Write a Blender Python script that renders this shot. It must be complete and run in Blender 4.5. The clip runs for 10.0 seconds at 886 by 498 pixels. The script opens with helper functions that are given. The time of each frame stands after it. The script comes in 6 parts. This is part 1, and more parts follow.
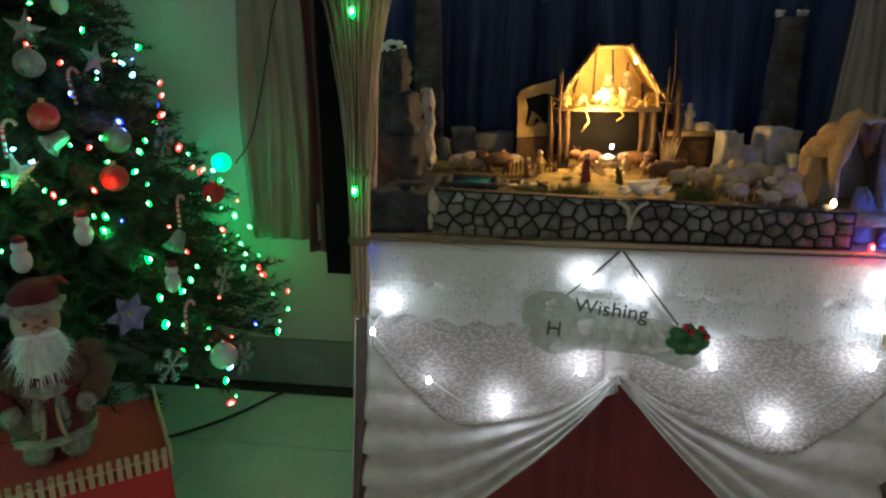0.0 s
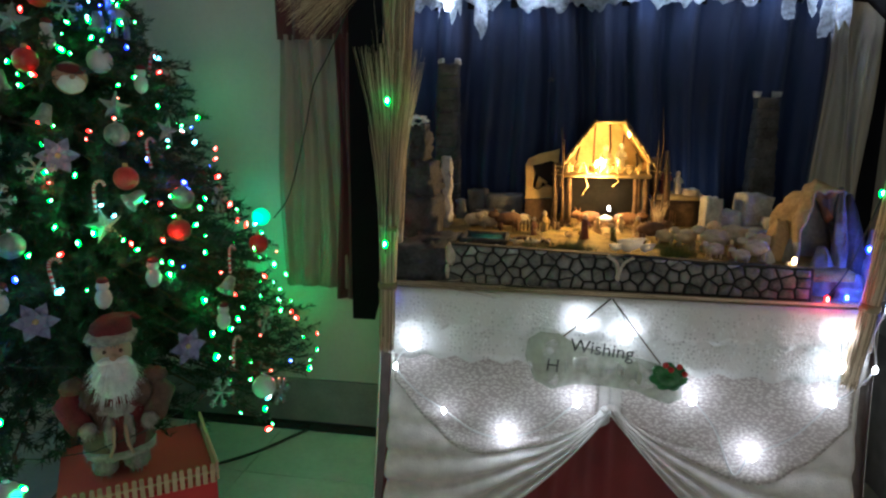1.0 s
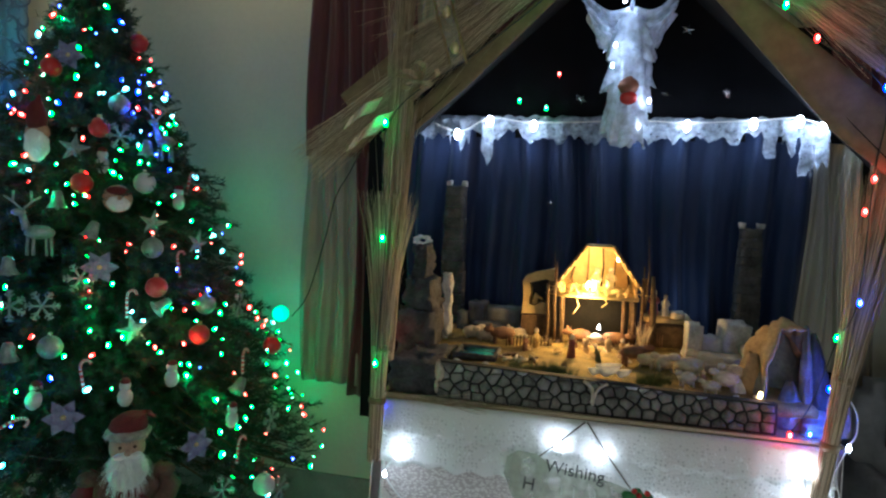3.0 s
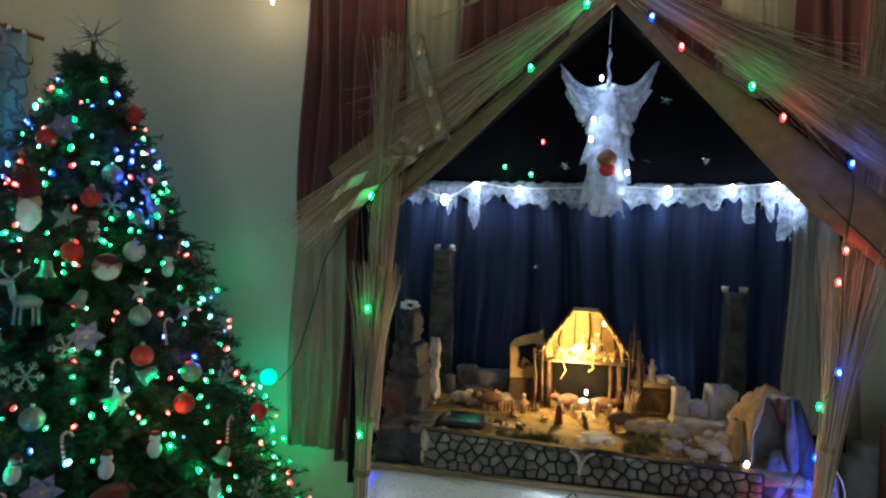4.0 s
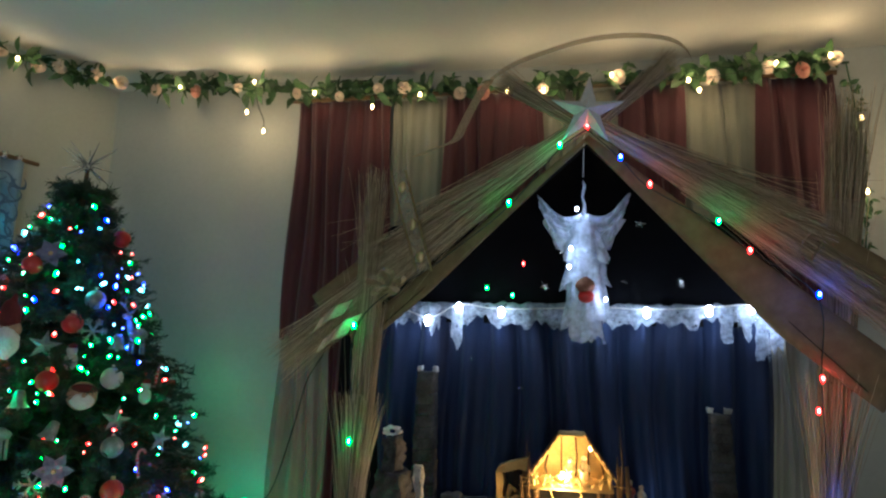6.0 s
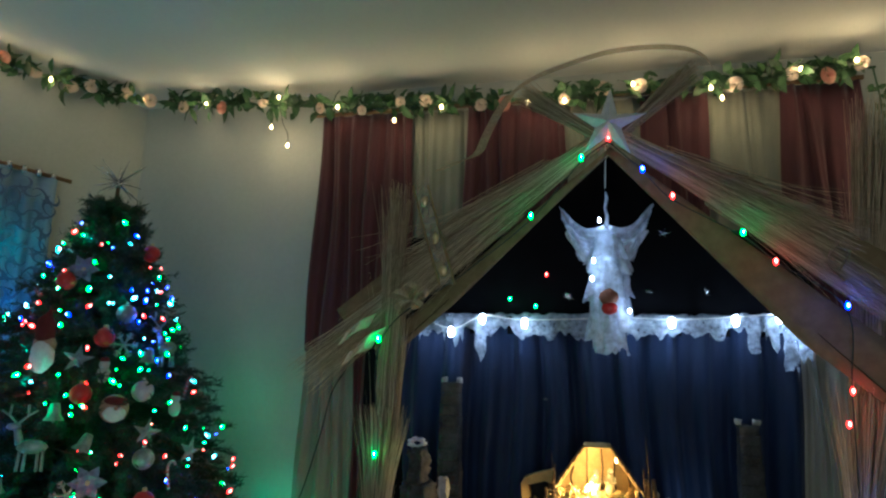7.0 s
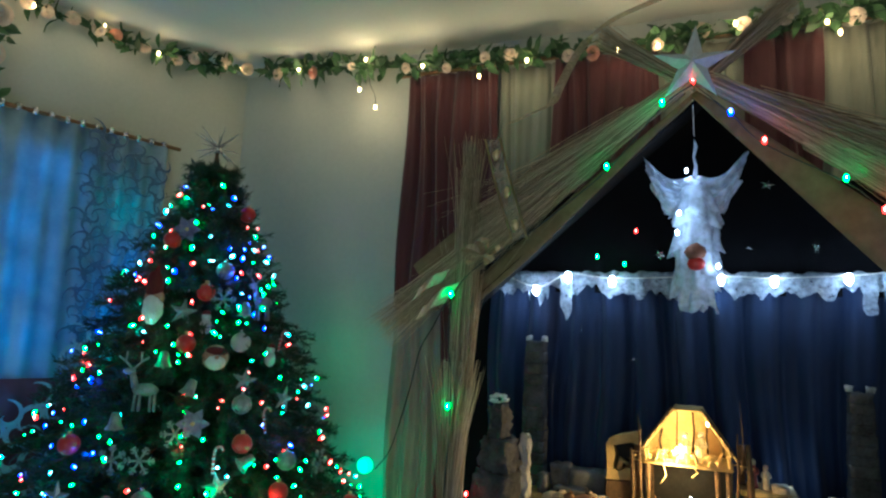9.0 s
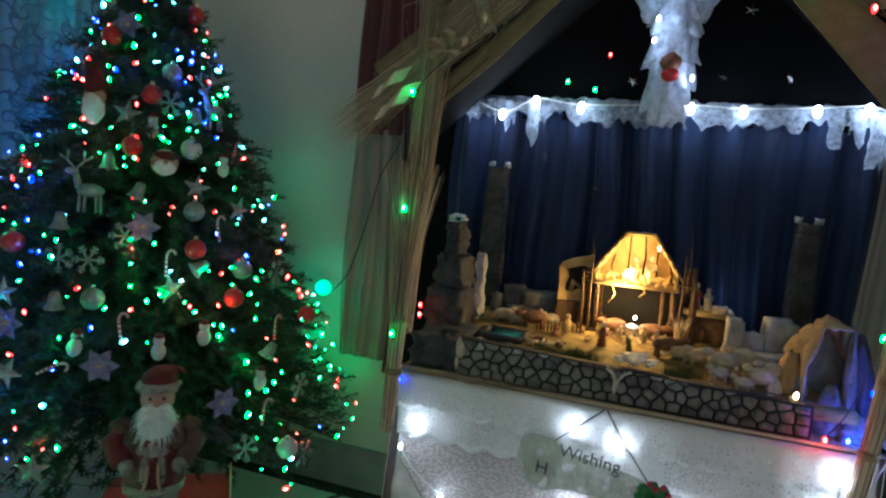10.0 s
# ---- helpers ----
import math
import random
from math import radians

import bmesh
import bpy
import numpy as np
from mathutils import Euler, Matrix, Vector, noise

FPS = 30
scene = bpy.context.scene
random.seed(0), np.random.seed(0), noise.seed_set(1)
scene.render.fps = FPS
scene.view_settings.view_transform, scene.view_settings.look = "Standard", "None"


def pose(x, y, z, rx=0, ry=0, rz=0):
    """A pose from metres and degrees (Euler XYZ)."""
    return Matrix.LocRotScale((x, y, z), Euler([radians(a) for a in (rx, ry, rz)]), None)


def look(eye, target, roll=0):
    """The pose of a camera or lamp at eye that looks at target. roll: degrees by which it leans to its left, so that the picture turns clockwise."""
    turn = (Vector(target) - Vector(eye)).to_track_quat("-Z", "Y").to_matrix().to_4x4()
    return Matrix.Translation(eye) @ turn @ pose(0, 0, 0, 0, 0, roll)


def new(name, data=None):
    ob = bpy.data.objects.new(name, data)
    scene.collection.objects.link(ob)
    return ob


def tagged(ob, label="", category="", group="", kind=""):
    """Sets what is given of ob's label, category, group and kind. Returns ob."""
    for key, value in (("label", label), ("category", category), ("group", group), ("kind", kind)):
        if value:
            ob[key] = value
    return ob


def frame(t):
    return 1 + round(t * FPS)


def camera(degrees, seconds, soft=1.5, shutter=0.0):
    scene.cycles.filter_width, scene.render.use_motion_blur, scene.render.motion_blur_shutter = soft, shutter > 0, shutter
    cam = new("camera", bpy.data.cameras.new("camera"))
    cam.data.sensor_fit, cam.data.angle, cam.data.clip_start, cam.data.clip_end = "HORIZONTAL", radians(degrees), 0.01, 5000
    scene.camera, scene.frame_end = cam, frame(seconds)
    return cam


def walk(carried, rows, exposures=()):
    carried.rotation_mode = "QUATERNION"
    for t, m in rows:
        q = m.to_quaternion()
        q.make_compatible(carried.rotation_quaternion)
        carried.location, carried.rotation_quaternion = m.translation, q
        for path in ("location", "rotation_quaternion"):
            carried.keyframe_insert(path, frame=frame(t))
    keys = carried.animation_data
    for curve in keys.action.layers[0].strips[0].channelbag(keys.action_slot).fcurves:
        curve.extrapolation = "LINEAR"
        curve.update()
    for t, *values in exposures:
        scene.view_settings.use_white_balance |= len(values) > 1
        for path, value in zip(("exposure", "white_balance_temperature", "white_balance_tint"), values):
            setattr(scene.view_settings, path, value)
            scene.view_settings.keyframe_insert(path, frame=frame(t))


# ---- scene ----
cam = camera(69.8, 10.0, soft=2.3)
METRES, EYE, TILT, LEAN, TURN = 0.92, 1.25, -15.5, 0.0, 8.0
ROWS = [
    (0.0, 0.0, 0.0, 0.0, 0.0, 0.0, 0.0),
    (0.5, 0.0211, -0.1448, -0.0672, 1.64, -0.63, -1.76),
    (1.0, 0.0065, -0.2447, -0.0221, 1.54, 4.85, -1.0),
    (1.5, 0.0308, -0.3036, 0.0655, 0.56, 10.7, 1.61),
    (2.0, 0.0457, -0.3639, 0.0652, 2.14, 10.52, -0.16),
    (3.5, 0.1572, -0.4408, 0.0983, 4.45, 13.77, -4.4),
    (4.0, 0.157, -0.4578, 0.118, 3.81, 16.57, -3.43),
    (4.5, 0.1521, -0.4525, 0.1286, 2.99, 19.78, -2.74),
    (5.0, 0.1537, -0.4658, 0.1356, 2.71, 23.79, -2.42),
    (5.5, 0.158, -0.4884, 0.1537, 2.51, 25.51, -2.54),
    (7.0, 0.1615, -0.522, 0.172, 4.66, 26.81, -3.01),
    (7.5, 0.1718, -0.5333, 0.1798, 9.38, 26.66, -4.52),
    (8.0, 0.2142, -0.5165, 0.1864, 15.44, 25.98, -6.7),
    (8.5, 0.2289, -0.5115, 0.1953, 16.37, 25.8, -6.92),
    (9.0, 0.2449, -0.485, 0.1642, 13.48, 22.81, -6.48),
    (9.5, 0.2496, -0.4285, 0.1031, 10.2, 18.2, -7.43),
    (10.0, 0.2531, -0.3797, 0.0425, 9.76, 10.67, -7.97),
]
walk(cam, [(t, pose(0, 0, EYE, TILT, LEAN, TURN) @ pose(METRES * x, METRES * y, METRES * z, 90 + pitch, roll, yaw)) for t, x, y, z, yaw, pitch, roll in ROWS],
     exposures=[(0.0, 0.35, 6280, 9), (0.5, 0.65, 6140, 8), (1.0, 0.6, 6090, 9), (1.5, 0.78, 5500, 4), (2.0, 0.95, 5340, 2), (3.5, 0.7, 5790, 7), (4.0, 0.7, 5640, 6), (4.5, 0.65, 5740, 9), (5.5, 0.7, 5680, 10), (7.0, 0.45, 5240, 1), (7.5, 0.68, 5090, 1), (8.0, 0.75, 5390, 5), (8.5, 0.5, 4690, -8), (9.0, 0.75, 5140, -3), (9.5, 0.48, 5340, 2), (10.0, 0.5, 5590, 6)])

# ---- world and lamps ----
world = bpy.data.worlds.new("night")
world.use_nodes = True
scene.world = world
world.node_tree.nodes["Background"].inputs[0].default_value = (0.6, 0.7, 1.0, 1)
world.node_tree.nodes["Background"].inputs[1].default_value = 0.02


def point_lamp(name, at, colour, watts, radius=0.012):
    data = bpy.data.lights.new(name, "POINT")
    data.color, data.energy, data.shadow_soft_size = colour, watts, radius
    ob = new(name, data)
    ob.location = at
    return ob


WARM = (1.0, 0.68, 0.34)
COOL = (0.72, 0.82, 1.0)
# unseen fill lamp behind the camera, set in an added doorway
fill_lamp = bpy.data.lights.new("rear_fill", "AREA")
fill_lamp.shape, fill_lamp.size, fill_lamp.size_y = "RECTANGLE", 1.5, 2.1
fill_lamp.energy, fill_lamp.color = 11.2, (1.0, 0.95, 0.86)
new("rear_fill", fill_lamp).matrix_world = look((0.4, -2.55, 1.1), (0.2, 2.0, 1.3))

# ---- materials ----


def principled(name):
    m = bpy.data.materials.new(name)
    m.use_nodes = True
    return m, m.node_tree, m.node_tree.nodes["Principled BSDF"]


def surface(name, dark, light, rough=0.7, scale=12.0, bump=0.15, fine=120.0, metal=0.0, sheen=0.0, spread=0.0, see=0.0, spec=0.5):
    """Two scales of noise between two colours, with fine relief. spread: variation from object to object."""
    m, tree, bsdf = principled(name)
    co = tree.nodes.new("ShaderNodeTexCoord")
    big = tree.nodes.new("ShaderNodeTexNoise")
    big.inputs["Scale"].default_value, big.inputs["Detail"].default_value = scale, 5
    small = tree.nodes.new("ShaderNodeTexNoise")
    small.inputs["Scale"].default_value, small.inputs["Detail"].default_value = fine, 3
    for n in (big, small):
        tree.links.new(co.outputs["Object"], n.inputs["Vector"])
    mix = tree.nodes.new("ShaderNodeMath")
    mix.operation = "MULTIPLY_ADD"
    mix.inputs[1].default_value = 0.4
    tree.links.new(small.outputs["Fac"], mix.inputs[0])
    half = tree.nodes.new("ShaderNodeMath")
    half.operation = "MULTIPLY_ADD"
    half.inputs[1].default_value, half.inputs[2].default_value = 0.9, -0.15
    tree.links.new(big.outputs["Fac"], half.inputs[0])
    tree.links.new(half.outputs[0], mix.inputs[2])
    factor = mix.outputs[0]
    if spread:
        info = tree.nodes.new("ShaderNodeObjectInfo")
        add = tree.nodes.new("ShaderNodeMath")
        add.operation = "MULTIPLY_ADD"
        add.inputs[1].default_value = spread
        tree.links.new(info.outputs["Random"], add.inputs[0])
        tree.links.new(factor, add.inputs[2])
        factor = add.outputs[0]
    ramp = tree.nodes.new("ShaderNodeValToRGB")
    ramp.color_ramp.elements[0].position, ramp.color_ramp.elements[1].position = 0.25, 0.8
    ramp.color_ramp.elements[0].color, ramp.color_ramp.elements[1].color = (*dark, 1), (*light, 1)
    tree.links.new(factor, ramp.inputs[0])
    tree.links.new(ramp.outputs[0], bsdf.inputs["Base Color"])
    bsdf.inputs["Roughness"].default_value, bsdf.inputs["Metallic"].default_value = rough, metal
    bsdf.inputs["Specular IOR Level"].default_value = spec
    bsdf.inputs["Sheen Weight"].default_value = sheen
    bsdf.inputs["Transmission Weight"].default_value = see
    if bump:
        b = tree.nodes.new("ShaderNodeBump")
        b.inputs["Strength"].default_value, b.inputs["Distance"].default_value = bump, 0.004
        tree.links.new(small.outputs["Fac"], b.inputs["Height"])
        tree.links.new(b.outputs[0], bsdf.inputs["Normal"])
    return m


def straw_material(name, dark, light):
    """Straw: colour varies from stalk to stalk."""
    m, tree, bsdf = principled(name)
    geo = tree.nodes.new("ShaderNodeNewGeometry")
    ramp = tree.nodes.new("ShaderNodeValToRGB")
    ramp.color_ramp.elements[0].color, ramp.color_ramp.elements[1].color = (*dark, 1), (*light, 1)
    tree.links.new(geo.outputs["Random Per Island"], ramp.inputs[0])
    tree.links.new(ramp.outputs[0], bsdf.inputs["Base Color"])
    bsdf.inputs["Roughness"].default_value = 0.6
    return m


def glow(name, colour, strength):
    m, tree, bsdf = principled(name)
    bsdf.inputs["Base Color"].default_value = (*colour, 1)
    bsdf.inputs["Emission Color"].default_value = (*colour, 1)
    bsdf.inputs["Emission Strength"].default_value = strength
    return m


def gauze(name, colour, cover, scale=250.0, rough=0.9):
    """Thin cloth: part of it lets light through."""
    m, tree, bsdf = principled(name)
    bsdf.inputs["Base Color"].default_value = (*colour, 1)
    bsdf.inputs["Roughness"].default_value = rough
    co = tree.nodes.new("ShaderNodeTexCoord")
    tex = tree.nodes.new("ShaderNodeTexNoise")
    tex.inputs["Scale"].default_value = scale
    tree.links.new(co.outputs["Object"], tex.inputs["Vector"])
    ramp = tree.nodes.new("ShaderNodeMapRange")
    ramp.inputs[1].default_value, ramp.inputs[2].default_value = 0.3, 0.7
    ramp.inputs[3].default_value, ramp.inputs[4].default_value = cover - 0.25, min(1, cover + 0.25)
    tree.links.new(tex.outputs["Fac"], ramp.inputs[0])
    tree.links.new(ramp.outputs[0], bsdf.inputs["Alpha"])
    return m


M_WALL = surface("wall_paint", (0.42, 0.43, 0.38), (0.52, 0.53, 0.47), 0.8, 2.0, 0.1, 60)
M_CEILING = surface("ceiling_paint", (0.62, 0.60, 0.53), (0.70, 0.68, 0.60), 0.9, 1.5, 0.05, 60)
M_TILE = surface("marble_tile", (0.58, 0.64, 0.62), (0.80, 0.84, 0.82), 0.06, 5, 0.0, 40, spread=0.1)
M_GROUT = surface("grout", (0.2, 0.2, 0.19), (0.28, 0.28, 0.26), 0.9)
M_SKIRT = surface("skirting_marble", (0.16, 0.17, 0.17), (0.28, 0.29, 0.28), 0.25, 9, 0.0)
M_BLACKSTONE = surface("black_granite", (0.008, 0.008, 0.009), (0.03, 0.03, 0.03), 0.2, 60, 0.0)
M_CREAM = surface("cream_curtain", (0.20, 0.20, 0.15), (0.29, 0.29, 0.22), 0.85, 6, 0.25, 350, sheen=0.2)
M_MAROON = surface("maroon_curtain", (0.040, 0.005, 0.009), (0.082, 0.010, 0.017), 0.75, 6, 0.25, 350, sheen=0.2)
M_TAN = surface("tan_curtain", (0.19, 0.17, 0.14), (0.27, 0.25, 0.20), 0.85, 6, 0.25, 350)
M_BLUE = surface("navy_cloth", (0.002, 0.010, 0.048), (0.003, 0.022, 0.088), 0.7, 7, 0.25, 400, sheen=0.1)
M_BLACK = surface("black_cloth", (0.0030, 0.0032, 0.0045), (0.0065, 0.0068, 0.0095), 0.9, 7, 0.2, 400, spec=0.1)
M_RED = surface("red_satin", (0.42, 0.012, 0.010), (0.56, 0.022, 0.016), 0.55, 8, 0.2, 300, sheen=0.2)
M_WHITE = surface("white_net", (0.52, 0.48, 0.45), (0.80, 0.75, 0.70), 0.75, 25, 0.5, 260, sheen=0.2)
M_LACE = surface("white_lace", (0.60, 0.60, 0.56), (0.85, 0.84, 0.80), 0.6, 60, 0.8, 160)
tree_ = M_LACE.node_tree
holes_ = tree_.nodes.new("ShaderNodeTexVoronoi")
holes_.inputs["Scale"].default_value, holes_.inputs["Randomness"].default_value = 95, 0.55
co_ = tree_.nodes.new("ShaderNodeTexCoord")
tree_.links.new(co_.outputs["Object"], holes_.inputs["Vector"])
ramp_ = tree_.nodes.new("ShaderNodeValToRGB")
ramp_.color_ramp.elements[0].position, ramp_.color_ramp.elements[1].position = 0.12, 0.38
ramp_.color_ramp.elements[0].color, ramp_.color_ramp.elements[1].color = (0.44, 0.42, 0.39, 1), (0.68, 0.66, 0.62, 1)
tree_.links.new(holes_.outputs["Distance"], ramp_.inputs[0])
tree_.links.new(ramp_.outputs[0], tree_.nodes["Principled BSDF"].inputs["Base Color"])
M_COTTON = surface("cotton_wool", (0.75, 0.76, 0.78), (0.88, 0.88, 0.90), 0.95, 30, 0.8, 150)
M_STRAW = straw_material("straw", (0.14, 0.090, 0.044), (0.78, 0.62, 0.41))
M_MAT = surface("burlap", (0.16, 0.11, 0.055), (0.26, 0.19, 0.10), 0.9, 40, 0.5, 500)
M_WOOD = surface("brown_wood", (0.10, 0.05, 0.02), (0.22, 0.12, 0.05), 0.6, 20, 0.3, 200, spread=0.2)
M_NEEDLE = straw_material("fir_needle", (0.003, 0.017, 0.008), (0.014, 0.058, 0.024))
M_STONE = surface("painted_stone", (0.035, 0.033, 0.030), (0.24, 0.22, 0.195), 0.85, 40, 0.7, 200, spread=0.25)
# paler copy of the stone: whitish highlights of the top row put into colour
M_CAPSTONE = surface("highlit_stone", (0.06, 0.057, 0.05), (0.50, 0.48, 0.44), 0.85, 45, 0.7, 200, spread=0.2)
M_GREYROCK = surface("grey_plaster", (0.20, 0.19, 0.18), (0.62, 0.60, 0.56), 0.9, 20, 0.8, 120, spread=0.2)
M_DARKROCK = surface("dark_rock", (0.02, 0.02, 0.022), (0.12, 0.12, 0.125), 0.9, 18, 0.8, 120)
# darker copy of grey_plaster: the house's shade on the left ruins, in colour
M_SHADEGREY = surface("shaded_plaster", (0.03, 0.032, 0.036), (0.16, 0.165, 0.175), 0.9, 20, 0.8, 120, spread=0.2)
M_PAPERGREY = surface("grey_paper", (0.10, 0.10, 0.11), (0.34, 0.33, 0.33), 0.9, 16, 0.8, 90)
M_TANROCK = surface("tan_paper_rock", (0.16, 0.10, 0.05), (0.52, 0.36, 0.19), 0.9, 14, 0.8, 90)
# mortar of the stone wall; also painted shade inside stable and house
M_MORTAR_SHADE = surface("black_mortar_and_shade", (0.010, 0.010, 0.010), (0.035, 0.033, 0.03), 0.9)
M_GRASS = surface("dry_ground", (0.07, 0.05, 0.015), (0.40, 0.29, 0.09), 0.95, 26, 0.9, 220)
M_MOSS = straw_material("moss", (0.03, 0.05, 0.01), (0.14, 0.16, 0.04))
M_WOOL = surface("sheep_white", (0.36, 0.29, 0.20), (0.62, 0.53, 0.40), 0.8, 60, 0.6, 260)
M_SILVER = surface("silver_foil", (0.55, 0.56, 0.6), (0.85, 0.86, 0.9), 0.25, 40, 0.2, 300, metal=0.9)
M_GOLD = surface("gold_ribbon", (0.5, 0.36, 0.16), (0.8, 0.65, 0.38), 0.3, 40, 0.2, 300, metal=0.7)
M_WIRE = surface("green_wire", (0.006, 0.012, 0.008), (0.012, 0.025, 0.015), 0.5)
M_CLEARWIRE = surface("clear_wire", (0.6, 0.6, 0.58), (0.75, 0.75, 0.72), 0.3)
M_INK = surface("black_ink", (0.02, 0.02, 0.02), (0.07, 0.07, 0.065), 0.6)
M_ROSE = surface("cream_petal", (0.55, 0.40, 0.30), (0.78, 0.66, 0.52), 0.7, 30, 0.2)
M_PINK = surface("peach_petal", (0.50, 0.20, 0.14), (0.70, 0.38, 0.28), 0.7, 30, 0.2)
M_LEAF = straw_material("garland_leaf", (0.02, 0.05, 0.015), (0.07, 0.15, 0.05))
GLOWS = {
    "green": glow("green_bulb", (0.003, 1.0, 0.05), 12.0),
    "blue": glow("blue_bulb", (0.006, 0.018, 1.0), 17.0),
    "red": glow("red_bulb", (1.0, 0.011, 0.009), 8.5),
    "cyan": glow("cyan_bulb", (0.10, 0.80, 1.0), 10.0),
    "warm": glow("warm_bulb", (1.0, 0.60, 0.22), 16.0),
    "white": glow("white_bulb", (0.80, 0.88, 1.0), 30.0),
}

# ---- mesh tools ----


def mesh_object(name, bm, material, smooth=True):
    data = bpy.data.meshes.new(name)
    if smooth:
        for face in bm.faces:
            face.smooth = True
    bm.to_mesh(data)
    bm.free()
    for m in (material if isinstance(material, (list, tuple)) else [material]):
        data.materials.append(m)
    return new(name, data)


def part(name, bm, material, parent, label="", smooth=True):
    ob = mesh_object(name, bm, material, smooth)
    ob.parent = parent
    if label:
        ob["label"] = label
    return ob


def thing(name, label, category, group="", kind=""):
    return tagged(new(name), label, category, group, kind)


def flat_mesh(name, verts, faces, material, parent=None, smooth=False):
    data = bpy.data.meshes.new(name)
    data.from_pydata(verts, [], faces)
    data.materials.append(material)
    if smooth:
        data.polygons.foreach_set("use_smooth", [True] * len(data.polygons))
    ob = new(name, data)
    ob.parent = parent
    return ob


def add_box(bm, lo, hi, bevel=0.0, turn=None, index=0):
    made = bmesh.ops.create_cube(bm, size=1.0)["verts"]
    mid = [(a + b) / 2 for a, b in zip(lo, hi)]
    size = [abs(b - a) for a, b in zip(lo, hi)]
    bmesh.ops.scale(bm, vec=size, verts=made)
    if turn is not None:
        bmesh.ops.transform(bm, matrix=turn.to_3x3().to_4x4(), verts=made)
    bmesh.ops.translate(bm, vec=mid, verts=made)
    faces = list({f for v in made for f in v.link_faces})
    for f in faces:
        f.material_index = index
    if bevel:
        edges = list({e for v in made for e in v.link_edges})
        bmesh.ops.bevel(bm, geom=edges, offset=bevel, segments=2, affect="EDGES", material=index)
    return bm


def add_ball(bm, at, r, squash=(1, 1, 1), sub=2, index=0, rough=0.0, turn=None):
    made = bmesh.ops.create_icosphere(bm, subdivisions=sub, radius=r)["verts"]
    for v in made:
        if rough:
            v.co *= 1 + rough * (noise.noise(v.co * (2.5 / r) + Vector(at) * 31)) 
        v.co = Vector([c * s for c, s in zip(v.co, squash)])
    if turn is not None:
        bmesh.ops.transform(bm, matrix=turn, verts=made)
    bmesh.ops.translate(bm, vec=at, verts=made)
    for f in {f for v in made for f in v.link_faces}:
        f.material_index = index
    return made


def add_tube(bm, points, radius, sides=6, index=0, caps=True):
    """A tube along points; radius is a number or one for each point."""
    pts = [Vector(p) for p in points]
    radii = radius if isinstance(radius, (list, tuple)) else [radius] * len(pts)
    rings = []
    side = None
    for i, p in enumerate(pts):
        along = (pts[min(i + 1, len(pts) - 1)] - pts[max(i - 1, 0)]).normalized()
        if side is None:
            side = along.orthogonal().normalized()
        side = (side - along * side.dot(along)).normalized()
        other = along.cross(side)
        rings.append([bm.verts.new(p + radii[i] * (math.cos(a) * side + math.sin(a) * other)) for a in (2 * math.pi * k / sides for k in range(sides))])
    for lower, upper in zip(rings, rings[1:]):
        for k in range(sides):
            bm.faces.new((lower[k], lower[(k + 1) % sides], upper[(k + 1) % sides], upper[k])).material_index = index
    if caps:
        bm.faces.new(rings[0][::-1]).material_index = index
        bm.faces.new(rings[-1]).material_index = index
    return bm


def add_sheet(bm, f, nu, nv, index=0, thick=0.0):
    """A sheet f(u, v) over 0..1; thick gives it a back as well."""
    grid = [[bm.verts.new(f(i / nu, j / nv)) for j in range(nv + 1)] for i in range(nu + 1)]
    faces = []
    for i in range(nu):
        for j in range(nv):
            faces.append(bm.faces.new((grid[i][j], grid[i + 1][j], grid[i + 1][j + 1], grid[i][j + 1])))
    for face in faces:
        face.material_index = index
    if thick:
        bmesh.ops.recalc_face_normals(bm, faces=faces)
        bmesh.ops.solidify(bm, geom=faces, thickness=thick)
    return bm


def spline(points, n=8):
    """A smooth line through points."""
    p = [Vector(q) for q in points]
    p = [2 * p[0] - p[1]] + p + [2 * p[-1] - p[-2]]
    out = []
    for a, b, c, d in zip(p, p[1:], p[2:], p[3:]):
        for k in range(n):
            t = k / n
            out.append(0.5 * (2 * b + (c - a) * t + (2 * a - 5 * b + 4 * c - d) * t * t + (3 * b - a - 3 * c + d) * t ** 3))
    return out + [p[-2]]


def stalks(start, end, r0, r1, count, seed, thick=0.0012, bend=0.03, short=0.25, steps=5, flare=1.6):
    """Verts and faces of a bundle of thin tapering stalks."""
    rnd = random.Random(seed)
    start, end = Vector(start), Vector(end)
    along = (end - start).normalized()
    side = along.orthogonal().normalized()
    other = along.cross(side)
    verts, faces = [], []
    for _ in range(count):
        a, q = rnd.uniform(0, 2 * math.pi), math.sqrt(rnd.random())
        off = math.cos(a) * side + math.sin(a) * other
        wild = rnd.gauss(0, bend) * side + rnd.gauss(0, bend) * other
        reach = 1 - short * rnd.random() ** 1.5
        first = rnd.random() * 0.12
        base = len(verts)
        for k in range(steps + 1):
            t = first + (reach - first) * k / steps
            p = start.lerp(end, t) + off * q * (r0 + (r1 - r0) * t ** flare) + wild * t ** 2.5
            r = thick * (1.0 - 0.75 * k / steps)
            for j in range(3):
                b = 2 * math.pi * j / 3
                verts.append(p + r * (math.cos(b) * side + math.sin(b) * other))
        for k in range(steps):
            for j in range(3):
                faces.append((base + 3 * k + j, base + 3 * k + (j + 1) % 3, base + 3 * k + 3 + (j + 1) % 3, base + 3 * k + 3 + j))
    return verts, faces


def bundle(name, parent, start, end, r0, r1, count, seed, **kw):
    v, f = stalks(start, end, r0, r1, count, seed, **kw)
    ob = flat_mesh(name, v, f, M_STRAW, parent, True)
    ob["kind"] = "stuff"
    return ob


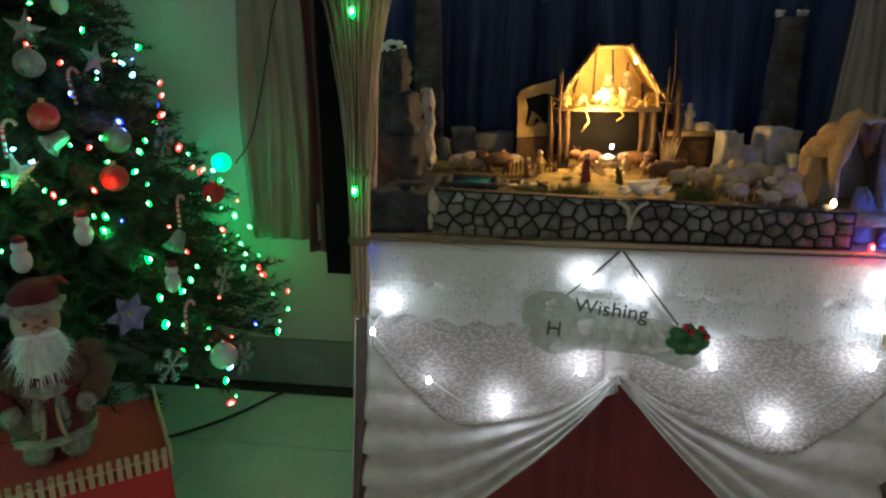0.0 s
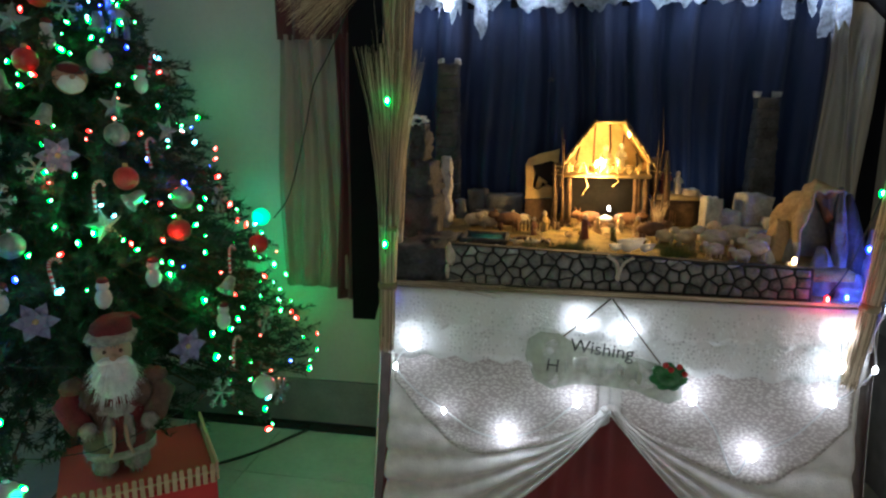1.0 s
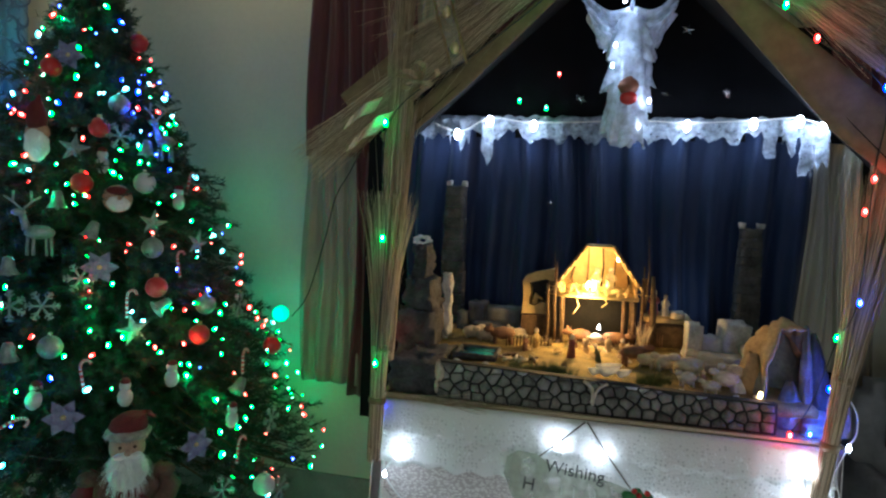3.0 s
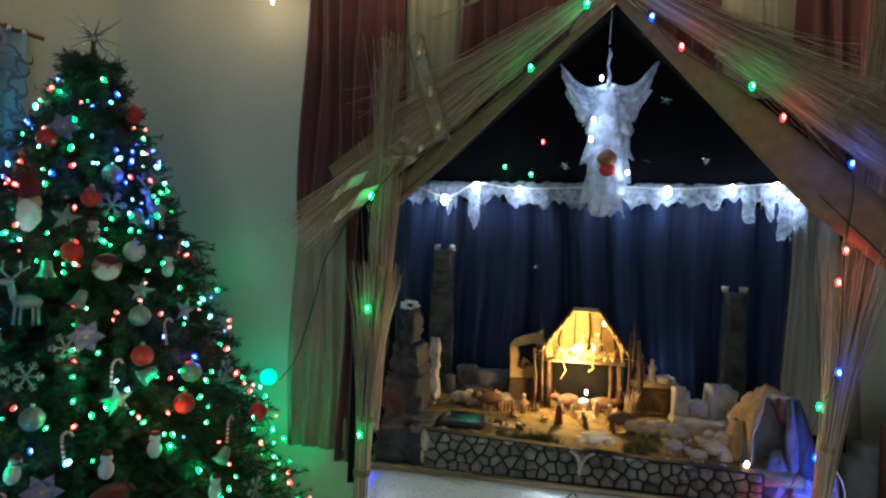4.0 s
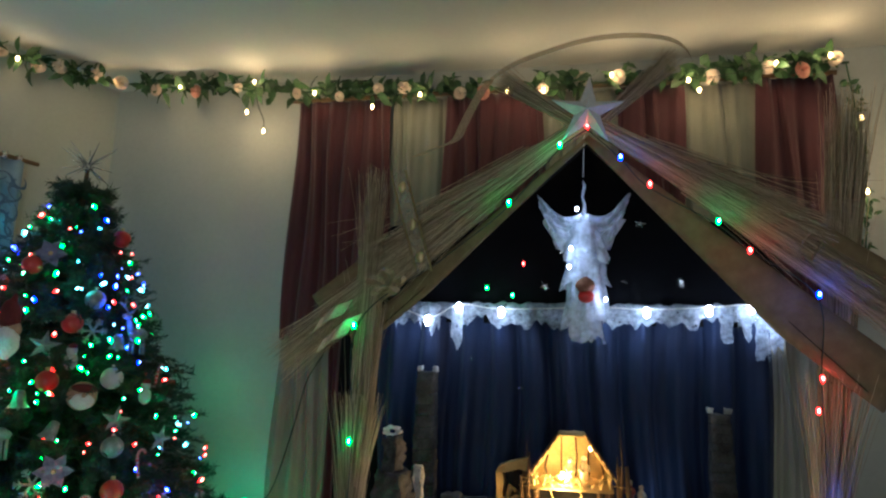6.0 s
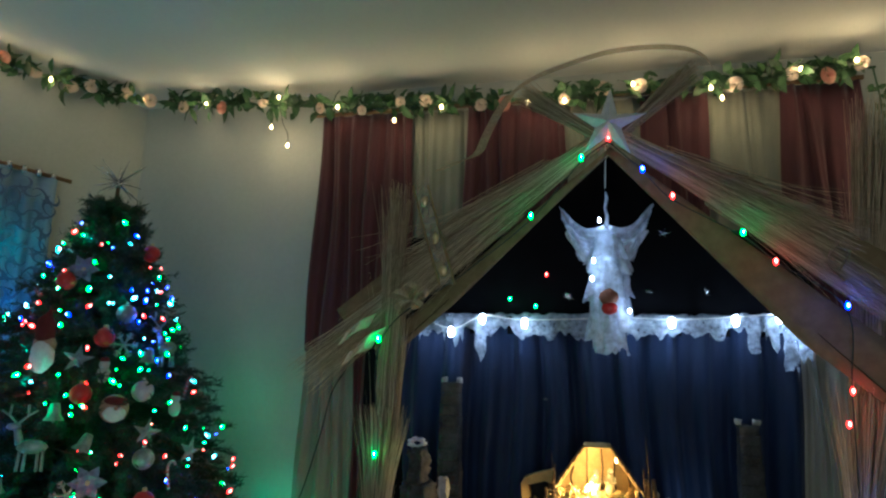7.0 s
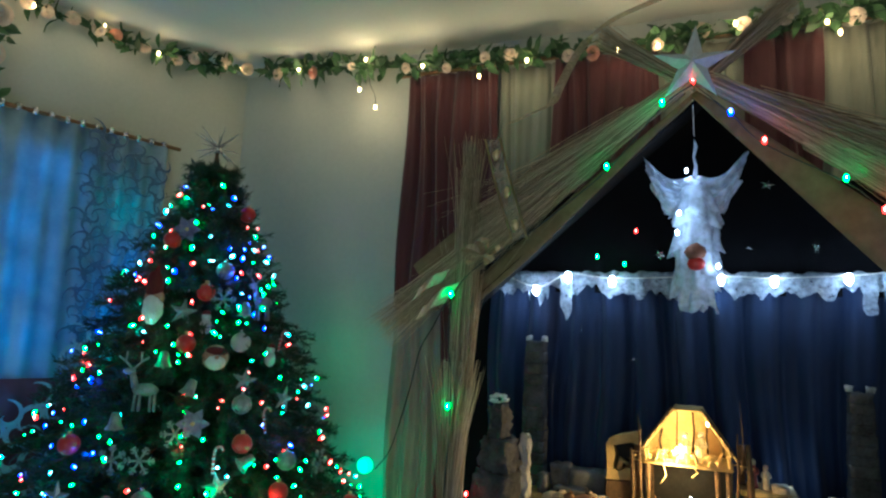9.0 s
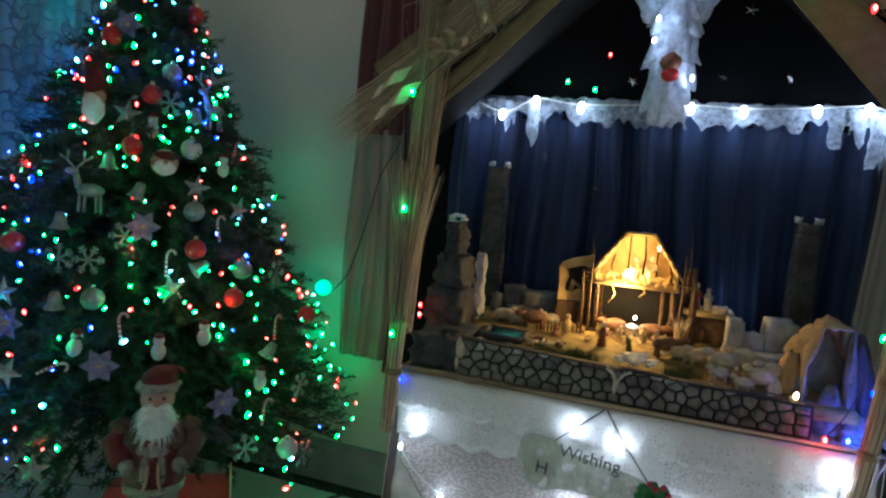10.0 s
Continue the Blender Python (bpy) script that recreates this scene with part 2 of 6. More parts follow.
def bulb(parent, at, colour, r=0.006, name="bulb", turn=0.0):
    ob = new(name, BULBS[colour])
    ob.parent, ob.location, ob.scale = parent, at, (r * 0.85, r * 0.85, r * 1.45)
    ob.rotation_euler = (0, radians(turn * 37 % 140 - 70) if turn else 0, radians(turn))
    return ob


BULBS = {}
CORES = {
    "green": glow("green_core", (0.34, 1.0, 0.62), 14.0),
    "blue": glow("blue_core", (0.22, 0.34, 1.0), 12.0),
    "red": glow("red_core", (1.0, 0.28, 0.22), 9.0),
    "cyan": glow("cyan_core", (0.60, 0.95, 1.0), 18.0),
}
for key, m in GLOWS.items():
    bm = bmesh.new()
    add_ball(bm, (0, 0, 0), 1.0, sub=2)
    if key in CORES:
        add_ball(bm, (0, -0.58, 0.08), 0.62, sub=2, index=1)
    for face in bm.faces:
        face.smooth = True
    BULBS[key] = bpy.data.meshes.new(key + "_bulb")
    bm.to_mesh(BULBS[key])
    bm.free()
    BULBS[key].materials.append(m)
    if key in CORES:
        BULBS[key].materials.append(CORES[key])


def structure(name, bm, material, label, category="", smooth=False):
    return tagged(mesh_object(name, bm, material, smooth), label, category or name.split("_")[0], kind="structure")


# ---- room ----
WALL_Y, LEFT_X, EAST_X, SOUTH_Y, TOP = 2.24, -2.3, 2.3, -2.5, 2.84
wall_n = structure("wall_north", add_box(bmesh.new(), (-2.6, WALL_Y, -0.1), (EAST_X + 0.15, WALL_Y + 0.15, TOP)), M_WALL, "pale grey-green painted plaster wall behind the curtains", "wall")
w_bm = bmesh.new()
add_sheet(w_bm, lambda u, v: Vector((-2.02 - 0.42 * u, WALL_Y - 1.4 * u, -0.1 + (TOP + 0.1) * v)), 1, 1, thick=0.12)
structure("wall_corner", w_bm, M_WALL, "pale painted plaster wall beside the tree", "wall")
structure("wall_west", add_box(bmesh.new(), (-2.6, SOUTH_Y, -0.1), (-2.445, 0.84, TOP)), M_WALL, "pale painted plaster side wall", "wall")
structure("wall_east", add_box(bmesh.new(), (EAST_X, SOUTH_Y, -0.1), (EAST_X + 0.15, WALL_Y, TOP)), M_WALL, "pale painted plaster side wall", "wall")
# rear wall out of view; its doorway is added to hold the fill lamp
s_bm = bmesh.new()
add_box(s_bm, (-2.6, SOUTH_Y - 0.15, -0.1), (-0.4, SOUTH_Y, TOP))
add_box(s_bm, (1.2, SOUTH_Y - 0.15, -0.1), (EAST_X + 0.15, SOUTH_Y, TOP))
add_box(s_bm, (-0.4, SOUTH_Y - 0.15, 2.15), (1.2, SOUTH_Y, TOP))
structure("wall_south", s_bm, M_WALL, "unseen pale painted rear wall with a gap added for the fill lamp", "wall")
structure("ceiling", add_box(bmesh.new(), (-2.7, SOUTH_Y - 0.2, TOP), (EAST_X + 0.2, WALL_Y + 0.2, TOP + 0.12)), M_CEILING, "plain off-white painted plaster ceiling", "ceiling")
floor = structure("floor", add_box(bmesh.new(), (-2.7, SOUTH_Y - 0.2, -0.12), (EAST_X + 0.2, WALL_Y + 0.2, -0.006)), M_GROUT, "polished grey-green marble tile floor", "floor")
skirting = structure("baseboard", add_box(bmesh.new(), (-2.1, WALL_Y - 0.014, 0.035), (EAST_X, WALL_Y, 0.23), 0.003), M_SKIRT, "grey marble skirting along the wall", "baseboard")
structure("trim", add_box(bmesh.new(), (-2.1, WALL_Y - 0.03, -0.006), (EAST_X, WALL_Y - 0.001, 0.033), 0.003), M_BLACKSTONE, "black granite strip at the foot of the wall", "trim")


def folded(name, parent, x0, x1, z0, z1, y, waves, depth, material, seed, label="", lean=0.0):
    rnd = random.Random(seed)
    ph, ph2 = rnd.uniform(0, 6), rnd.uniform(0, 6)

    def f(u, v):
        w = math.sin(u * waves * 2 * math.pi + ph + 0.5 * math.sin(3 * v + ph2)) + 0.4 * math.sin(u * waves * 4.7 * math.pi + ph2 + v)
        x = x0 + (x1 - x0) * u + 0.012 * math.sin(v * 5 + ph + u * 9) + lean * v
        return Vector((x, y + depth * w * (0.7 + 0.3 * (1 - v)), z0 + (z1 - z0) * v))
    bm = bmesh.new()
    add_sheet(bm, f, max(24, int(waves * 14)), 14, thick=0.0025)
    if parent is None:
        return mesh_object(name, bm, material)
    return part(name, bm, material, parent, label)


# curtains along the north wall: maroon and cream panels on one rail
curtain = thing("curtain", "pleated maroon and cream curtains hung along the wall", "curtain")
rail = bmesh.new()
add_tube(rail, [(-1.05, 2.16, 2.70), (1.22, 2.16, 2.70)], 0.010, 8)
part("curtain_rail", rail, M_WOOD, curtain)
for k, (x0, x1, kind) in enumerate(((-1.0, -0.57, 1), (-0.57, -0.32, 0), (-0.32, 0.09, 1), (0.09, 0.42, 0), (0.42, 0.64, 1), (0.64, 0.93, 0), (0.93, 1.2, 1))):
    folded("curtain_panel", curtain, x0 - 0.01, x1 + 0.01, 1.62 if kind else 0.66, 2.69, 2.165 if kind else 2.19, (x1 - x0) * 13, 0.012, M_MAROON if kind else M_CREAM, 10 + k, "maroon pleated panel" if kind else "cream pleated panel", lean=0.0)
    if kind:
        folded("curtain_panel", curtain, x0 - 0.02, x1 - 0.03, 0.66, 1.64, 2.172, (x1 - x0) * 13, 0.012, M_TAN, 40 + k, "tan lower panel")
folded("curtain_panel", curtain, -0.78, -0.60, 0.62, 1.64, 2.15, 3, 0.012, M_MAROON, 77, "maroon edge panel")

# blue-lit lace curtain on the corner wall
window_curtain = thing("window_curtain", "pale curtain with a scroll pattern on the window", "curtain")
def corner_place(s, out, z):
    """A place on the corner wall: s metres from the corner, out from it."""
    d = Vector((-0.42, -1.4, 0)).normalized()
    n = Vector((d.y, -d.x, 0)) * -1
    return Vector((-2.02, WALL_Y, z)) + d * s + n * out


bm = bmesh.new()
add_sheet(bm, lambda u, v: corner_place(0.42 + 0.70 * u, 0.05 + 0.014 * math.sin(u * 45 + math.sin(v * 3)), 0.5 + 1.83 * v), 90, 12, thick=0.002)
M_PALE = surface("pale_curtain", (0.13, 0.23, 0.36), (0.30, 0.44, 0.58), 0.8, 8, 0.3, 300)
part("curtain_cloth", bm, M_PALE, window_curtain)
bm = bmesh.new()
add_tube(bm, [corner_place(0.36, 0.05, 2.34), corner_place(1.17, 0.05, 2.34)], 0.009, 8)
curtain_rod = part("curtain_rod", bm, M_WOOD, window_curtain)

# dark lower band and pale scrolls on the window curtain
M_BAND = surface("dark_band", (0.05, 0.012, 0.02), (0.09, 0.03, 0.04), 0.8, 10, 0.3, 300)
M_SCROLL = surface("scroll_print", (0.22, 0.34, 0.40), (0.38, 0.48, 0.54), 0.7, 20, 0.2, 300)
bm = bmesh.new()
add_sheet(bm, lambda u, v: corner_place(0.41 + 0.72 * u, 0.070 + 0.006 * math.sin(u * 45), 0.5 + 0.77 * v), 60, 8, thick=0.002)
part("band", bm, M_BAND, window_curtain, "dark maroon lower band")
bm = bmesh.new()
for arm in range(3):
    line = []
    for k in range(22):
        t = k / 21
        r = 0.075 * (1 - 0.85 * t)
        ang = arm * 2.1 + t * 5.2
        line.append((Vector((r * math.cos(ang) + 0.05 * math.cos(arm * 2.1), r * math.sin(ang) + 0.05 * math.sin(arm * 2.1))), 0.002 + 0.010 * math.sin(math.pi * min(1, t * 1.1))))
    left, right = [], []
    for k, (p, w) in enumerate(line):
        q = line[min(k + 1, 21)][0] - line[max(k - 1, 0)][0]
        n = Vector((-q.y, q.x)).normalized() * w
        left.append(bm.verts.new((p.x + n.x, 0, p.y + n.y)))
        right.append(bm.verts.new((p.x - n.x, 0, p.y - n.y)))
    for k in range(21):
        bm.faces.new((left[k], left[k + 1], right[k + 1], right[k]))
scroll_data = bpy.data.meshes.new("scroll")
bm.to_mesh(scroll_data)
bm.free()
scroll_data.materials.append(M_SCROLL)
scroll_dark = scroll_data.copy()
scroll_dark.materials.clear()
scroll_dark.materials.append(surface("dark_scroll_print", (0.06, 0.10, 0.18), (0.12, 0.18, 0.28), 0.7, 20, 0.2, 300))
rnd = random.Random(5)
face_turn = Matrix.Rotation(math.atan2(-1.4, -0.42), 4, "Z")
for row in range(6):
    for col in range(6):
        if row > 3 and col not in (1, 2):
            continue
        ob = new("scroll", scroll_data)
        ob.parent = window_curtain
        ob.matrix_basis = Matrix.Translation(corner_place(0.47 + 0.118 * col, 0.082, 0.62 + 0.155 * row + (0.07 if col % 2 else 0))) @ face_turn @ Matrix.Rotation(rnd.uniform(0, 6), 4, "Y") @ Matrix.Scale(0.85, 4)
for col, s0 in enumerate((0.46, 0.56, 0.66, 0.73)):
    for row in range(13):
        ob = new("scroll", scroll_dark)
        ob.parent = window_curtain
        ob.matrix_basis = Matrix.Translation(corner_place(s0 + 0.02 * (row % 2), 0.076, 1.31 + 0.076 * row + 0.03 * col)) @ face_turn @ Matrix.Rotation(row * 1.9 + col * 1.1, 4, "Y") @ Matrix.Diagonal((0.42, 1, 0.62, 1))
for k in range(12):
    bm = bmesh.new()
    add_tube(bm, [corner_place(0.44 + 0.060 * k, 0.05, 2.325), corner_place(0.44 + 0.060 * k, 0.05, 2.355)], 0.013, 8)
    part("curtain_ring", bm, M_SILVER, curtain_rod)

television = thing("television", "flat black television with a dark glossy screen on the wall", "television")
M_SCREEN = surface("dark_screen", (0.004, 0.005, 0.006), (0.008, 0.009, 0.010), 0.12, 3, 0.0)
bm = bmesh.new()
bm2 = bmesh.new()
for z0, z1, s0, s1, o, target in ((1.49, 2.12, 1.14, 2.05, 0.04, bm), (1.515, 2.095, 1.165, 2.025, 0.066, bm2)):
    add_sheet(target, lambda u, v: corner_place(s0 + (s1 - s0) * u, o, z0 + (z1 - z0) * v), 1, 1, thick=0.03 if target is bm else 0.004)
part("bezel", bm, M_BLACKSTONE, television, smooth=False)
part("screen", bm2, M_SCREEN, television, "dark glossy screen", smooth=False)


# ---- crib stand ----
TABLE_Z, FRONT = 0.905, 1.33
X0, X1 = -0.345, 0.745
table = thing("table", "wooden table hidden under draped cloths", "table")
bm = bmesh.new()
add_box(bm, (X0 + 0.01, FRONT + 0.02, TABLE_Z - 0.03), (X1 - 0.01, 2.10, TABLE_Z - 0.006), 0.004)
part("tabletop", bm, M_WOOD, table)
for x in (X0 + 0.06, X1 - 0.06):
    for y in (FRONT + 0.08, 2.04):
        bm = bmesh.new()
        add_box(bm, (x - 0.025, y - 0.025, 0), (x + 0.025, y + 0.025, TABLE_Z - 0.03), 0.004)
        part("leg", bm, M_WOOD, table)

# red skirt down to the floor
bm = bmesh.new()


def skirt(u, v):
    z = 0.004 + (TABLE_Z - 0.02) * v
    flare = 0.07 * (1 - v) ** 2.2
    s = u * 3.0
    w = 0.016 * math.sin(u * 150 + 1.5 * math.sin(u * 40)) * (1 - 0.4 * v) + 0.010 * math.sin(u * 61 + 2)
    if s < 0.9:
        return Vector((X0 - flare - w, 2.05 - (2.05 - FRONT) * (s / 0.9), z)) if s > 0 else Vector((X0 - flare, 2.05, z))
    if s < 2.1:
        k = (s - 0.9) / 1.2
        return Vector((X0 - flare + (X1 - X0 + 2 * flare) * k, FRONT - 0.002 - flare * 0.15 + 0.5 * w, z))
    return Vector((X1 + flare + w, FRONT + (2.05 - FRONT) * ((s - 2.1) / 0.9), z))


add_sheet(bm, skirt, 420, 10, thick=0.0015)
tagged(mesh_object("table_skirt", bm, surface("dark_red_satin", (0.13, 0.006, 0.008), (0.24, 0.014, 0.014), 0.5, 8, 0.2, 300, sheen=0.2)), "deep red satin table skirt reaching the floor", "tablecloth")

# white drape gathered at the middle
drape = thing("tablecloth", "white net drape gathered in swags over the red skirt", "tablecloth")
KNOT = Vector((0.20, FRONT - 0.035, 0.615))


def swag_side(side):
    """One half of the drape: from the side edge of the table to the knot."""
    xe = X0 - 0.012 if side < 0 else X1 + 0.012
    low = 0.22 if side < 0 else 0.13

    def f(u, v):
        # u: from the outer edge to the middle; v: from the table edge down to the hem
        z_hem = low + (KNOT.z - low) * (u ** 2.2 if side < 0 else u ** 1.5) - 0.05 * math.sin(math.pi * min(1, u * 1.6)) * (1 - u)
        z_top = TABLE_Z - 0.008
        bound = 0.42 + 0.54 * u ** 1.6
        share = v / 0.42 * bound if v < 0.42 else bound + (1 - bound) * (v - 0.42) / 0.58
        z = z_top + (z_hem - z_top) * share
        gather = u * u * max(0.0, v - 0.25) / 0.75
        x = xe + (KNOT.x - xe) * u
        amp = 0.085 * min(0.4, max(0.0, v - 0.36)) * (1 - 0.62 * u) * 1.5
        wave = abs(math.sin(v * 24 + u * (1.6 if side < 0 else 1.2) * math.pi * v + 0.5 * math.sin(u * 5)))
        fold = (0.5 - wave ** 0.8) * amp
        y = FRONT - 0.010 - 0.05 * math.sin(math.pi * min(1, v)) * (1 - u) * 0.35 - 0.045 * max(0.0, v - 0.3) + fold - 0.012 * gather
        return Vector((x - side * 0.03 * max(0.0, v - 0.4) * (1 - u) * -1, y, z))
    return f


for side, nm in ((-1, "drape_half"), (1, "drape_half")):
    bm = bmesh.new()
    add_sheet(bm, swag_side(side), 60, 70, thick=0.0015)
    part(nm, bm, M_WHITE, drape)
M_SPECKLE, tree_, bsdf_ = principled("speckled_net")
co_ = tree_.nodes.new("ShaderNodeTexCoord")
tex_ = tree_.nodes.new("ShaderNodeTexVoronoi")
tex_.inputs["Scale"].default_value, tex_.inputs["Randomness"].default_value = 150, 1.0
stretch_ = tree_.nodes.new("ShaderNodeMapping")
stretch_.inputs["Scale"].default_value = (0.7, 1.0, 1.3)
tree_.links.new(co_.outputs["Object"], stretch_.inputs["Vector"])
tree_.links.new(stretch_.outputs[0], tex_.inputs["Vector"])
ramp_ = tree_.nodes.new("ShaderNodeValToRGB")
ramp_.color_ramp.elements[0].position, ramp_.color_ramp.elements[1].position = 0.25, 0.62
ramp_.color_ramp.elements[0].color, ramp_.color_ramp.elements[1].color = (0.70, 0.65, 0.61, 1), (0.43, 0.37, 0.34, 1)
tree_.links.new(tex_.outputs["Distance"], ramp_.inputs[0])
tree_.links.new(ramp_.outputs[0], bsdf_.inputs["Base Color"])
bsdf_.inputs["Roughness"].default_value = 0.8
for side in (-1, 1):
    shape = swag_side(side)
    bm = bmesh.new()
    add_sheet(bm, lambda u, v: shape(0.02 + 0.93 * u, 0.16 + (0.36 + 0.22 * math.sin(math.pi * u * 0.9) - 0.16) * v) + Vector((0, -0.004, 0)), 50, 16, thick=0.001)
    part("speckled_panel", bm, M_SPECKLE, drape, "speckled brownish net panel")
bm = bmesh.new()
add_ball(bm, KNOT, 0.016, (1.4, 0.7, 0.9), 2, rough=0.3)
part("knot", bm, M_WHITE, drape)
#drape sides
for side, x in ((-1, X0 - 0.014), (1, X1 + 0.014)):
    bm = bmesh.new()
    add_sheet(bm, lambda u, v: Vector((x + side * (0.012 * math.sin(u * 30) + 0.022 + 0.035 * (1 - v) ** 1.5), FRONT - 0.02 + 0.74 * u, 0.17 + (TABLE_Z - 0.18) * v + 0.1 * u * (1 - v))), 50, 12, thick=0.0015)
    part("drape_side", bm, M_WHITE, drape)

lace = bmesh.new()
def lace_f(u, v):
    x = X0 - 0.018 + (X1 - X0 + 0.036) * u
    z = TABLE_Z - 0.185 + 0.18 * v + 0.006 * math.sin(u * 90) * (1 - v)
    return Vector((x, FRONT - 0.030 - 0.006 * math.sin(u * 40) * (1 - v), z))
add_sheet(lace, lace_f, 160, 8, thick=0.0015)
runner = thing("lace_runner", "shiny white lace edging hung along the table front", "lace trim")
part("lace_band", lace, M_LACE, runner)
bm = bmesh.new()
add_sheet(bm, lambda u, v: Vector((X0 - 0.020 + (X1 - X0 + 0.040) * u, FRONT - 0.036 - 0.004 * math.sin(u * 70) * (1 - v), TABLE_Z - 0.105 + 0.10 * v + 0.005 * math.sin(u * 140) * (1 - v))), 160, 6, thick=0.0012)
part("upper_band", bm, M_LACE, runner)
rnd = random.Random(71)
bm = bmesh.new()
for k in range(260):
    x, z = rnd.uniform(X0, X1), TABLE_Z - rnd.choice((0.05, 0.06, 0.075, 0.12, 0.13, 0.145)) + rnd.gauss(0, 0.006)
    y = FRONT - 0.0435 if z > TABLE_Z - 0.10 else FRONT - 0.0385
    a, l = rnd.uniform(0.6, 2.2), rnd.uniform(0.003, 0.006)
    d, w = Vector((math.cos(a) * l, rnd.uniform(-0.002, 0.002), math.sin(a) * l)), Vector((0.0012, 0, 0.0006))
    c = Vector((x, y, z))
    bm.faces.new([bm.verts.new(q) for q in (c - d - w, c + d - w, c + d + w, c - d + w)])
part("sequin_trim", bm, surface("white_sequin", (0.8, 0.8, 0.78), (0.9, 0.9, 0.88), 0.2, 30, 0.0), runner, "tiny silver sequins", smooth=False)["kind"] = "stuff"
bm = bmesh.new()
add_box(bm, (X0 - 0.03, FRONT - 0.035, TABLE_Z - 0.004), (X1 + 0.03, 2.12, TABLE_Z + 0.004), 0.002)
tagged(mesh_object("crib_board", bm, M_MAT), "thin brown board carrying the crib landscape", "board")

# ---- canopy over the crib ----
canopy = thing("crib_canopy", "straw-bundle canopy with a gabled black cloth roof", "canopy")
APEX = Vector((0.25, 1.15, 2.11))
PL0, PL1 = Vector((-0.322, 1.13, 0.79)), Vector((-0.286, 1.13, 2.03))
PR0, PR1 = Vector((0.712, 1.265, 0.725)), Vector((0.885, 1.255, 2.24))
for p0, p1, seed, wide in ((PL0, PL1, 1, 1.0), (PR0, PR1, 2, 1.35)):
    lower = bundle("post_broom", canopy, p0, p0.lerp(p1, 0.54), 0.017, 0.058 * wide, 460, seed, bend=0.022, short=0.42, thick=0.0015, flare=3.8)
    bundle("post_broom", canopy, p0.lerp(p1, 0.20) + Vector((0.008, 0.03, 0)), p0.lerp(p1, 0.86) + Vector((0.012, 0.02, 0)), 0.016 * wide, 0.027 * wide, 320, seed + 10, bend=0.014, short=0.35, thick=0.0015, flare=1.2)
    bundle("post_broom", canopy, p0.lerp(p1, 0.52) + Vector((0, 0.01, 0)), p1, 0.024 * wide, 0.017 * wide ** 3, 260 if wide == 1.0 else 620, seed + 30, bend=0.020, short=0.5, thick=0.0014, flare=1.0)
    bundle("stray_straw", canopy, p0.lerp(p1, 0.30), p0.lerp(p1, 0.82), 0.022 * wide, 0.050 * wide, 30, seed + 50, bend=0.05, short=0.5, thick=0.0010, flare=2.0)
    for t in (0.225, 0.12):
        bm = bmesh.new()
        add_tube(bm, [p0.lerp(p1, t), p0.lerp(p1, t + 0.006), p0.lerp(p1, t + 0.012)], [0.0205, 0.022, 0.0205], 14)
        part("binding", bm, M_MAT, lower)
EL, ER = Vector((-0.54, 1.16, 1.50)), Vector((1.02, 1.16, 1.57))
for end, seed in ((EL, 5), (ER, 6)):
    side = -1 if end.x < 0 else 1
    lift = Vector((0, 0, 0.045))
    bundle("rafter_broom", canopy, APEX + Vector((0, 0, 0.03)), APEX.lerp(end, 0.66) + lift + Vector((0, -0.015, 0.01)), 0.018, 0.062, 900, seed, bend=0.030, short=0.6, thick=0.0013, flare=1.2)
    bundle("rafter_broom", canopy, APEX.lerp(end, 0.30) + lift * 0.8, end + Vector((0, 0, 0.01)), 0.040, 0.034, 700, seed + 20, bend=0.024, short=0.5, thick=0.0013, flare=1.0)
    bundle("stray_straw", canopy, APEX.lerp(end, 0.15) + lift, APEX.lerp(end, 0.72) + lift + Vector((side * 0.02, -0.02, 0.06)), 0.03, 0.07, 40, seed + 40, bend=0.06, short=0.4, thick=0.0012, flare=1.0)
    d = (end - APEX).normalized()
    upward = Vector((-d.z, 0, d.x)) if d.x > 0 else Vector((d.z, 0, -d.x))
    bm = bmesh.new()
    add_sheet(bm, lambda u, v: APEX.lerp(end, 0.02 + 0.80 * u) + Vector((0, 0.035, 0)) + upward * (0.012 + (0.03 + 0.07 * min(1, u * 2.5)) * v), 20, 4, thick=0.004)
    part("straw_mat", bm, M_MAT, canopy, "brown woven straw mat")
# crossed tails above the apex
bundle("top_broom", canopy, APEX, (0.02, 1.15, 2.27), 0.014, 0.030, 160, 31, bend=0.008, short=0.1)
bundle("top_broom", canopy, APEX, (0.46, 1.15, 2.30), 0.014, 0.030, 160, 32, bend=0.008, short=0.1)
# flat mat strips under the straw
for end, w in ((Vector((-0.36, 1.17, 1.60)), 0.05), (Vector((0.94, 1.17, 1.545)), 0.115)):
    d = (end - APEX).normalized()
    down = Vector((-d.z, 0, d.x)) if d.x < 0 else Vector((d.z, 0, -d.x))
    bm = bmesh.new()
    add_sheet(bm, lambda u, v: APEX.lerp(end, u) + Vector((0, 0.03, 0)) + down * (w * v * min(1, 0.15 + u * 1.2)), 20, 4, thick=0.004)
    part("mat_strip", bm, M_MAT, canopy, "flat burlap strip")


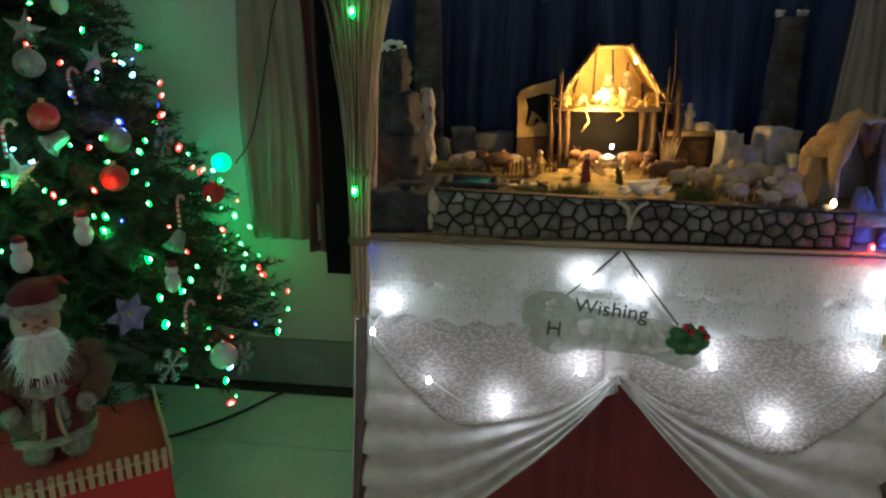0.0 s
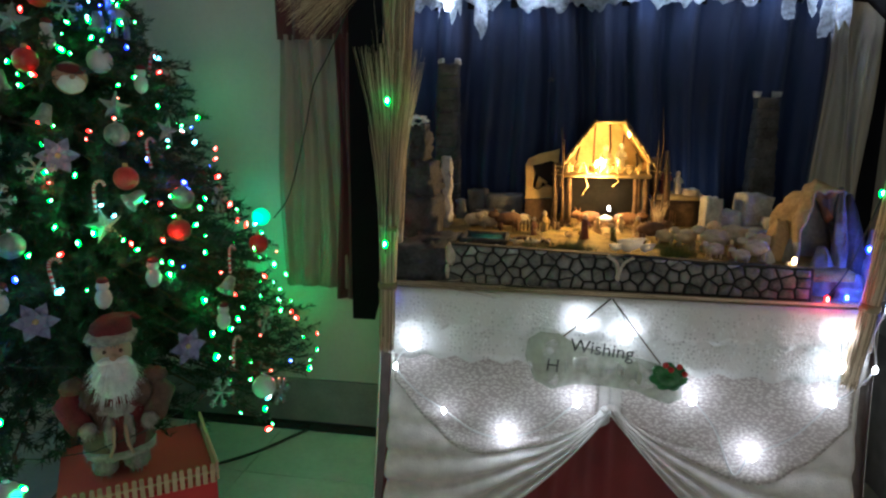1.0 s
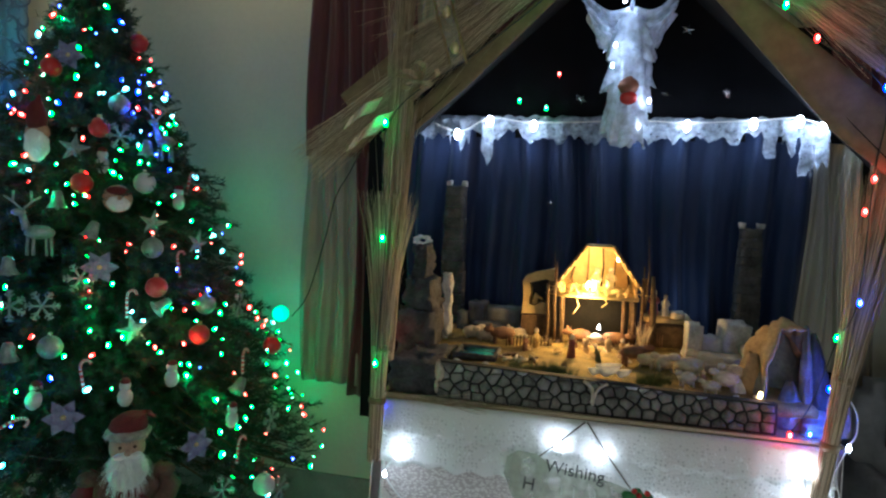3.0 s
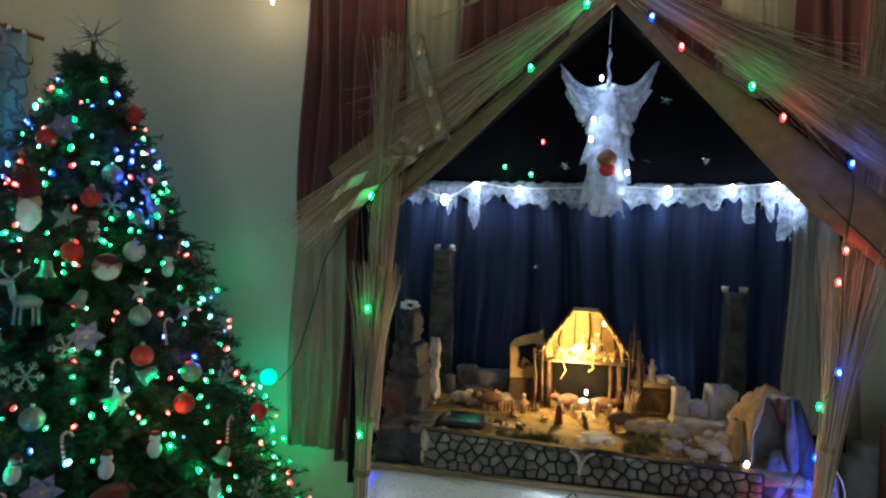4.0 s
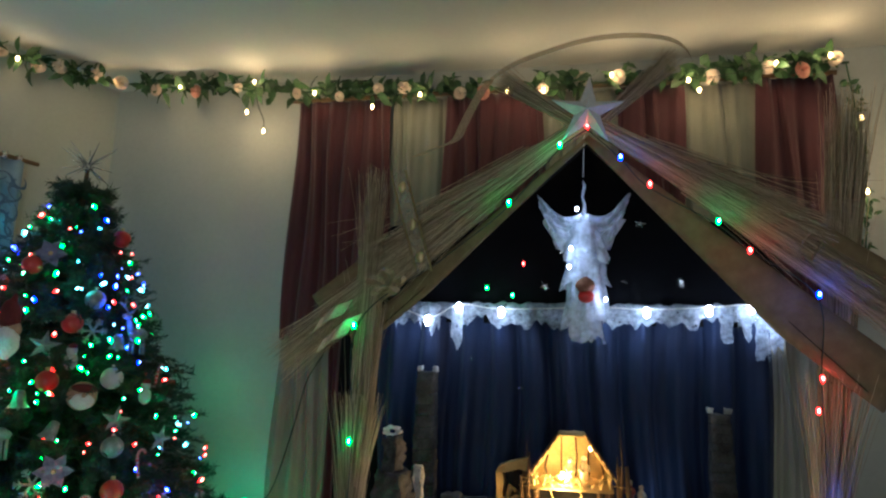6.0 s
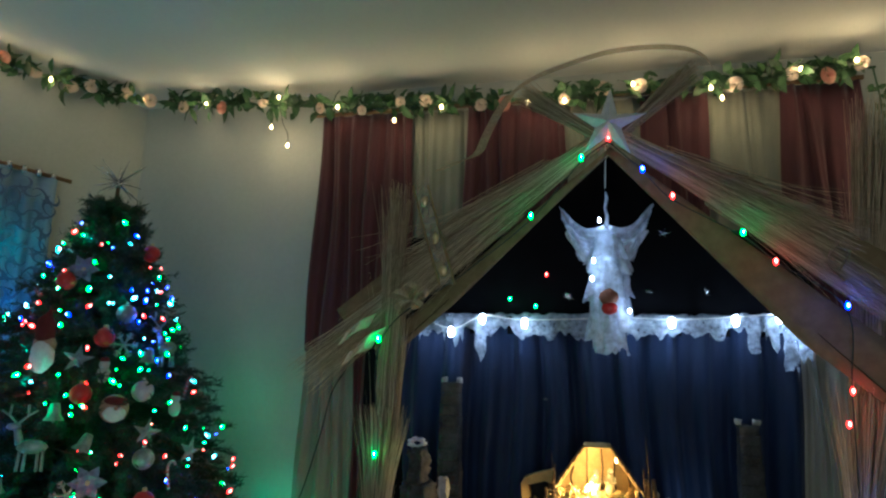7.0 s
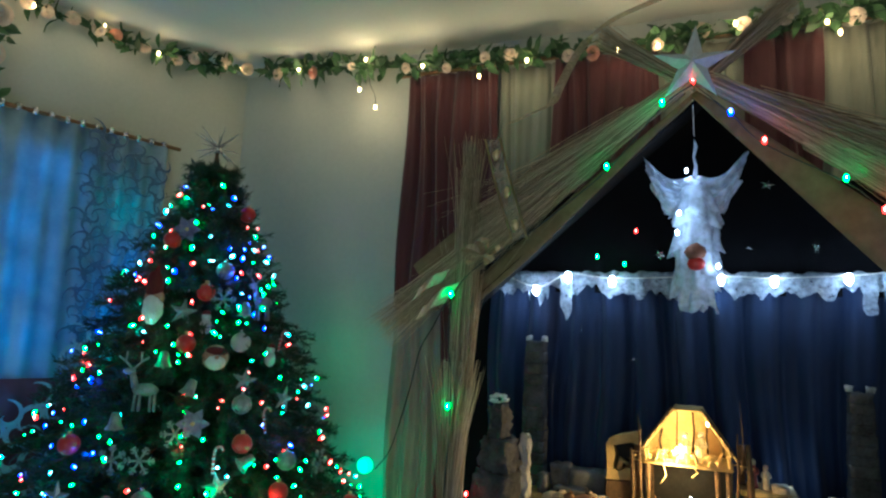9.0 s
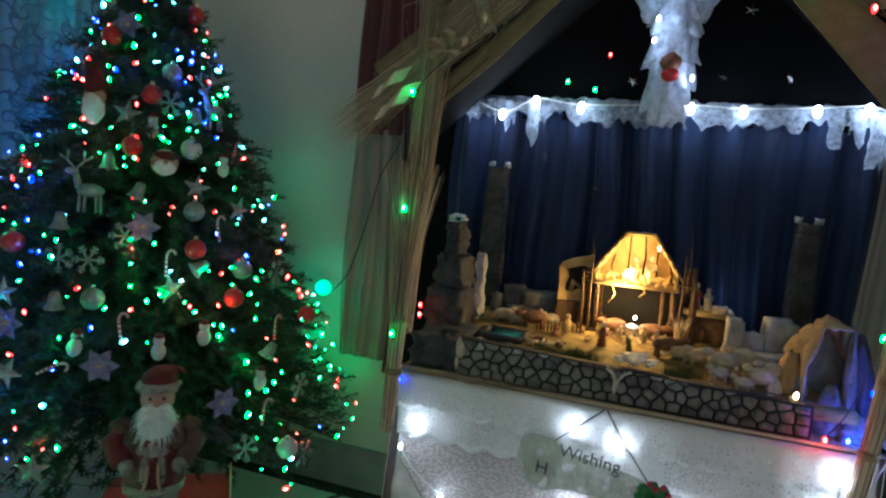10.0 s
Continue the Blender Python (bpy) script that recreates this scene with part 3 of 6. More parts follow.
# black roof cloth: two slopes and the back gable
bm = bmesh.new()
BA, BL, BR = Vector((0.27, 2.07, 2.40)), Vector((-0.60, 2.07, 1.62)), Vector((1.14, 2.07, 1.55))
FA, FL, FR = Vector((0.25, 1.19, 2.095)), Vector((-0.30, 1.19, 1.60)), Vector((0.84, 1.19, 1.50))
add_sheet(bm, lambda u, v: FA.lerp(FL, u).lerp(BA.lerp(BL, u), v), 8, 6, thick=0.002)
add_sheet(bm, lambda u, v: FA.lerp(FR, u).lerp(BA.lerp(BR, u), v), 8, 6, thick=0.002)
add_sheet(bm, lambda u, v: Vector((-0.72 + 1.82 * u, 2.115, max(0.55 if u < 0.08 or u > 0.92 else 0.9, 0.55) + (1.75 - 0.55) * v)) if v < 2 else None, 20, 6)
part("roof_cloth", bm, M_BLACK, canopy, "black cloth lining")
bm = bmesh.new()
add_sheet(bm, lambda u, v: Vector((BL.x + (BR.x - BL.x) * u, 2.075 + 0.006 * math.sin(u * 60), 1.70 + v * max(0.02, (BA.z - 0.88 * abs(BL.x + (BR.x - BL.x) * u - BA.x)) - 1.70))), 40, 8)
part("gable_cloth", bm, M_BLACK, canopy, "black cloth gable sprinkled with small stars")
folded("back_drape", canopy, -0.53, 0.90, TABLE_Z + 0.01, 1.76, 2.062, 11, 0.026, M_BLUE, 3, "navy blue pleated cloth")
folded("side_drape", canopy, 0.86, 1.05, TABLE_Z + 0.01, 1.70, 2.085, 3, 0.018, surface("cream_cloth", (0.34, 0.32, 0.26), (0.48, 0.45, 0.38), 0.85, 6, 0.25, 350), 4, "cream cloth")


# cotton fringe along the top of the blue cloth
def ragged(name, x0, x1, top, seed, parent, deep=0.075, y=2.03, bits=0.5):
    n = int((x1 - x0) / 0.009)
    bm = bmesh.new()
    rows = 7
    grid = []
    for i in range(n + 1):
        x = x0 + (x1 - x0) * i / n
        q = noise.noise(Vector((x * 14, seed, 0.3))) + 0.6 * noise.noise(Vector((x * 47, seed, 2.3)))
        d = max(0.022, deep * (0.85 + bits * q))
        up = 0.012 * noise.noise(Vector((x * 30, seed, 7)))
        grid.append([bm.verts.new((x + 0.006 * noise.noise(Vector((x * 40, k, seed))), y + 0.016 * noise.noise(Vector((x * 32, k * 0.9, seed + 4))), top + up - d * k / rows)) for k in range(rows + 1)])
    for a, b in zip(grid, grid[1:]):
        for k in range(rows):
            bm.faces.new((a[k], b[k], b[k + 1], a[k + 1]))
    bmesh.ops.solidify(bm, geom=list(bm.faces), thickness=0.004)
    return part(name, bm, M_FRINGE, parent)


M_FRINGE = gauze("cotton_gauze", (0.46, 0.52, 0.62), 0.62, 60)
fringe = thing("cotton_fringe", "ragged white cotton fringe hung across the canopy", "fringe")
ragged("fringe_band", -0.50, 0.93, 1.775, 1, fringe, 0.085, bits=0.5)
for k, (x, d) in enumerate(((-0.44, 0.15), (-0.38, 0.12), (-0.31, 0.13), (-0.22, 0.11), (0.80, 0.12), (0.855, 0.19), (0.90, 0.13), (0.74, 0.10))):
    ragged("fringe_tuft", x - 0.022, x + 0.022, 1.765, 20 + k, fringe, d, 2.01, 0.9)

M_TULLE = gauze("white_tulle", (0.66, 0.74, 0.92), 0.62, 45)
# hanging angel of gathered white net
angel = bmesh.new()
ax, ay = 0.240, 1.40


def ruffle(z1, z0, r1, r0, pleats, seed, shift=0.0):
    """A gathered tier of net, open at the foot, with an uneven hem."""
    def f(u, v):
        a = 2 * math.pi * u
        q = noise.noise(Vector((math.cos(a) * 2.2, math.sin(a) * 2.2, seed + 2.5 * v)))
        r = (r1 + (r0 - r1) * v ** 0.8) * (1 + v * (0.16 * math.sin(pleats * a + seed + 2 * q) + 0.38 * q))
        return Vector((ax + shift * v + r * math.cos(a), ay + 0.75 * r * math.sin(a), z1 + (z0 - z1) * v * (1 + 0.22 * q) + 0.006 * math.sin(pleats * a * 0.5)))
    add_sheet(angel, f, 64, 9)


for z1, z0, r1, r0, pleats in ((1.955, 1.86, 0.014, 0.056, 7), (1.935, 1.83, 0.034, 0.060, 6), (1.89, 1.76, 0.046, 0.054, 7), (1.85, 1.70, 0.044, 0.052, 6), (1.79, 1.655, 0.042, 0.052, 7), (1.74, 1.615, 0.036, 0.042, 6)):
    ruffle(z1, z0, r1, r0, pleats, z1 * 31, 0.004)
for side in (-1, 1):
    for layer in range(5):
        def wing(u, v):
            # u: from the neck to the tip; v: across the wing
            root = Vector((ax + side * 0.006, ay, 1.955 - 0.10 * v))
            tip = Vector((ax + side * (0.122 - 0.050 * v ** 1.5), ay + 0.008 * layer, 2.020 - 0.145 * v ** 1.2 - 0.004 * layer))
            q = noise.noise(Vector((u * 3, v * 4, layer * 3.7 + side))) + 0.7 * noise.noise(Vector((u * 8, v * 9, layer * 2.1 + side)))
            p = root.lerp(tip, u) + Vector((0, 0.012 * math.sin(v * 8 + u * 4 + layer) + 0.014 * q, -0.026 * math.sin(math.pi * u) * (1 - v) + 0.016 * q * u))
            return p + Vector((side * 0.016 * q * u, 0.012 - 0.008 * layer, 0))
        add_sheet(angel, wing, 24, 18)
add_tube(angel, [(ax, ay + 0.01, 1.95), (ax + 0.004, ay + 0.01, 1.99), (ax - 0.002, ay + 0.01, 2.015), (ax + 0.004, ay, 2.040), (ax, ay, 2.060)], [0.008, 0.004, 0.003, 0.005, 0.001], 9)
add_ball(angel, (ax + 0.002, ay - 0.050, 1.752), 0.026, (1, 0.7, 0.9), 2, index=1, rough=0.2)
add_ball(angel, (ax + 0.004, ay - 0.052, 1.722), 0.020, (1.1, 0.7, 0.9), 2, index=2)
add_tube(angel, [(ax, ay, 2.07), (ax, 1.2, 2.13)], 0.0012, 5, index=3)
M_BROWN = surface("brown_felt", (0.14, 0.05, 0.03), (0.30, 0.12, 0.07), 0.8, 30, 0.3)
M_BRIGHTRED = surface("red_gloss", (0.35, 0.012, 0.012), (0.55, 0.03, 0.025), 0.35, 20, 0.1)
tagged(mesh_object("angel_figure", angel, [M_TULLE, M_BROWN, M_BRIGHTRED, M_CLEARWIRE]), "white gathered-net hanging angel with raised wings", "angel figure")


angel_lights = thing("light_string", "few cool white bulbs tucked into the angel", "string lights")
for x, y, z, w in ((0.222, 1.355, 1.965, 0.09), (0.205, 1.335, 1.85, 0.03), (0.200, 1.335, 1.80, 0.03), (0.295, 1.35, 1.715, 0.04)):
    bulb(angel_lights, (x, y, z), "white", 0.0045)
    point_lamp("angel_bulb_light", (x, y - 0.012, z), COOL, w, 0.008)

# small foil stars on the dark cloth
def star_mesh(r_out, r_in, depth, points=5):
    bm = bmesh.new()
    rim = []
    for k in range(points * 2):
        a = math.pi / 2 + math.pi * k / points
        r = r_out if k % 2 == 0 else r_in
        rim.append(bm.verts.new((r * math.cos(a), 0, r * math.sin(a))))
    front, back = bm.verts.new((0, -depth, 0)), bm.verts.new((0, depth, 0))
    for k in range(points * 2):
        a, b = rim[k], rim[(k + 1) % (points * 2)]
        bm.faces.new((a, b, front))
        bm.faces.new((b, a, back))
    return bm


def shared(name, bm, materials, smooth=False):
    data = bpy.data.meshes.new(name)
    if smooth:
        for face in bm.faces:
            face.smooth = True
    bm.to_mesh(data)
    bm.free()
    for m in materials:
        data.materials.append(m)
    return data


FOIL = shared("foil_star", star_mesh(0.026, 0.007, 0.003), [M_SILVER])
for k, (x, z, turn, thin) in enumerate(((0.46, 2.08, 15, 0.8), (0.11, 1.84, 40, 0.7), (0.60, 1.86, 75, 0.4), (-0.18, 1.57, 10, 0.5), (0.62, 1.70, 30, 0.5), (0.40, 1.86, 20, 0.3), (0.02, 1.46, 0, 0.3))):
    ob = new("foil_star", FOIL)
    ob.matrix_basis = Matrix.Translation((x, 2.04, z)) @ Matrix.Rotation(radians(turn), 4, "Y") @ Matrix.Diagonal((1, 1, thin, 1))
    tagged(ob, "small silver foil star pinned on the dark cloth", "star", "foil stars")

# big white star on the apex
bm = star_mesh(0.092, 0.032, 0.022)
M_PAPER = surface("white_card", (0.50, 0.48, 0.46), (0.72, 0.70, 0.67), 0.7, 60, 0.4, 240)
star_top = tagged(mesh_object("star", bm, M_PAPER, False), "folded white card star on the canopy peak", "star")
star_top.matrix_basis = Matrix.Translation((0.245, 1.085, 2.135)) @ Matrix.Rotation(radians(4), 4, "Y")


def ribbon(name, points, width, material, parent, across=(0, 1, 0), n=8):
    line = spline(points, n)
    across = Vector(across).normalized() * width / 2
    bm = bmesh.new()
    a = [bm.verts.new(p + across) for p in line]
    b = [bm.verts.new(p - across) for p in line]
    for k in range(len(line) - 1):
        bm.faces.new((a[k], a[k + 1], b[k + 1], b[k]))
    bmesh.ops.solidify(bm, geom=list(bm.faces), thickness=0.001)
    return part(name, bm, material, parent)


M_ORGANZA = gauze("organza", (0.74, 0.60, 0.40), 0.66, 300, 0.25)
top_ribbon = thing("ribbon", "translucent tan ribbon looped over the canopy top", "ribbon")
ribbon("loop", [(0.0, 1.15, 2.26), (0.05, 1.14, 2.29), (0.12, 1.13, 2.312), (0.26, 1.12, 2.342), (0.40, 1.13, 2.345), (0.48, 1.14, 2.315), (0.51, 1.15, 2.24)], 0.03, M_ORGANZA, top_ribbon, (0, 0.6, 0.8))
ribbon("tail", [(0.0, 1.15, 2.26), (-0.03, 1.13, 2.20), (-0.06, 1.12, 2.13), (-0.08, 1.12, 2.09), (-0.13, 1.12, 2.07), (-0.18, 1.12, 2.05)], 0.026, M_ORGANZA, top_ribbon, (0.7, 0.3, 0.2))
side_ribbon = thing("ribbon", "gold-edged clear ribbon hanging beside the straw post", "ribbon")
for dx in (-0.019, 0.019):
    ribbon("ribbon_edge", [(-0.215 + dx, 1.08, 2.0), (-0.185 + dx, 1.07, 1.9), (-0.155 + dx, 1.08, 1.80), (-0.142 + dx, 1.09, 1.75)], 0.005, M_GOLD, side_ribbon, (1, 0, 0.3))
ribbon("ribbon_band", [(-0.215, 1.082, 2.0), (-0.185, 1.072, 1.9), (-0.155, 1.082, 1.80), (-0.142, 1.092, 1.75)], 0.036, gauze("clear_ribbon", (0.7, 0.62, 0.5), 0.3, 60, 0.2), side_ribbon, (1, 0, 0.3))
for k, (x, z) in enumerate(((-0.20, 1.955), (-0.17, 1.86), (-0.148, 1.78))):
    bm = bmesh.new()
    add_ball(bm, (x, 1.07, z), 0.009, (1, 0.5, 1.5), 2, rough=0.5)
    part("gold_leaf", bm, M_GOLD, side_ribbon)
bow = thing("bow", "crumpled clear gold ribbon bow tied to the post", "bow")
for k in range(5):
    a = k * 1.256
    ribbon("bow_loop", [(-0.225, 1.09, 1.715), (-0.225 + 0.04 * math.cos(a), 1.06, 1.715 + 0.026 * math.sin(a)), (-0.225 + 0.045 * math.cos(a + 0.5), 1.05, 1.715 + 0.03 * math.sin(a + 0.5)), (-0.225, 1.085, 1.715)], 0.022, M_ORGANZA, bow, (0.2, 0.8, 0.5))
bow_r = thing("bow", "clear gold ribbon looped round the straw post", "bow")
ribbon("bow_loop", [(0.72, 1.12, 1.78), (0.74, 1.10, 1.82), (0.72, 1.10, 1.84), (0.70, 1.12, 1.80), (0.73, 1.12, 1.76)], 0.02, M_ORGANZA, bow_r, (0.2, 0.8, 0.5))
ribbon("bow_loop", [(0.86, 1.12, 1.74), (0.90, 1.10, 1.80), (0.90, 1.10, 1.88), (0.87, 1.12, 1.92)], 0.02, M_ORGANZA, bow_r, (0.2, 0.8, 0.2))
patch = thing("paper_bow", "pale printed ribbon tied round the straw rafter", "bow")
for dx, dz, t in ((0, 0, 0.5), (0.05, -0.03, 0.9), (0.02, -0.05, 0.2)):
    bm = bmesh.new()
    add_sheet(bm, lambda u, v: Vector((-0.42 + 0.6 * dx + 0.075 * u + 0.02 * v, 1.095 + 0.012 * math.sin(u * 7 + t), 1.60 + dz + 0.045 * u + 0.035 * v)), 10, 5, thick=0.002)
    part("bow_loop", bm, M_ORGANZA, patch)

# coloured bulbs on posts and rafters
STRAW_TINTS = {"green": ((0.03, 1.0, 0.32), 0.030), "blue": ((0.05, 0.12, 1.0), 0.055), "red": ((1.0, 0.07, 0.05), 0.032), "warm": ((1.0, 0.65, 0.2), 0.06)}
coloured = thing("light_string", "string of coloured bulbs wound round the straw", "string lights")
for x, y, z, c in ((0.245, 1.10, 2.105, "red"), (0.18, 1.09, 2.055, "green"), (0.06, 1.09, 1.915, "green"), (0.32, 1.09, 2.02, "blue"), (0.385, 1.10, 1.955, "red"), (0.53, 1.10, 1.865, "green"), (0.595, 1.11, 1.80, "red"), (0.735, 1.13, 1.705, "blue"), (-0.306, 1.08, 1.615, "green"), (-0.304, 1.085, 1.347, "green"), (0.748, 1.185, 1.525, "red"), (0.735, 1.185, 1.455, "red"), (0.742, 1.19, 1.259, "blue"), (0.735, 1.28, 1.165, "green"), (-0.314, 1.095, 1.045, "green"), (0.655, 1.285, 0.925, "red"), (-0.36, 1.28, 0.88, "blue"), (-0.40, 1.50, 1.02, "red"), (-0.40, 1.5, 1.05, "red"), (-0.01, 2.0, 1.80, "green"), (-0.11, 2.02, 1.83, "green"), (0.03, 2.0, 1.92, "red"), (0.745, 1.325, 1.035, "blue"), (0.705, 1.31, 0.925, "blue"), (0.602, 1.350, 0.997, "warm")):
    bulb(coloured, (x, y, z), c, 0.0062)
    if y < 1.33 and x > -0.35:
        tint, watts = STRAW_TINTS[c]
        point_lamp("coloured_bulb_light", (x, y - 0.018, z + 0.004), tint, watts, 0.006)
bm = bmesh.new()
add_tube(bm, spline([(0.245, 1.11, 2.10), (0.18, 1.10, 2.05), (0.06, 1.10, 1.91), (-0.10, 1.10, 1.78), (-0.30, 1.09, 1.62), (-0.30, 1.095, 1.34), (-0.315, 1.105, 1.04), (-0.35, 1.26, 0.89)]), 0.0016, 5)
part("wire", bm, M_WIRE, coloured)
bm = bmesh.new()
add_tube(bm, spline([(0.245, 1.11, 2.10), (0.32, 1.10, 2.02), (0.385, 1.11, 1.95), (0.53, 1.11, 1.86), (0.60, 1.12, 1.80), (0.735, 1.14, 1.70), (0.75, 1.195, 1.52), (0.742, 1.20, 1.26), (0.735, 1.275, 1.16), (0.70, 1.30, 1.0), (0.655, 1.29, 0.925)]), 0.0016, 5)
part("wire", bm, M_WIRE, coloured)
for x, y, z, c, w in ((0.742, 1.315, 1.035, (0.05, 0.10, 1.0), 0.45), (0.715, 1.30, 0.935, (0.05, 0.14, 1.0), 0.25), (0.655, 1.25, 0.93, (1.0, 0.06, 0.04), 0.06)):
    point_lamp("coloured_bulb_light", (x, y, z), c, w, 0.008)

# ---- diorama ----
ground = bmesh.new()
def ground_f(u, v):
    x, y = -0.33 + 1.06 * u, 1.335 + 0.71 * v
    return Vector((x, y, 0.972 + 0.03 * min(1, v * 1.2) + 0.008 * noise.noise(Vector((x * 9, y * 9, 0)))))
add_sheet(ground, ground_f, 50, 36, thick=0.02)
tagged(mesh_object("crib_landscape", ground, M_GRASS), "sandy yellow-brown crib landscape with low mounds", "model landscape")

# front stone wall: each stone is a piece
def clip_cell(points, i, bounds):
    """The part of a rectangle nearer to points[i] than to the others."""
    x0, z0, x1, z1 = bounds
    poly = [Vector((x0, z0)), Vector((x1, z0)), Vector((x1, z1)), Vector((x0, z1))]
    p = points[i]
    for j, q in enumerate(points):
        if j == i or (q - p).length > 0.16:
            continue
        mid, n = (p + q) / 2, (q - p)
        out = []
        for a, b in zip(poly, poly[1:] + poly[:1]):
            da, db = (a - mid).dot(n), (b - mid).dot(n)
            if da <= 0:
                out.append(a)
            if da * db < 0:
                out.append(a.lerp(b, da / (da - db)))
        poly = out
    return poly


stone_wall = thing("stone_wall", "low dark stone-pattern wall along the crib front", "wall model")
bm = bmesh.new()
add_sheet(bm, lambda u, v: Vector((-0.215 + 0.85 * u, 1.318, TABLE_Z + 0.004 + (0.108 - 0.028 * u - 0.004) * v)), 1, 1, thick=-0.028)
part("mortar", bm, M_MORTAR_SHADE, stone_wall, smooth=False)
rnd = random.Random(11)
seeds = []
for r in range(4):
    for c in range(25):
        seeds.append(Vector((-0.205 + (c + 0.5 + (0.25 if r % 2 else -0.25)) * 0.0335 + rnd.uniform(-0.011, 0.011), 0.924 + r * 0.0255 + rnd.uniform(-0.008, 0.008))))
for i in range(len(seeds)):
    cell = clip_cell(seeds, i, (-0.212, TABLE_Z + 0.008, 0.632, 1.02))
    if len(cell) < 3:
        continue
    top = [1.011 - 0.028 * ((p.x + 0.215) / 0.85) for p in cell]
    cell = [Vector((p.x, min(p.y, t))) for p, t in zip(cell, top)]
    mid = sum(cell, Vector((0, 0))) / len(cell)
    if max(p.y for p in cell) - min(p.y for p in cell) < 0.008:
        continue
    bm = bmesh.new()
    deep = rnd.uniform(0.005, 0.010)
    levels = []
    for shrink, y in ((0.82, 0.0), (0.77, 0.6), (0.52, 1.0)):
        levels.append([bm.verts.new((mid.x + (p.x - mid.x) * shrink, 1.3175 - deep * y, mid.y + (p.y - mid.y) * shrink)) for p in cell])
    for lo, hi in zip(levels, levels[1:]):
        for k in range(len(cell)):
            bm.faces.new((lo[k], lo[(k + 1) % len(cell)], hi[(k + 1) % len(cell)], hi[k]))
    bm.faces.new(levels[-1])
    bmesh.ops.recalc_face_normals(bm, faces=list(bm.faces))
    part("stone", bm, M_CAPSTONE if i >= 75 and rnd.random() < 0.6 else M_STONE, stone_wall)
bm = bmesh.new()
add_tube(bm, spline([(0.175, 1.306, 1.0), (0.195, 1.304, 0.985), (0.20, 1.303, 0.96), (0.198, 1.303, 0.945)]), [0.005] * 25, 6)
add_tube(bm, spline([(0.235, 1.306, 0.998), (0.215, 1.304, 0.985), (0.205, 1.303, 0.965), (0.20, 1.303, 0.94)]), [0.004] * 25, 6)
part("root", bm, M_WOOL, stone_wall, "pale forked root")
bm = bmesh.new()
add_ball(bm, (-0.206, 1.312, 0.985), 0.016, (0.8, 0.6, 1.7), 2, rough=0.5)
add_ball(bm, (-0.212, 1.312, 0.945), 0.008, (0.7, 0.6, 2.5), 2, rough=0.5)
part("corner_stone", bm, M_WOOL, stone_wall, "whitewashed corner stone")
# straw strewn on the board edge
v, f = stalks((-0.36, 1.285, 0.914), (-0.06, 1.29, 0.908), 0.006, 0.012, 90, 61, thick=0.001, bend=0.012, short=0.8)
v2, f2 = stalks((0.75, 1.29, 0.912), (-0.1, 1.29, 0.910), 0.003, 0.004, 50, 62, thick=0.001, bend=0.006, short=0.8)
straw_strip = flat_mesh("loose_straw", v + v2, f + [tuple(i + len(v) for i in q) for q in f2], M_STRAW)
tagged(straw_strip, "loose straw strewn along the table edge", "straw", kind="stuff")


def rock_block(bm, lo, hi, rough=0.006, cuts=3, index=0):
    """A block with an uneven surface, built as six grids."""
    lo, hi = Vector(lo), Vector(hi)
    size = hi - lo
    cells = {}

    def corner(i, j, k):
        if (i, j, k) not in cells:
            p = lo + Vector((size.x * i / cuts, size.y * j / cuts, size.z * k / cuts))
            cells[i, j, k] = bm.verts.new(p + rough * noise.noise_vector(p * 60))
        return cells[i, j, k]
    for a in range(cuts):
        for b in range(cuts):
            for end in (0, cuts):
                for axis in range(3):
                    ring = [(a, b), (a + 1, b), (a + 1, b + 1), (a, b + 1)]
                    if (end == 0) == (axis != 1):
                        ring = ring[::-1]
                    vs = []
                    for p, q in ring:
                        ijk = [p, q]
                        ijk.insert(axis, end)
                        vs.append(corner(*ijk))
                    bm.faces.new(vs).material_index = index
    return bm


def tower(x, y, z0, z1, w, seed):
    t = thing("tower", "tall slim dark stone tower model", "tower model", "towers")
    levels = 13
    for k in range(levels):
        a, b = z0 + (z1 - z0) * k / levels, z0 + (z1 - z0) * (k + 1) / levels
        h = w * (0.50 - 0.12 * k / levels)
        bm = bmesh.new()
        rock_block(bm, (x - h, y - h, a), (x + h, y + h, b - 0.0005), 0.006, 4)
        part("course", bm, M_DARKROCK, t)
    for dx in (-0.35, 0.35):
        bm = bmesh.new()
        rock_block(bm, (x + dx * w - 0.010, y - 0.012, z1), (x + dx * w + 0.010, y + 0.012, z1 + 0.018), 0.006, 2)
        part("merlon", bm, M_GREYROCK, t)
    return t


tower(-0.325, 2.0, 0.99, 1.51, 0.085, 1)
tower(0.70, 2.0, 0.99, 1.40, 0.080, 2)

# tall dark ruin behind the post
ruin = thing("ruin", "tall dark crumbling ruin wall with a pale broken edge", "ruin model")
for lo, hi, m in (((-0.40, 1.55, 0.91), (-0.285, 1.72, 1.10), M_DARKROCK), ((-0.385, 1.58, 1.10), (-0.30, 1.72, 1.20), M_DARKROCK), ((-0.37, 1.60, 1.20), (-0.33, 1.70, 1.30), M_DARKROCK), ((-0.295, 1.70, 1.0), (-0.272, 1.75, 1.20), M_GREYROCK), ((-0.33, 1.42, 0.91), (-0.22, 1.60, 1.00), M_DARKROCK), ((-0.350, 1.325, 0.91), (-0.222, 1.47, 0.998), M_DARKROCK)):
    bm = bmesh.new()
    rock_block(bm, lo, hi, 0.022, 7)
    part("block", bm, m, ruin)
flower = bmesh.new()
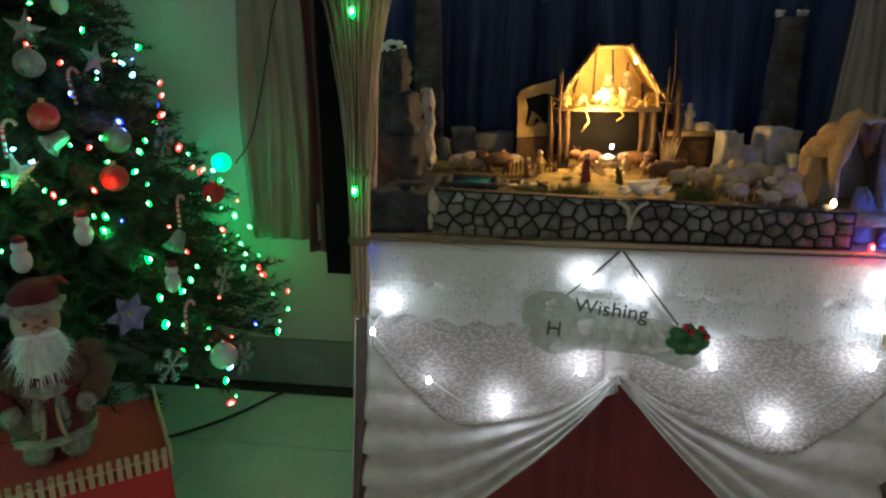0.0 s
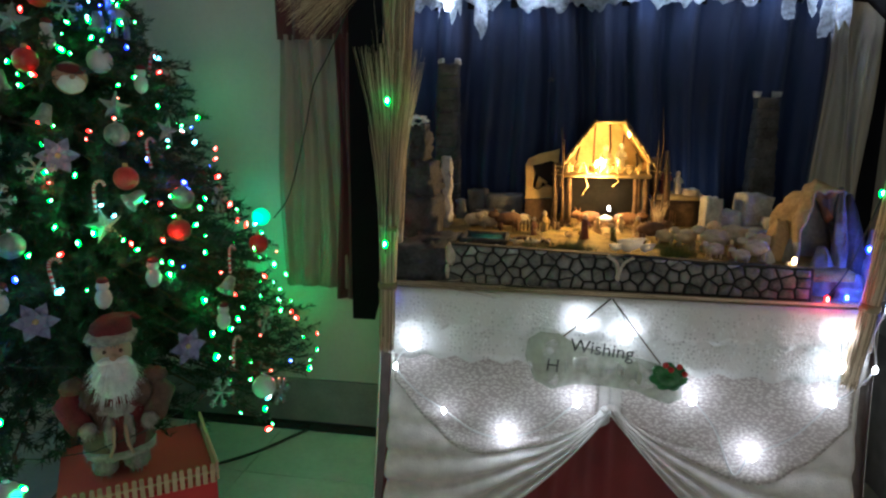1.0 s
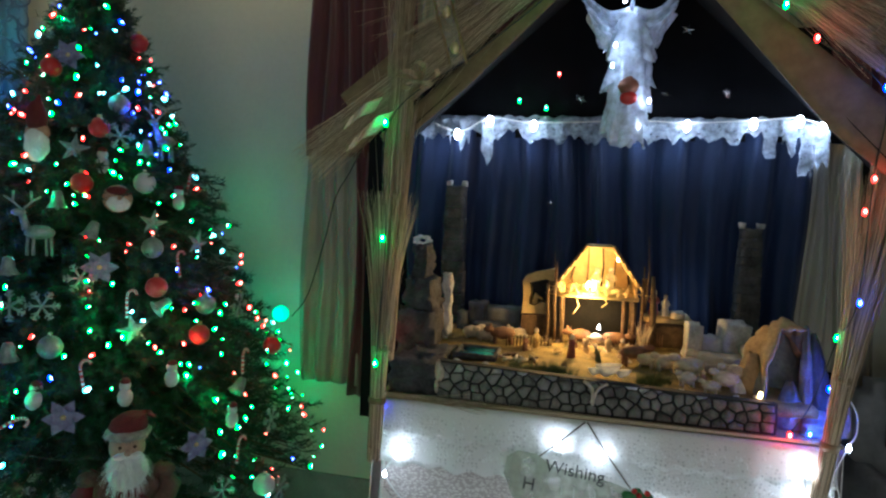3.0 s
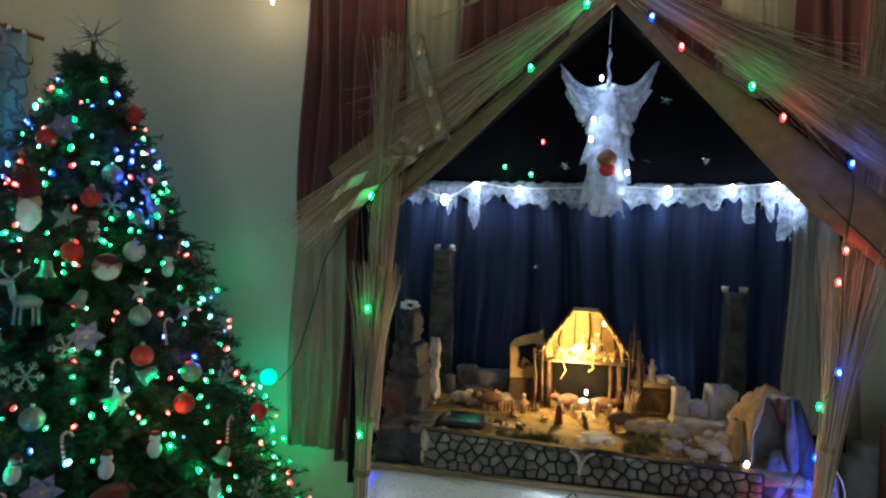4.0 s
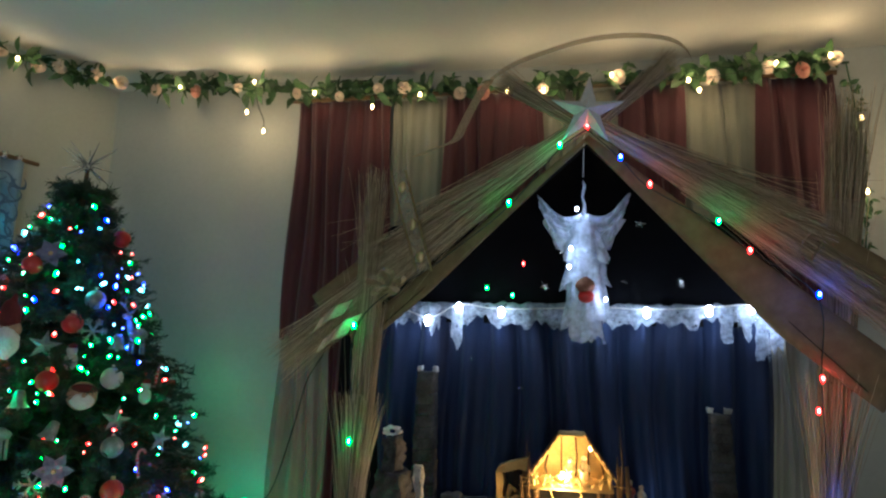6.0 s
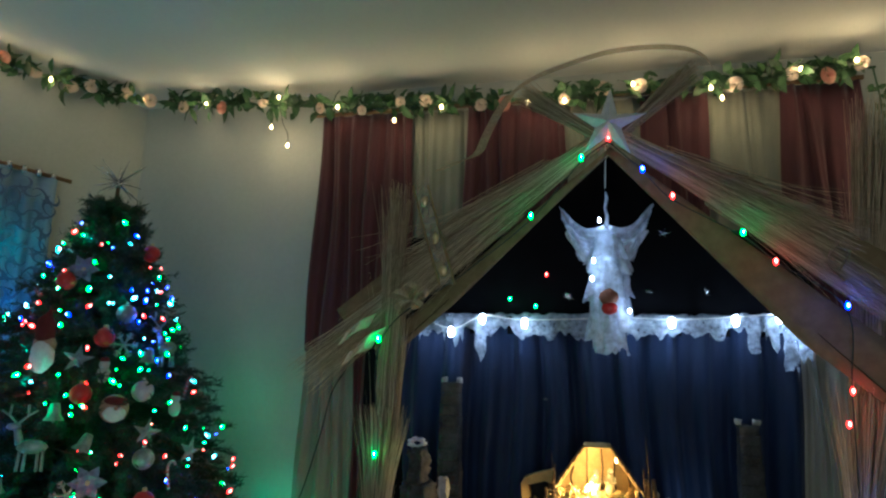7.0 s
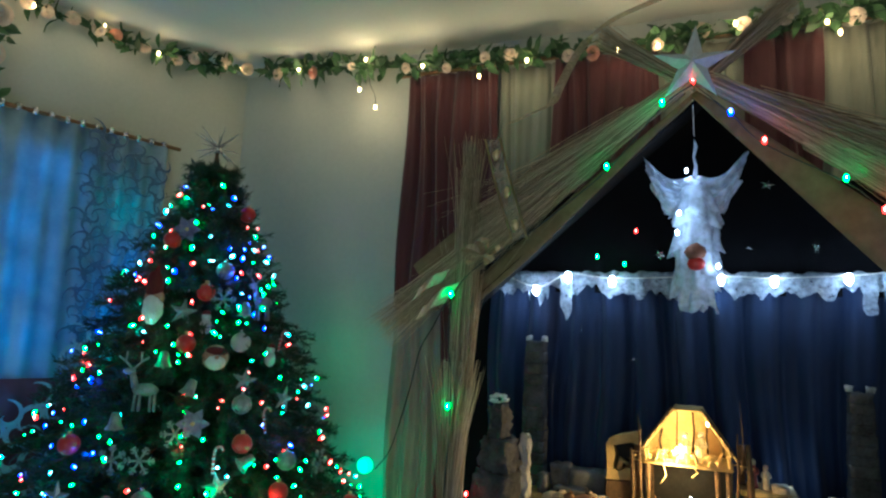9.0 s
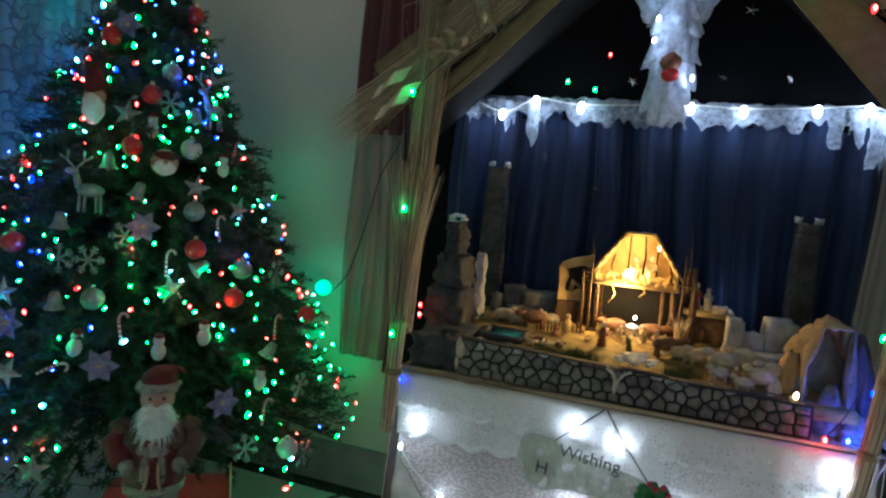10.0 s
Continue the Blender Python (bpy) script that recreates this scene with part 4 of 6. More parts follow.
for k in range(7):
    a = k * 0.9
    add_ball(flower, (-0.43 + 0.022 * math.cos(a), 1.80, 1.345 + 0.013 * math.sin(a)), 0.013, (1.2, 0.7, 0.6), 1, rough=0.3)
tagged(mesh_object("fabric_flower", flower, M_COTTON), "small white fabric flower on the ruin", "flower").location = (0.06, -0.1, -0.03)

# grey blocks: ruins at both sides
for name, label, blocks in (("ruin", "stacked pale grey ruined walls", ((0.475, 1.68, 0.97, 0.515, 1.78, 1.105), (0.515, 1.70, 0.97, 0.575, 1.78, 1.065), (0.575, 1.68, 0.97, 0.650, 1.80, 1.115), (0.48, 1.60, 0.97, 0.62, 1.68, 1.03), (0.62, 1.62, 0.97, 0.69, 1.75, 1.06))), ("ruin", "low blue-grey house ruins in the shade", ((-0.24, 1.90, 0.98, -0.18, 1.98, 1.09), (-0.18, 1.92, 0.98, -0.06, 2.0, 1.075), (-0.275, 1.86, 0.98, -0.245, 1.92, 1.06), (-0.21, 1.84, 0.98, -0.11, 1.90, 1.03)))):
    t = thing(name, label, "ruin model")
    for k, (a, b, c, d, e, g) in enumerate(blocks):
        bm = bmesh.new()
        rock_block(bm, (a, b, c), (d, e, g), 0.009, 5)
        part("block", bm, M_SHADEGREY if "shade" in label else M_GREYROCK, t)

# paper hill: a tan hump with grey sheets folded down its flank
hill = thing("paper_hill", "crumpled tan and grey paper hill beside the straw post", "hill model")


def hump(cx, cy, rx, ry, z1, seed, sharp=0.7):
    def f(u, v):
        a = 2 * math.pi * u
        q = noise.noise(Vector((math.cos(a) * 2.3, math.sin(a) * 2.3, seed + 2 * v))) + 0.5 * noise.noise(Vector((math.cos(a) * 6, math.sin(a) * 6, seed + 6 * v)))
        r = max(0.02, 1 - v) ** sharp * (1 + 0.22 * q)
        return Vector((cx + rx * r * math.cos(a), cy + ry * r * math.sin(a), 0.911 + (z1 - 0.911) * v * (1 + 0.05 * q * (1 - v))))
    bm = bmesh.new()
    add_sheet(bm, f, 40, 16)
    bmesh.ops.remove_doubles(bm, verts=list(bm.verts), dist=0.0004)
    return bm


part("hump", hump(0.612, 1.49, 0.050, 0.058, 1.075, 4.1, 0.38), M_TANROCK, hill, "tan crumpled paper rock")
part("hump", hump(0.572, 1.45, 0.034, 0.040, 1.010, 7.7, 0.5), M_GREYROCK, hill, "pale paper rock")
part("hump", hump(0.700, 1.56, 0.085, 0.070, 1.125, 2.2, 0.4), M_PAPERGREY, hill, "grey paper core")


def hood(u, v):
    # u: over the arch from its left foot to the right one; v: from the front lip to the back
    a = math.pi * (1 - u)
    q = noise.noise(Vector((u * 5, v * 3, 2.2))) + 0.4 * noise.noise(Vector((u * 13, v * 8, 5.1)))
    x = 0.690 + (0.074 + 0.022 * q) * math.cos(a) - 0.020 * v
    z = 0.912 + (0.250 + 0.034 * q - 0.03 * v) * max(0.0, math.sin(a)) ** 0.62
    return Vector((x, 1.415 + 0.16 * v + 0.02 * q + 0.02 * math.cos(a), max(0.912, z)))


bm = bmesh.new()
add_sheet(bm, hood, 48, 14, thick=0.006)
for face in bm.faces:
    c = face.calc_center_median()
    face.material_index = 0 if c.x < 0.715 + 0.012 * math.sin(c.z * 60) and c.z > 1.03 else 1
part("hood", bm, [M_TANROCK, M_PAPERGREY], hill, "tan paper hood folded to grey")
for k, (x0, x1, xt, y, z1, m) in enumerate(((0.700, 0.745, 0.722, 1.400, 1.165, M_PAPERGREY), (0.735, 0.790, 0.735, 1.385, 1.150, M_DARKROCK), (0.752, 0.815, 0.790, 1.365, 1.070, M_PAPERGREY), (0.640, 0.720, 0.690, 1.385, 1.020, M_PAPERGREY), (0.695, 0.785, 0.745, 1.350, 0.975, M_PAPERGREY))):
    def leaf(u, v):
        q = noise.noise(Vector((u * 4, v * 4, k * 2.7)))
        half = (1 - 0.80 * v ** 2.2)
        x = (x0 + x1) / 2 + (xt - (x0 + x1) / 2) * v + (x1 - x0) * (u - 0.5) * half
        return Vector((x + 0.008 * q, y + 0.05 * v * v + 0.020 * math.cos(math.pi * (u - 0.5)) * -1 + 0.014 * q, 0.912 + (z1 - 0.912) * v))
    bm = bmesh.new()
    add_sheet(bm, leaf, 10, 16, thick=0.004)
    part("paper_fold", bm, m, hill, "dark folded paper sheet" if m is M_DARKROCK else "grey crumpled paper sheet")

# stable of wood and board
stable = thing("stable", "two-storey wooden stable lit yellow from inside", "stable model")
M_BOARD = surface("yellow_board", (0.42, 0.28, 0.10), (0.62, 0.46, 0.20), 0.8, 30, 0.4, 200)
M_BARK = surface("bark", (0.05, 0.028, 0.012), (0.16, 0.10, 0.05), 0.9, 60, 0.8, 220)
HX, HY = 0.205, 1.82
bm = bmesh.new()
add_box(bm, (HX - 0.135, HY - 0.035, 1.150), (HX + 0.13, HY + 0.15, 1.163), 0.002)
part("loft_floor", bm, M_BOARD, stable)
hexa = [(-0.125, 1.163), (0.125, 1.163), (0.125, 1.200), (0.042, 1.322), (-0.042, 1.322), (-0.125, 1.200)]
bm = bmesh.new()
add_sheet(bm, lambda u, v: Vector((HX + (2 * u - 1) * (0.125 if v < 0.25 else 0.125 - 0.083 * (v - 0.25) / 0.75), HY + 0.142, 1.163 + 0.159 * v)), 8, 8)
part("back_board", bm, M_BOARD, stable, smooth=False)
for k in range(2, 6):
    (xa, za), (xb, zb) = hexa[k - 1] if k > 2 else hexa[1], hexa[k] if k > 2 else hexa[2]
    a, b = Vector((HX + xa, 0, za)), Vector((HX + xb, 0, zb))
    bm = bmesh.new()
    add_sheet(bm, lambda u, v: a.lerp(b, u) + Vector((0, HY - 0.01 + 0.16 * v, 0)) + 0.003 * noise.noise_vector(Vector((u * 5, v * 5, k))), 6, 4, thick=0.006)
    part("roof_board", bm, M_BOARD, stable)
a, b = Vector((HX - 0.125, 0, 1.163)), Vector((HX - 0.125, 0, 1.200))
bm = bmesh.new()
add_sheet(bm, lambda u, v: a.lerp(b, u) + Vector((0, HY - 0.01 + 0.16 * v, 0)), 2, 2, thick=0.006)
part("roof_board", bm, M_BOARD, stable)
for x, y in ((-0.115, -0.02), (0.115, -0.02), (-0.115, 0.14), (0.115, 0.14), (0.085, -0.01)):
    bm = bmesh.new()
    add_tube(bm, [(HX + x, HY + y, 0.985), (HX + x + 0.003, HY + y, 1.07), (HX + x, HY + y, 1.15)], [0.009, 0.007, 0.008], 8)
    part("post", bm, M_BARK, stable)
for x in (-0.132, 0.138):
    bm = bmesh.new()
    add_tube(bm, [(HX + x, HY - 0.04, 0.985), (HX + x * 1.03, HY - 0.04, 1.15), (HX + x * 1.02, HY - 0.04, 1.265)], [0.006, 0.004, 0.002], 7)
    part("pole", bm, M_BARK, stable)
# lower walls in black: the dark of the open storey put into colour
for lo, hi in (((-0.13, 0.135, 0.985), (0.13, 0.145, 1.15)), ((-0.13, 0.0, 0.985), (-0.122, 0.14, 1.15)), ((0.122, 0.0, 0.985), (0.13, 0.14, 1.15))):
    bm = bmesh.new()
    add_box(bm, (HX + lo[0], HY + lo[1], lo[2]), (HX + hi[0], HY + hi[1], hi[2]), 0.001)
    part("wall_board", bm, M_MORTAR_SHADE, stable)
for k, (x, dz) in enumerate(((-0.07, 0.06), (0.02, 0.03))):
    bm = bmesh.new()
    add_tube(bm, [(HX + x, HY - 0.038, 1.155), (HX + x + 0.012, HY - 0.042, 1.155 - dz * 0.5), (HX + x - 0.006, HY - 0.04, 1.155 - dz)], 0.0018, 6)
    part("rope", bm, M_BOARD, stable, "pale rope end")
for x, w, z1 in ((-0.085, 0.006, 1.24), (-0.036, 0.004, 1.318), (0.012, 0.005, 1.318), (0.060, 0.004, 1.28), (0.105, 0.006, 1.22)):
    bm = bmesh.new()
    add_tube(bm, [(HX + x, HY + 0.137, 1.165), (HX + x + 0.006 * math.sin(x * 90), HY + 0.136, (1.165 + z1) / 2), (HX + x * 0.96, HY + 0.137, z1)], w * 0.6, 6)
    part("batten", bm, M_BARK, stable, "dark twig batten")
for s in (-1, 1):
    bm = bmesh.new()
    add_tube(bm, [(HX + s * 0.150, HY - 0.018, 1.170), (HX + s * 0.125, HY - 0.018, 1.206), (HX + s * 0.042, HY - 0.018, 1.326)], [0.004, 0.006, 0.005], 7)
    part("rafter", bm, M_BARK, stable)
for k in range(9):
    x = -0.12 + 0.03 * k
    bm = bmesh.new()
    add_tube(bm, [(HX + x, HY - 0.036, 1.163), (HX + x + 0.012 * math.sin(k * 2.3), HY - 0.038, 1.185 + 0.012 * math.sin(k * 1.7))], 0.0035, 6)
    part("rail_stick", bm, M_BOARD, stable)
for k in range(4):
    bm = bmesh.new()
    add_ball(bm, (HX - 0.085 + 0.05 * k, HY + 0.02, 1.176), 0.016, (1.3, 0.8, 0.8), 2, rough=0.6)
    part("straw_lump", bm, M_BOARD, stable)
bulb(stable, (HX - 0.030, HY + 0.012, 1.192), "warm", 0.007)
bulb(stable, (HX + 0.06, HY + 0.0, 1.282), "warm", 0.006)
bulb(stable, (0.215, 1.80, 1.055), "white", 0.005)
for x, z0, z1, r in ((0.172, 0.985, 1.235, 0.013), (0.152, 1.15, 1.36, 0.0022), (-0.142, 1.12, 1.30, 0.0022), (-0.160, 0.985, 1.19, 0.010)):
    bm = bmesh.new()
    add_tube(bm, [(HX + x, HY - 0.03, z0), (HX + x + 0.004, HY - 0.032, (z0 + z1) / 2), (HX + x - 0.003, HY - 0.03, z1)], [r, r * 0.85, r * 0.5], 8)
    part("pole", bm, M_BARK, stable)
for z, x0, x1 in ((1.185, -0.165, -0.12), (1.16, -0.17, -0.12), (1.175, 0.12, 0.185)):
    bm = bmesh.new()
    add_tube(bm, [(HX + x0, HY - 0.03, z), (HX + x1, HY - 0.034, z - 0.006)], 0.0016, 5)
    part("tie_rod", bm, M_BOARD, stable)
rnd = random.Random(12)
for k in range(26):
    x, y = rnd.uniform(-0.11, 0.11), rnd.uniform(-0.03, 0.10)
    bm = bmesh.new()
    a = rnd.uniform(0, 6.28)
    add_tube(bm, [(HX + x, HY + y, 1.166), (HX + x + 0.012 * math.cos(a), HY + y - 0.004, 1.176 + rnd.uniform(0, 0.02)), (HX + x + 0.022 * math.cos(a), HY + y - 0.008, 1.170 + rnd.uniform(0, 0.022))], [0.004, 0.003, 0.0015], 5)
    part("straw_tuft", bm, M_BOARD, stable)
for s in (-1, 1):
    for k in range(7):
        t = k / 6
        bm = bmesh.new()
        c = Vector((HX + s * (0.150 - 0.108 * t), HY - 0.024, 1.172 + 0.150 * t))
        add_tube(bm, [c, c + Vector((s * 0.008, -0.004, -0.012 - 0.006 * (k % 3)))], [0.003, 0.001], 5)
        part("thatch_end", bm, M_BOARD, stable)

# small houses beside the stable
house = thing("house_model", "small broken plaster house with a dark window", "house model")
def plaster(points, y0, y1, seed):
    """A broken slab of plaster: an outline in x and z, between two depths."""
    bm = bmesh.new()
    front = [bm.verts.new((x, y0 + 0.004 * noise.noise(Vector((x * 40, z * 40, seed))), z)) for x, z in points]
    rear = [bm.verts.new((x, y1, z)) for x, z in points]
    n = len(points)
    bm.faces.new(front)
    bm.faces.new(rear[::-1])
    for i in range(n):
        bm.faces.new((front[i], rear[i], rear[(i + 1) % n], front[(i + 1) % n]))
    bmesh.ops.triangulate(bm, faces=list(bm.faces))
    bmesh.ops.recalc_face_normals(bm, faces=list(bm.faces))
    return bm


for k, (points, m) in enumerate((
        (((-0.048, 1.085), (-0.022, 1.085), (-0.026, 1.12), (-0.018, 1.15), (-0.028, 1.185), (-0.050, 1.178), (-0.046, 1.13)), M_BOARD),
        (((-0.052, 1.178), (-0.02, 1.180), (0.03, 1.195), (0.055, 1.188), (0.058, 1.232), (0.03, 1.224), (-0.01, 1.214), (-0.040, 1.200)), M_BOARD),
        (((-0.05, 1.07), (0.05, 1.075), (0.055, 1.10), (0.02, 1.115), (-0.005, 1.10), (-0.04, 1.108)), M_BOARD),
        (((0.036, 0.99), (0.060, 0.99), (0.062, 1.19), (0.042, 1.19)), M_BARK),
        (((-0.05, 0.985), (0.04, 0.985), (0.04, 1.072), (-0.045, 1.066)), M_BARK))):
    part("wall_piece", plaster(points, 1.885 - 0.004 * k, 1.94, k), m, house, smooth=False)
# solid black panel, painted as the shade behind the window
bm = bmesh.new()
add_box(bm, (-0.046, 1.941, 1.07), (0.054, 1.95, 1.20), 0.001)
part("window", bm, M_MORTAR_SHADE, house, "black panel as the shade in the window opening")
bm = bmesh.new()
add_tube(bm, [(-0.01, 1.90, 1.10), (0.0, 1.895, 1.135), (0.02, 1.90, 1.12)], [0.010, 0.012, 0.006], 7)
part("plaster_lump", bm, M_BOARD, house)
terrace = thing("house_model", "flat-roofed house model with a terrace and grille door", "house model")
for lo, hi, m in (((0.365, 1.83, 0.985), (0.515, 1.98, 1.085), M_BARK), ((0.355, 1.81, 1.085), (0.505, 1.97, 1.098), M_BOARD), ((0.355, 1.90, 1.098), (0.372, 1.97, 1.21), M_BARK), ((0.44, 1.83, 1.098), (0.485, 1.90, 1.115), M_WOOL)):
    bm = bmesh.new()
    rock_block(bm, lo, hi, 0.005, 3)
    part("wall_piece", bm, m, terrace)
for k in range(6):
    bm = bmesh.new()
    add_tube(bm, [(0.378 + 0.008 * k, 1.826, 0.99), (0.378 + 0.008 * k, 1.826, 1.045 + 0.008 * math.sin(k * 0.63))], 0.0022, 6)
    part("grille_bar", bm, M_WOOD, terrace)

# figures: plain robed shapes
def figure(x, y, z, h, colour, turn=0, seed=0, bow_down=0.0):
    bm = bmesh.new()
    prof = [(0.0, 0.20), (0.10, 0.19), (0.35, 0.15), (0.60, 0.14), (0.76, 0.10), (0.80, 0.05)]
    rings = []
    for t, r in prof:
        rings.append([bm.verts.new((h * r * (1 + 0.12 * math.sin(3 * q + seed)) * math.cos(q), h * r * 0.8 * math.sin(q) - bow_down * h * t * t, h * t * (1 - 0.3 * bow_down))) for q in (2 * math.pi * k / 12 for k in range(12))])
    for lo, hi in zip(rings, rings[1:]):
        for k in range(12):
            bm.faces.new((lo[k], lo[(k + 1) % 12], hi[(k + 1) % 12], hi[k]))
    bm.faces.new(rings[0][::-1])
    add_ball(bm, (0, -bow_down * h * 0.8, h * 0.88 * (1 - 0.3 * bow_down)), h * 0.11, (1, 1, 1.15), 2, index=1)
    for s in (-1, 1):
        add_tube(bm, [(s * h * 0.13, 0, h * 0.68), (s * h * 0.18, -h * 0.10, h * 0.52), (s * h * 0.06, -h * 0.20, h * 0.50)], h * 0.045, 6)
    m = surface("robe_paint", tuple(c * 0.6 for c in colour), colour, 0.6, 60, 0.2, 200)
    ob = tagged(mesh_object("crib_figure", bm, [m, M_WOOL]), "small painted plaster crib figure in a robe", "figurine", "crib figures")
    ob.matrix_basis = pose(x, y, z, 0, 0, turn)
    return ob


for args in ((0.135, 1.62, 0.985, 0.075, (0.22, 0.05, 0.035), 40, 1), (0.215, 1.60, 0.985, 0.058, (0.09, 0.10, 0.02), -60, 2, 0.25), (0.285, 1.66, 0.987, 0.065, (0.40, 0.25, 0.10), -30, 3), (0.245, 1.74, 0.99, 0.055, (0.55, 0.42, 0.25), 10, 4), (0.175, 1.75, 0.99, 0.050, (0.45, 0.35, 0.25), 30, 5, 0.3), (0.39, 1.88, 1.099, 0.085, (0.35, 0.06, 0.05), 0, 6), (0.425, 1.87, 1.099, 0.072, (0.55, 0.50, 0.40), 10, 7), (0.02, 1.70, 0.985, 0.070, (0.50, 0.35, 0.12), 50, 8), (-0.01, 1.66, 0.985, 0.055, (0.30, 0.12, 0.06), 60, 9), (0.20, 1.84, 1.164, 0.085, (0.60, 0.50, 0.28), 0, 10), (0.245, 1.84, 1.164, 0.090, (0.62, 0.52, 0.30), 0, 11), (0.53, 1.46, 0.985, 0.045, (0.60, 0.42, 0.05), 0, 12), (0.48, 1.42, 0.985, 0.045, (0.35, 0.18, 0.12), 0, 13), (-0.08, 1.78, 0.985, 0.06, (0.25, 0.08, 0.05), 0, 14)):
    figure(*args)

sheep_bm = bmesh.new()
add_ball(sheep_bm, (0, 0, 0.036), 0.026, (1.35, 0.85, 0.85), 3, rough=0.18)
add_ball(sheep_bm, (-0.036, 0, 0.054), 0.012, (1.3, 0.8, 0.9), 2)
add_ball(sheep_bm, (-0.030, 0.010, 0.058), 0.005, (0.6, 1.4, 0.6), 1)
add_ball(sheep_bm, (-0.030, -0.010, 0.058), 0.005, (0.6, 1.4, 0.6), 1)
for x in (-0.02, 0.02):
    for y in (-0.011, 0.011):
        add_tube(sheep_bm, [(x, y, 0), (x, y, 0.03)], 0.0042, 6)
SHEEP = shared("sheep", sheep_bm, [M_WOOL], True)
for k, (x, y, turn, sc) in enumerate(((0.40, 1.56, 10, 0.9), (0.455, 1.50, 0, 1.1), (0.51, 1.54, -10, 1.2), (0.535, 1.42, 5, 0.9), (0.44, 1.42, 20, 0.7), (0.35, 1.58, 160, 0.8), (0.565, 1.48, 30, 1.0), (0.49, 1.37, 0, 0.6), (-0.15, 1.74, 20, 0.9), (-0.20, 1.76, 200, 0.9), (-0.05, 1.82, 30, 0.8))):
    ob = tagged(new("sheep", SHEEP), "small cream plaster sheep on the crib ground", "sheep figurine", "sheep")
    ob.matrix_basis = pose(x, y, 0.982, 0, 0, turn) @ Matrix.Scale(sc, 4)

# shell, pond, brush, fences, bushes
shell = bmesh.new()
for cx, r in ((0.238, 0.034), (0.205, 0.020), (0.276, 0.021)):
    def cup(u, v):
        a = 2 * math.pi * u
        q = v ** 0.7
        return Vector((cx + r * q * math.cos(a) * (1 + 0.06 * math.sin(9 * a) * v), 1.395 + r * 0.75 * q * math.sin(a), 0.997 + r * (0.9 * v ** 2.2) + 0.12 * r * math.sin(a + 2)))
    add_sheet(shell, cup, 36, 7)
bmesh.ops.solidify(shell, geom=list(shell.faces), thickness=0.002)
tagged(mesh_object("shell", shell, M_COTTON), "white scalloped shell at the crib front", "shell")
pond = thing("pond", "small framed pond with blue water", "pond model")
bm = bmesh.new()
add_box(bm, (-0.20, 1.50, 0.984), (-0.09, 1.62, 0.990), 0.002)
part("water", bm, surface("blue_water", (0.01, 0.12, 0.16), (0.05, 0.35, 0.42), 0.1, 20, 0.1), pond, "glossy blue water")
for lo, hi in (((-0.21, 1.49), (-0.08, 1.50)), ((-0.21, 1.62), (-0.08, 1.63)), ((-0.21, 1.50), (-0.20, 1.62)), ((-0.09, 1.50), (-0.08, 1.62))):
    bm = bmesh.new()
    add_box(bm, (*lo, 0.98), (*hi, 0.998), 0.002)
    part("pond_rim", bm, M_DARKROCK, pond)
v, f = [], []
for k, (x, y, n) in enumerate(((0.05, 1.40, 220), (0.09, 1.44, 160), (0.34, 1.40, 200), (0.37, 1.45, 120), (0.0, 1.42, 120), (0.12, 1.42, 80))):
    a, b = stalks((x, y, 0.978), (x + 0.004, y, 1.008), 0.034, 0.042, n, 70 + k, thick=0.0012, bend=0.006, short=0.6, steps=2)
    f += [tuple(i + len(v) for i in q) for q in b]
    v += a
tagged(flat_mesh("moss", v, f, M_MOSS), "tufts of yellow-green moss on the crib ground", "moss", kind="stuff")
brush = thing("dry_shrub", "upright bunch of dry twigs beside the stable", "shrub model")
bundle("twigs", brush, (0.345, 1.70, 0.985), (0.352, 1.70, 1.10), 0.008, 0.030, 60, 81, thick=0.0016, bend=0.01, short=0.5)
v, f = [], []
rnd = random.Random(91)
for k in range(26):
    x, y, a = rnd.uniform(-0.02, 0.36), rnd.uniform(1.64, 1.80), rnd.uniform(0, 6.28)
    p, q = stalks((x, y, 0.992), (x + 0.04 * math.cos(a), y + 0.04 * math.sin(a), 1.004 + rnd.uniform(0, 0.02)), 0.008, 0.016, 14, 200 + k, thick=0.0013, bend=0.01, short=0.6, steps=2)
    f += [tuple(i + len(v) for i in w) for w in q]
    v += p
tagged(flat_mesh("hay", v, f, M_STRAW), "golden hay strewn round the stable yard", "hay", kind="stuff")
cow_bm = bmesh.new()
add_ball(cow_bm, (0, 0, 0.040), 0.026, (1.6, 0.8, 0.8), 3, rough=0.1)
add_ball(cow_bm, (-0.046, 0, 0.052), 0.013, (1.5, 0.9, 0.9), 2)
for s in (-1, 1):
    add_tube(cow_bm, [(-0.040, s * 0.008, 0.062), (-0.042, s * 0.016, 0.072)], [0.003, 0.001], 5)
for x in (-0.026, 0.026):
    for y in (-0.011, 0.011):
        add_tube(cow_bm, [(x, y, 0), (x, y, 0.03)], 0.005, 6)
COW = shared("cow", cow_bm, [surface("brown_hide", (0.10, 0.045, 0.02), (0.24, 0.12, 0.06), 0.7, 50, 0.3)], True)
for x, y, turn in ((0.155, 1.80, 30), (0.27, 1.79, 170), (-0.09, 1.72, 20), (0.315, 1.60, 200)):
    ob = tagged(new("cow", COW), "small brown plaster cow near the stable", "cow figurine", "cattle")
    ob.matrix_basis = pose(x, y, 0.985, 0, 0, turn)
manger = thing("manger", "small straw-filled manger with white cloth", "manger model")
bm = bmesh.new()
add_box(bm, (0.18, 1.795, 0.99), (0.235, 1.83, 1.015), 0.002)
part("trough", bm, M_BARK, manger)
bm = bmesh.new()
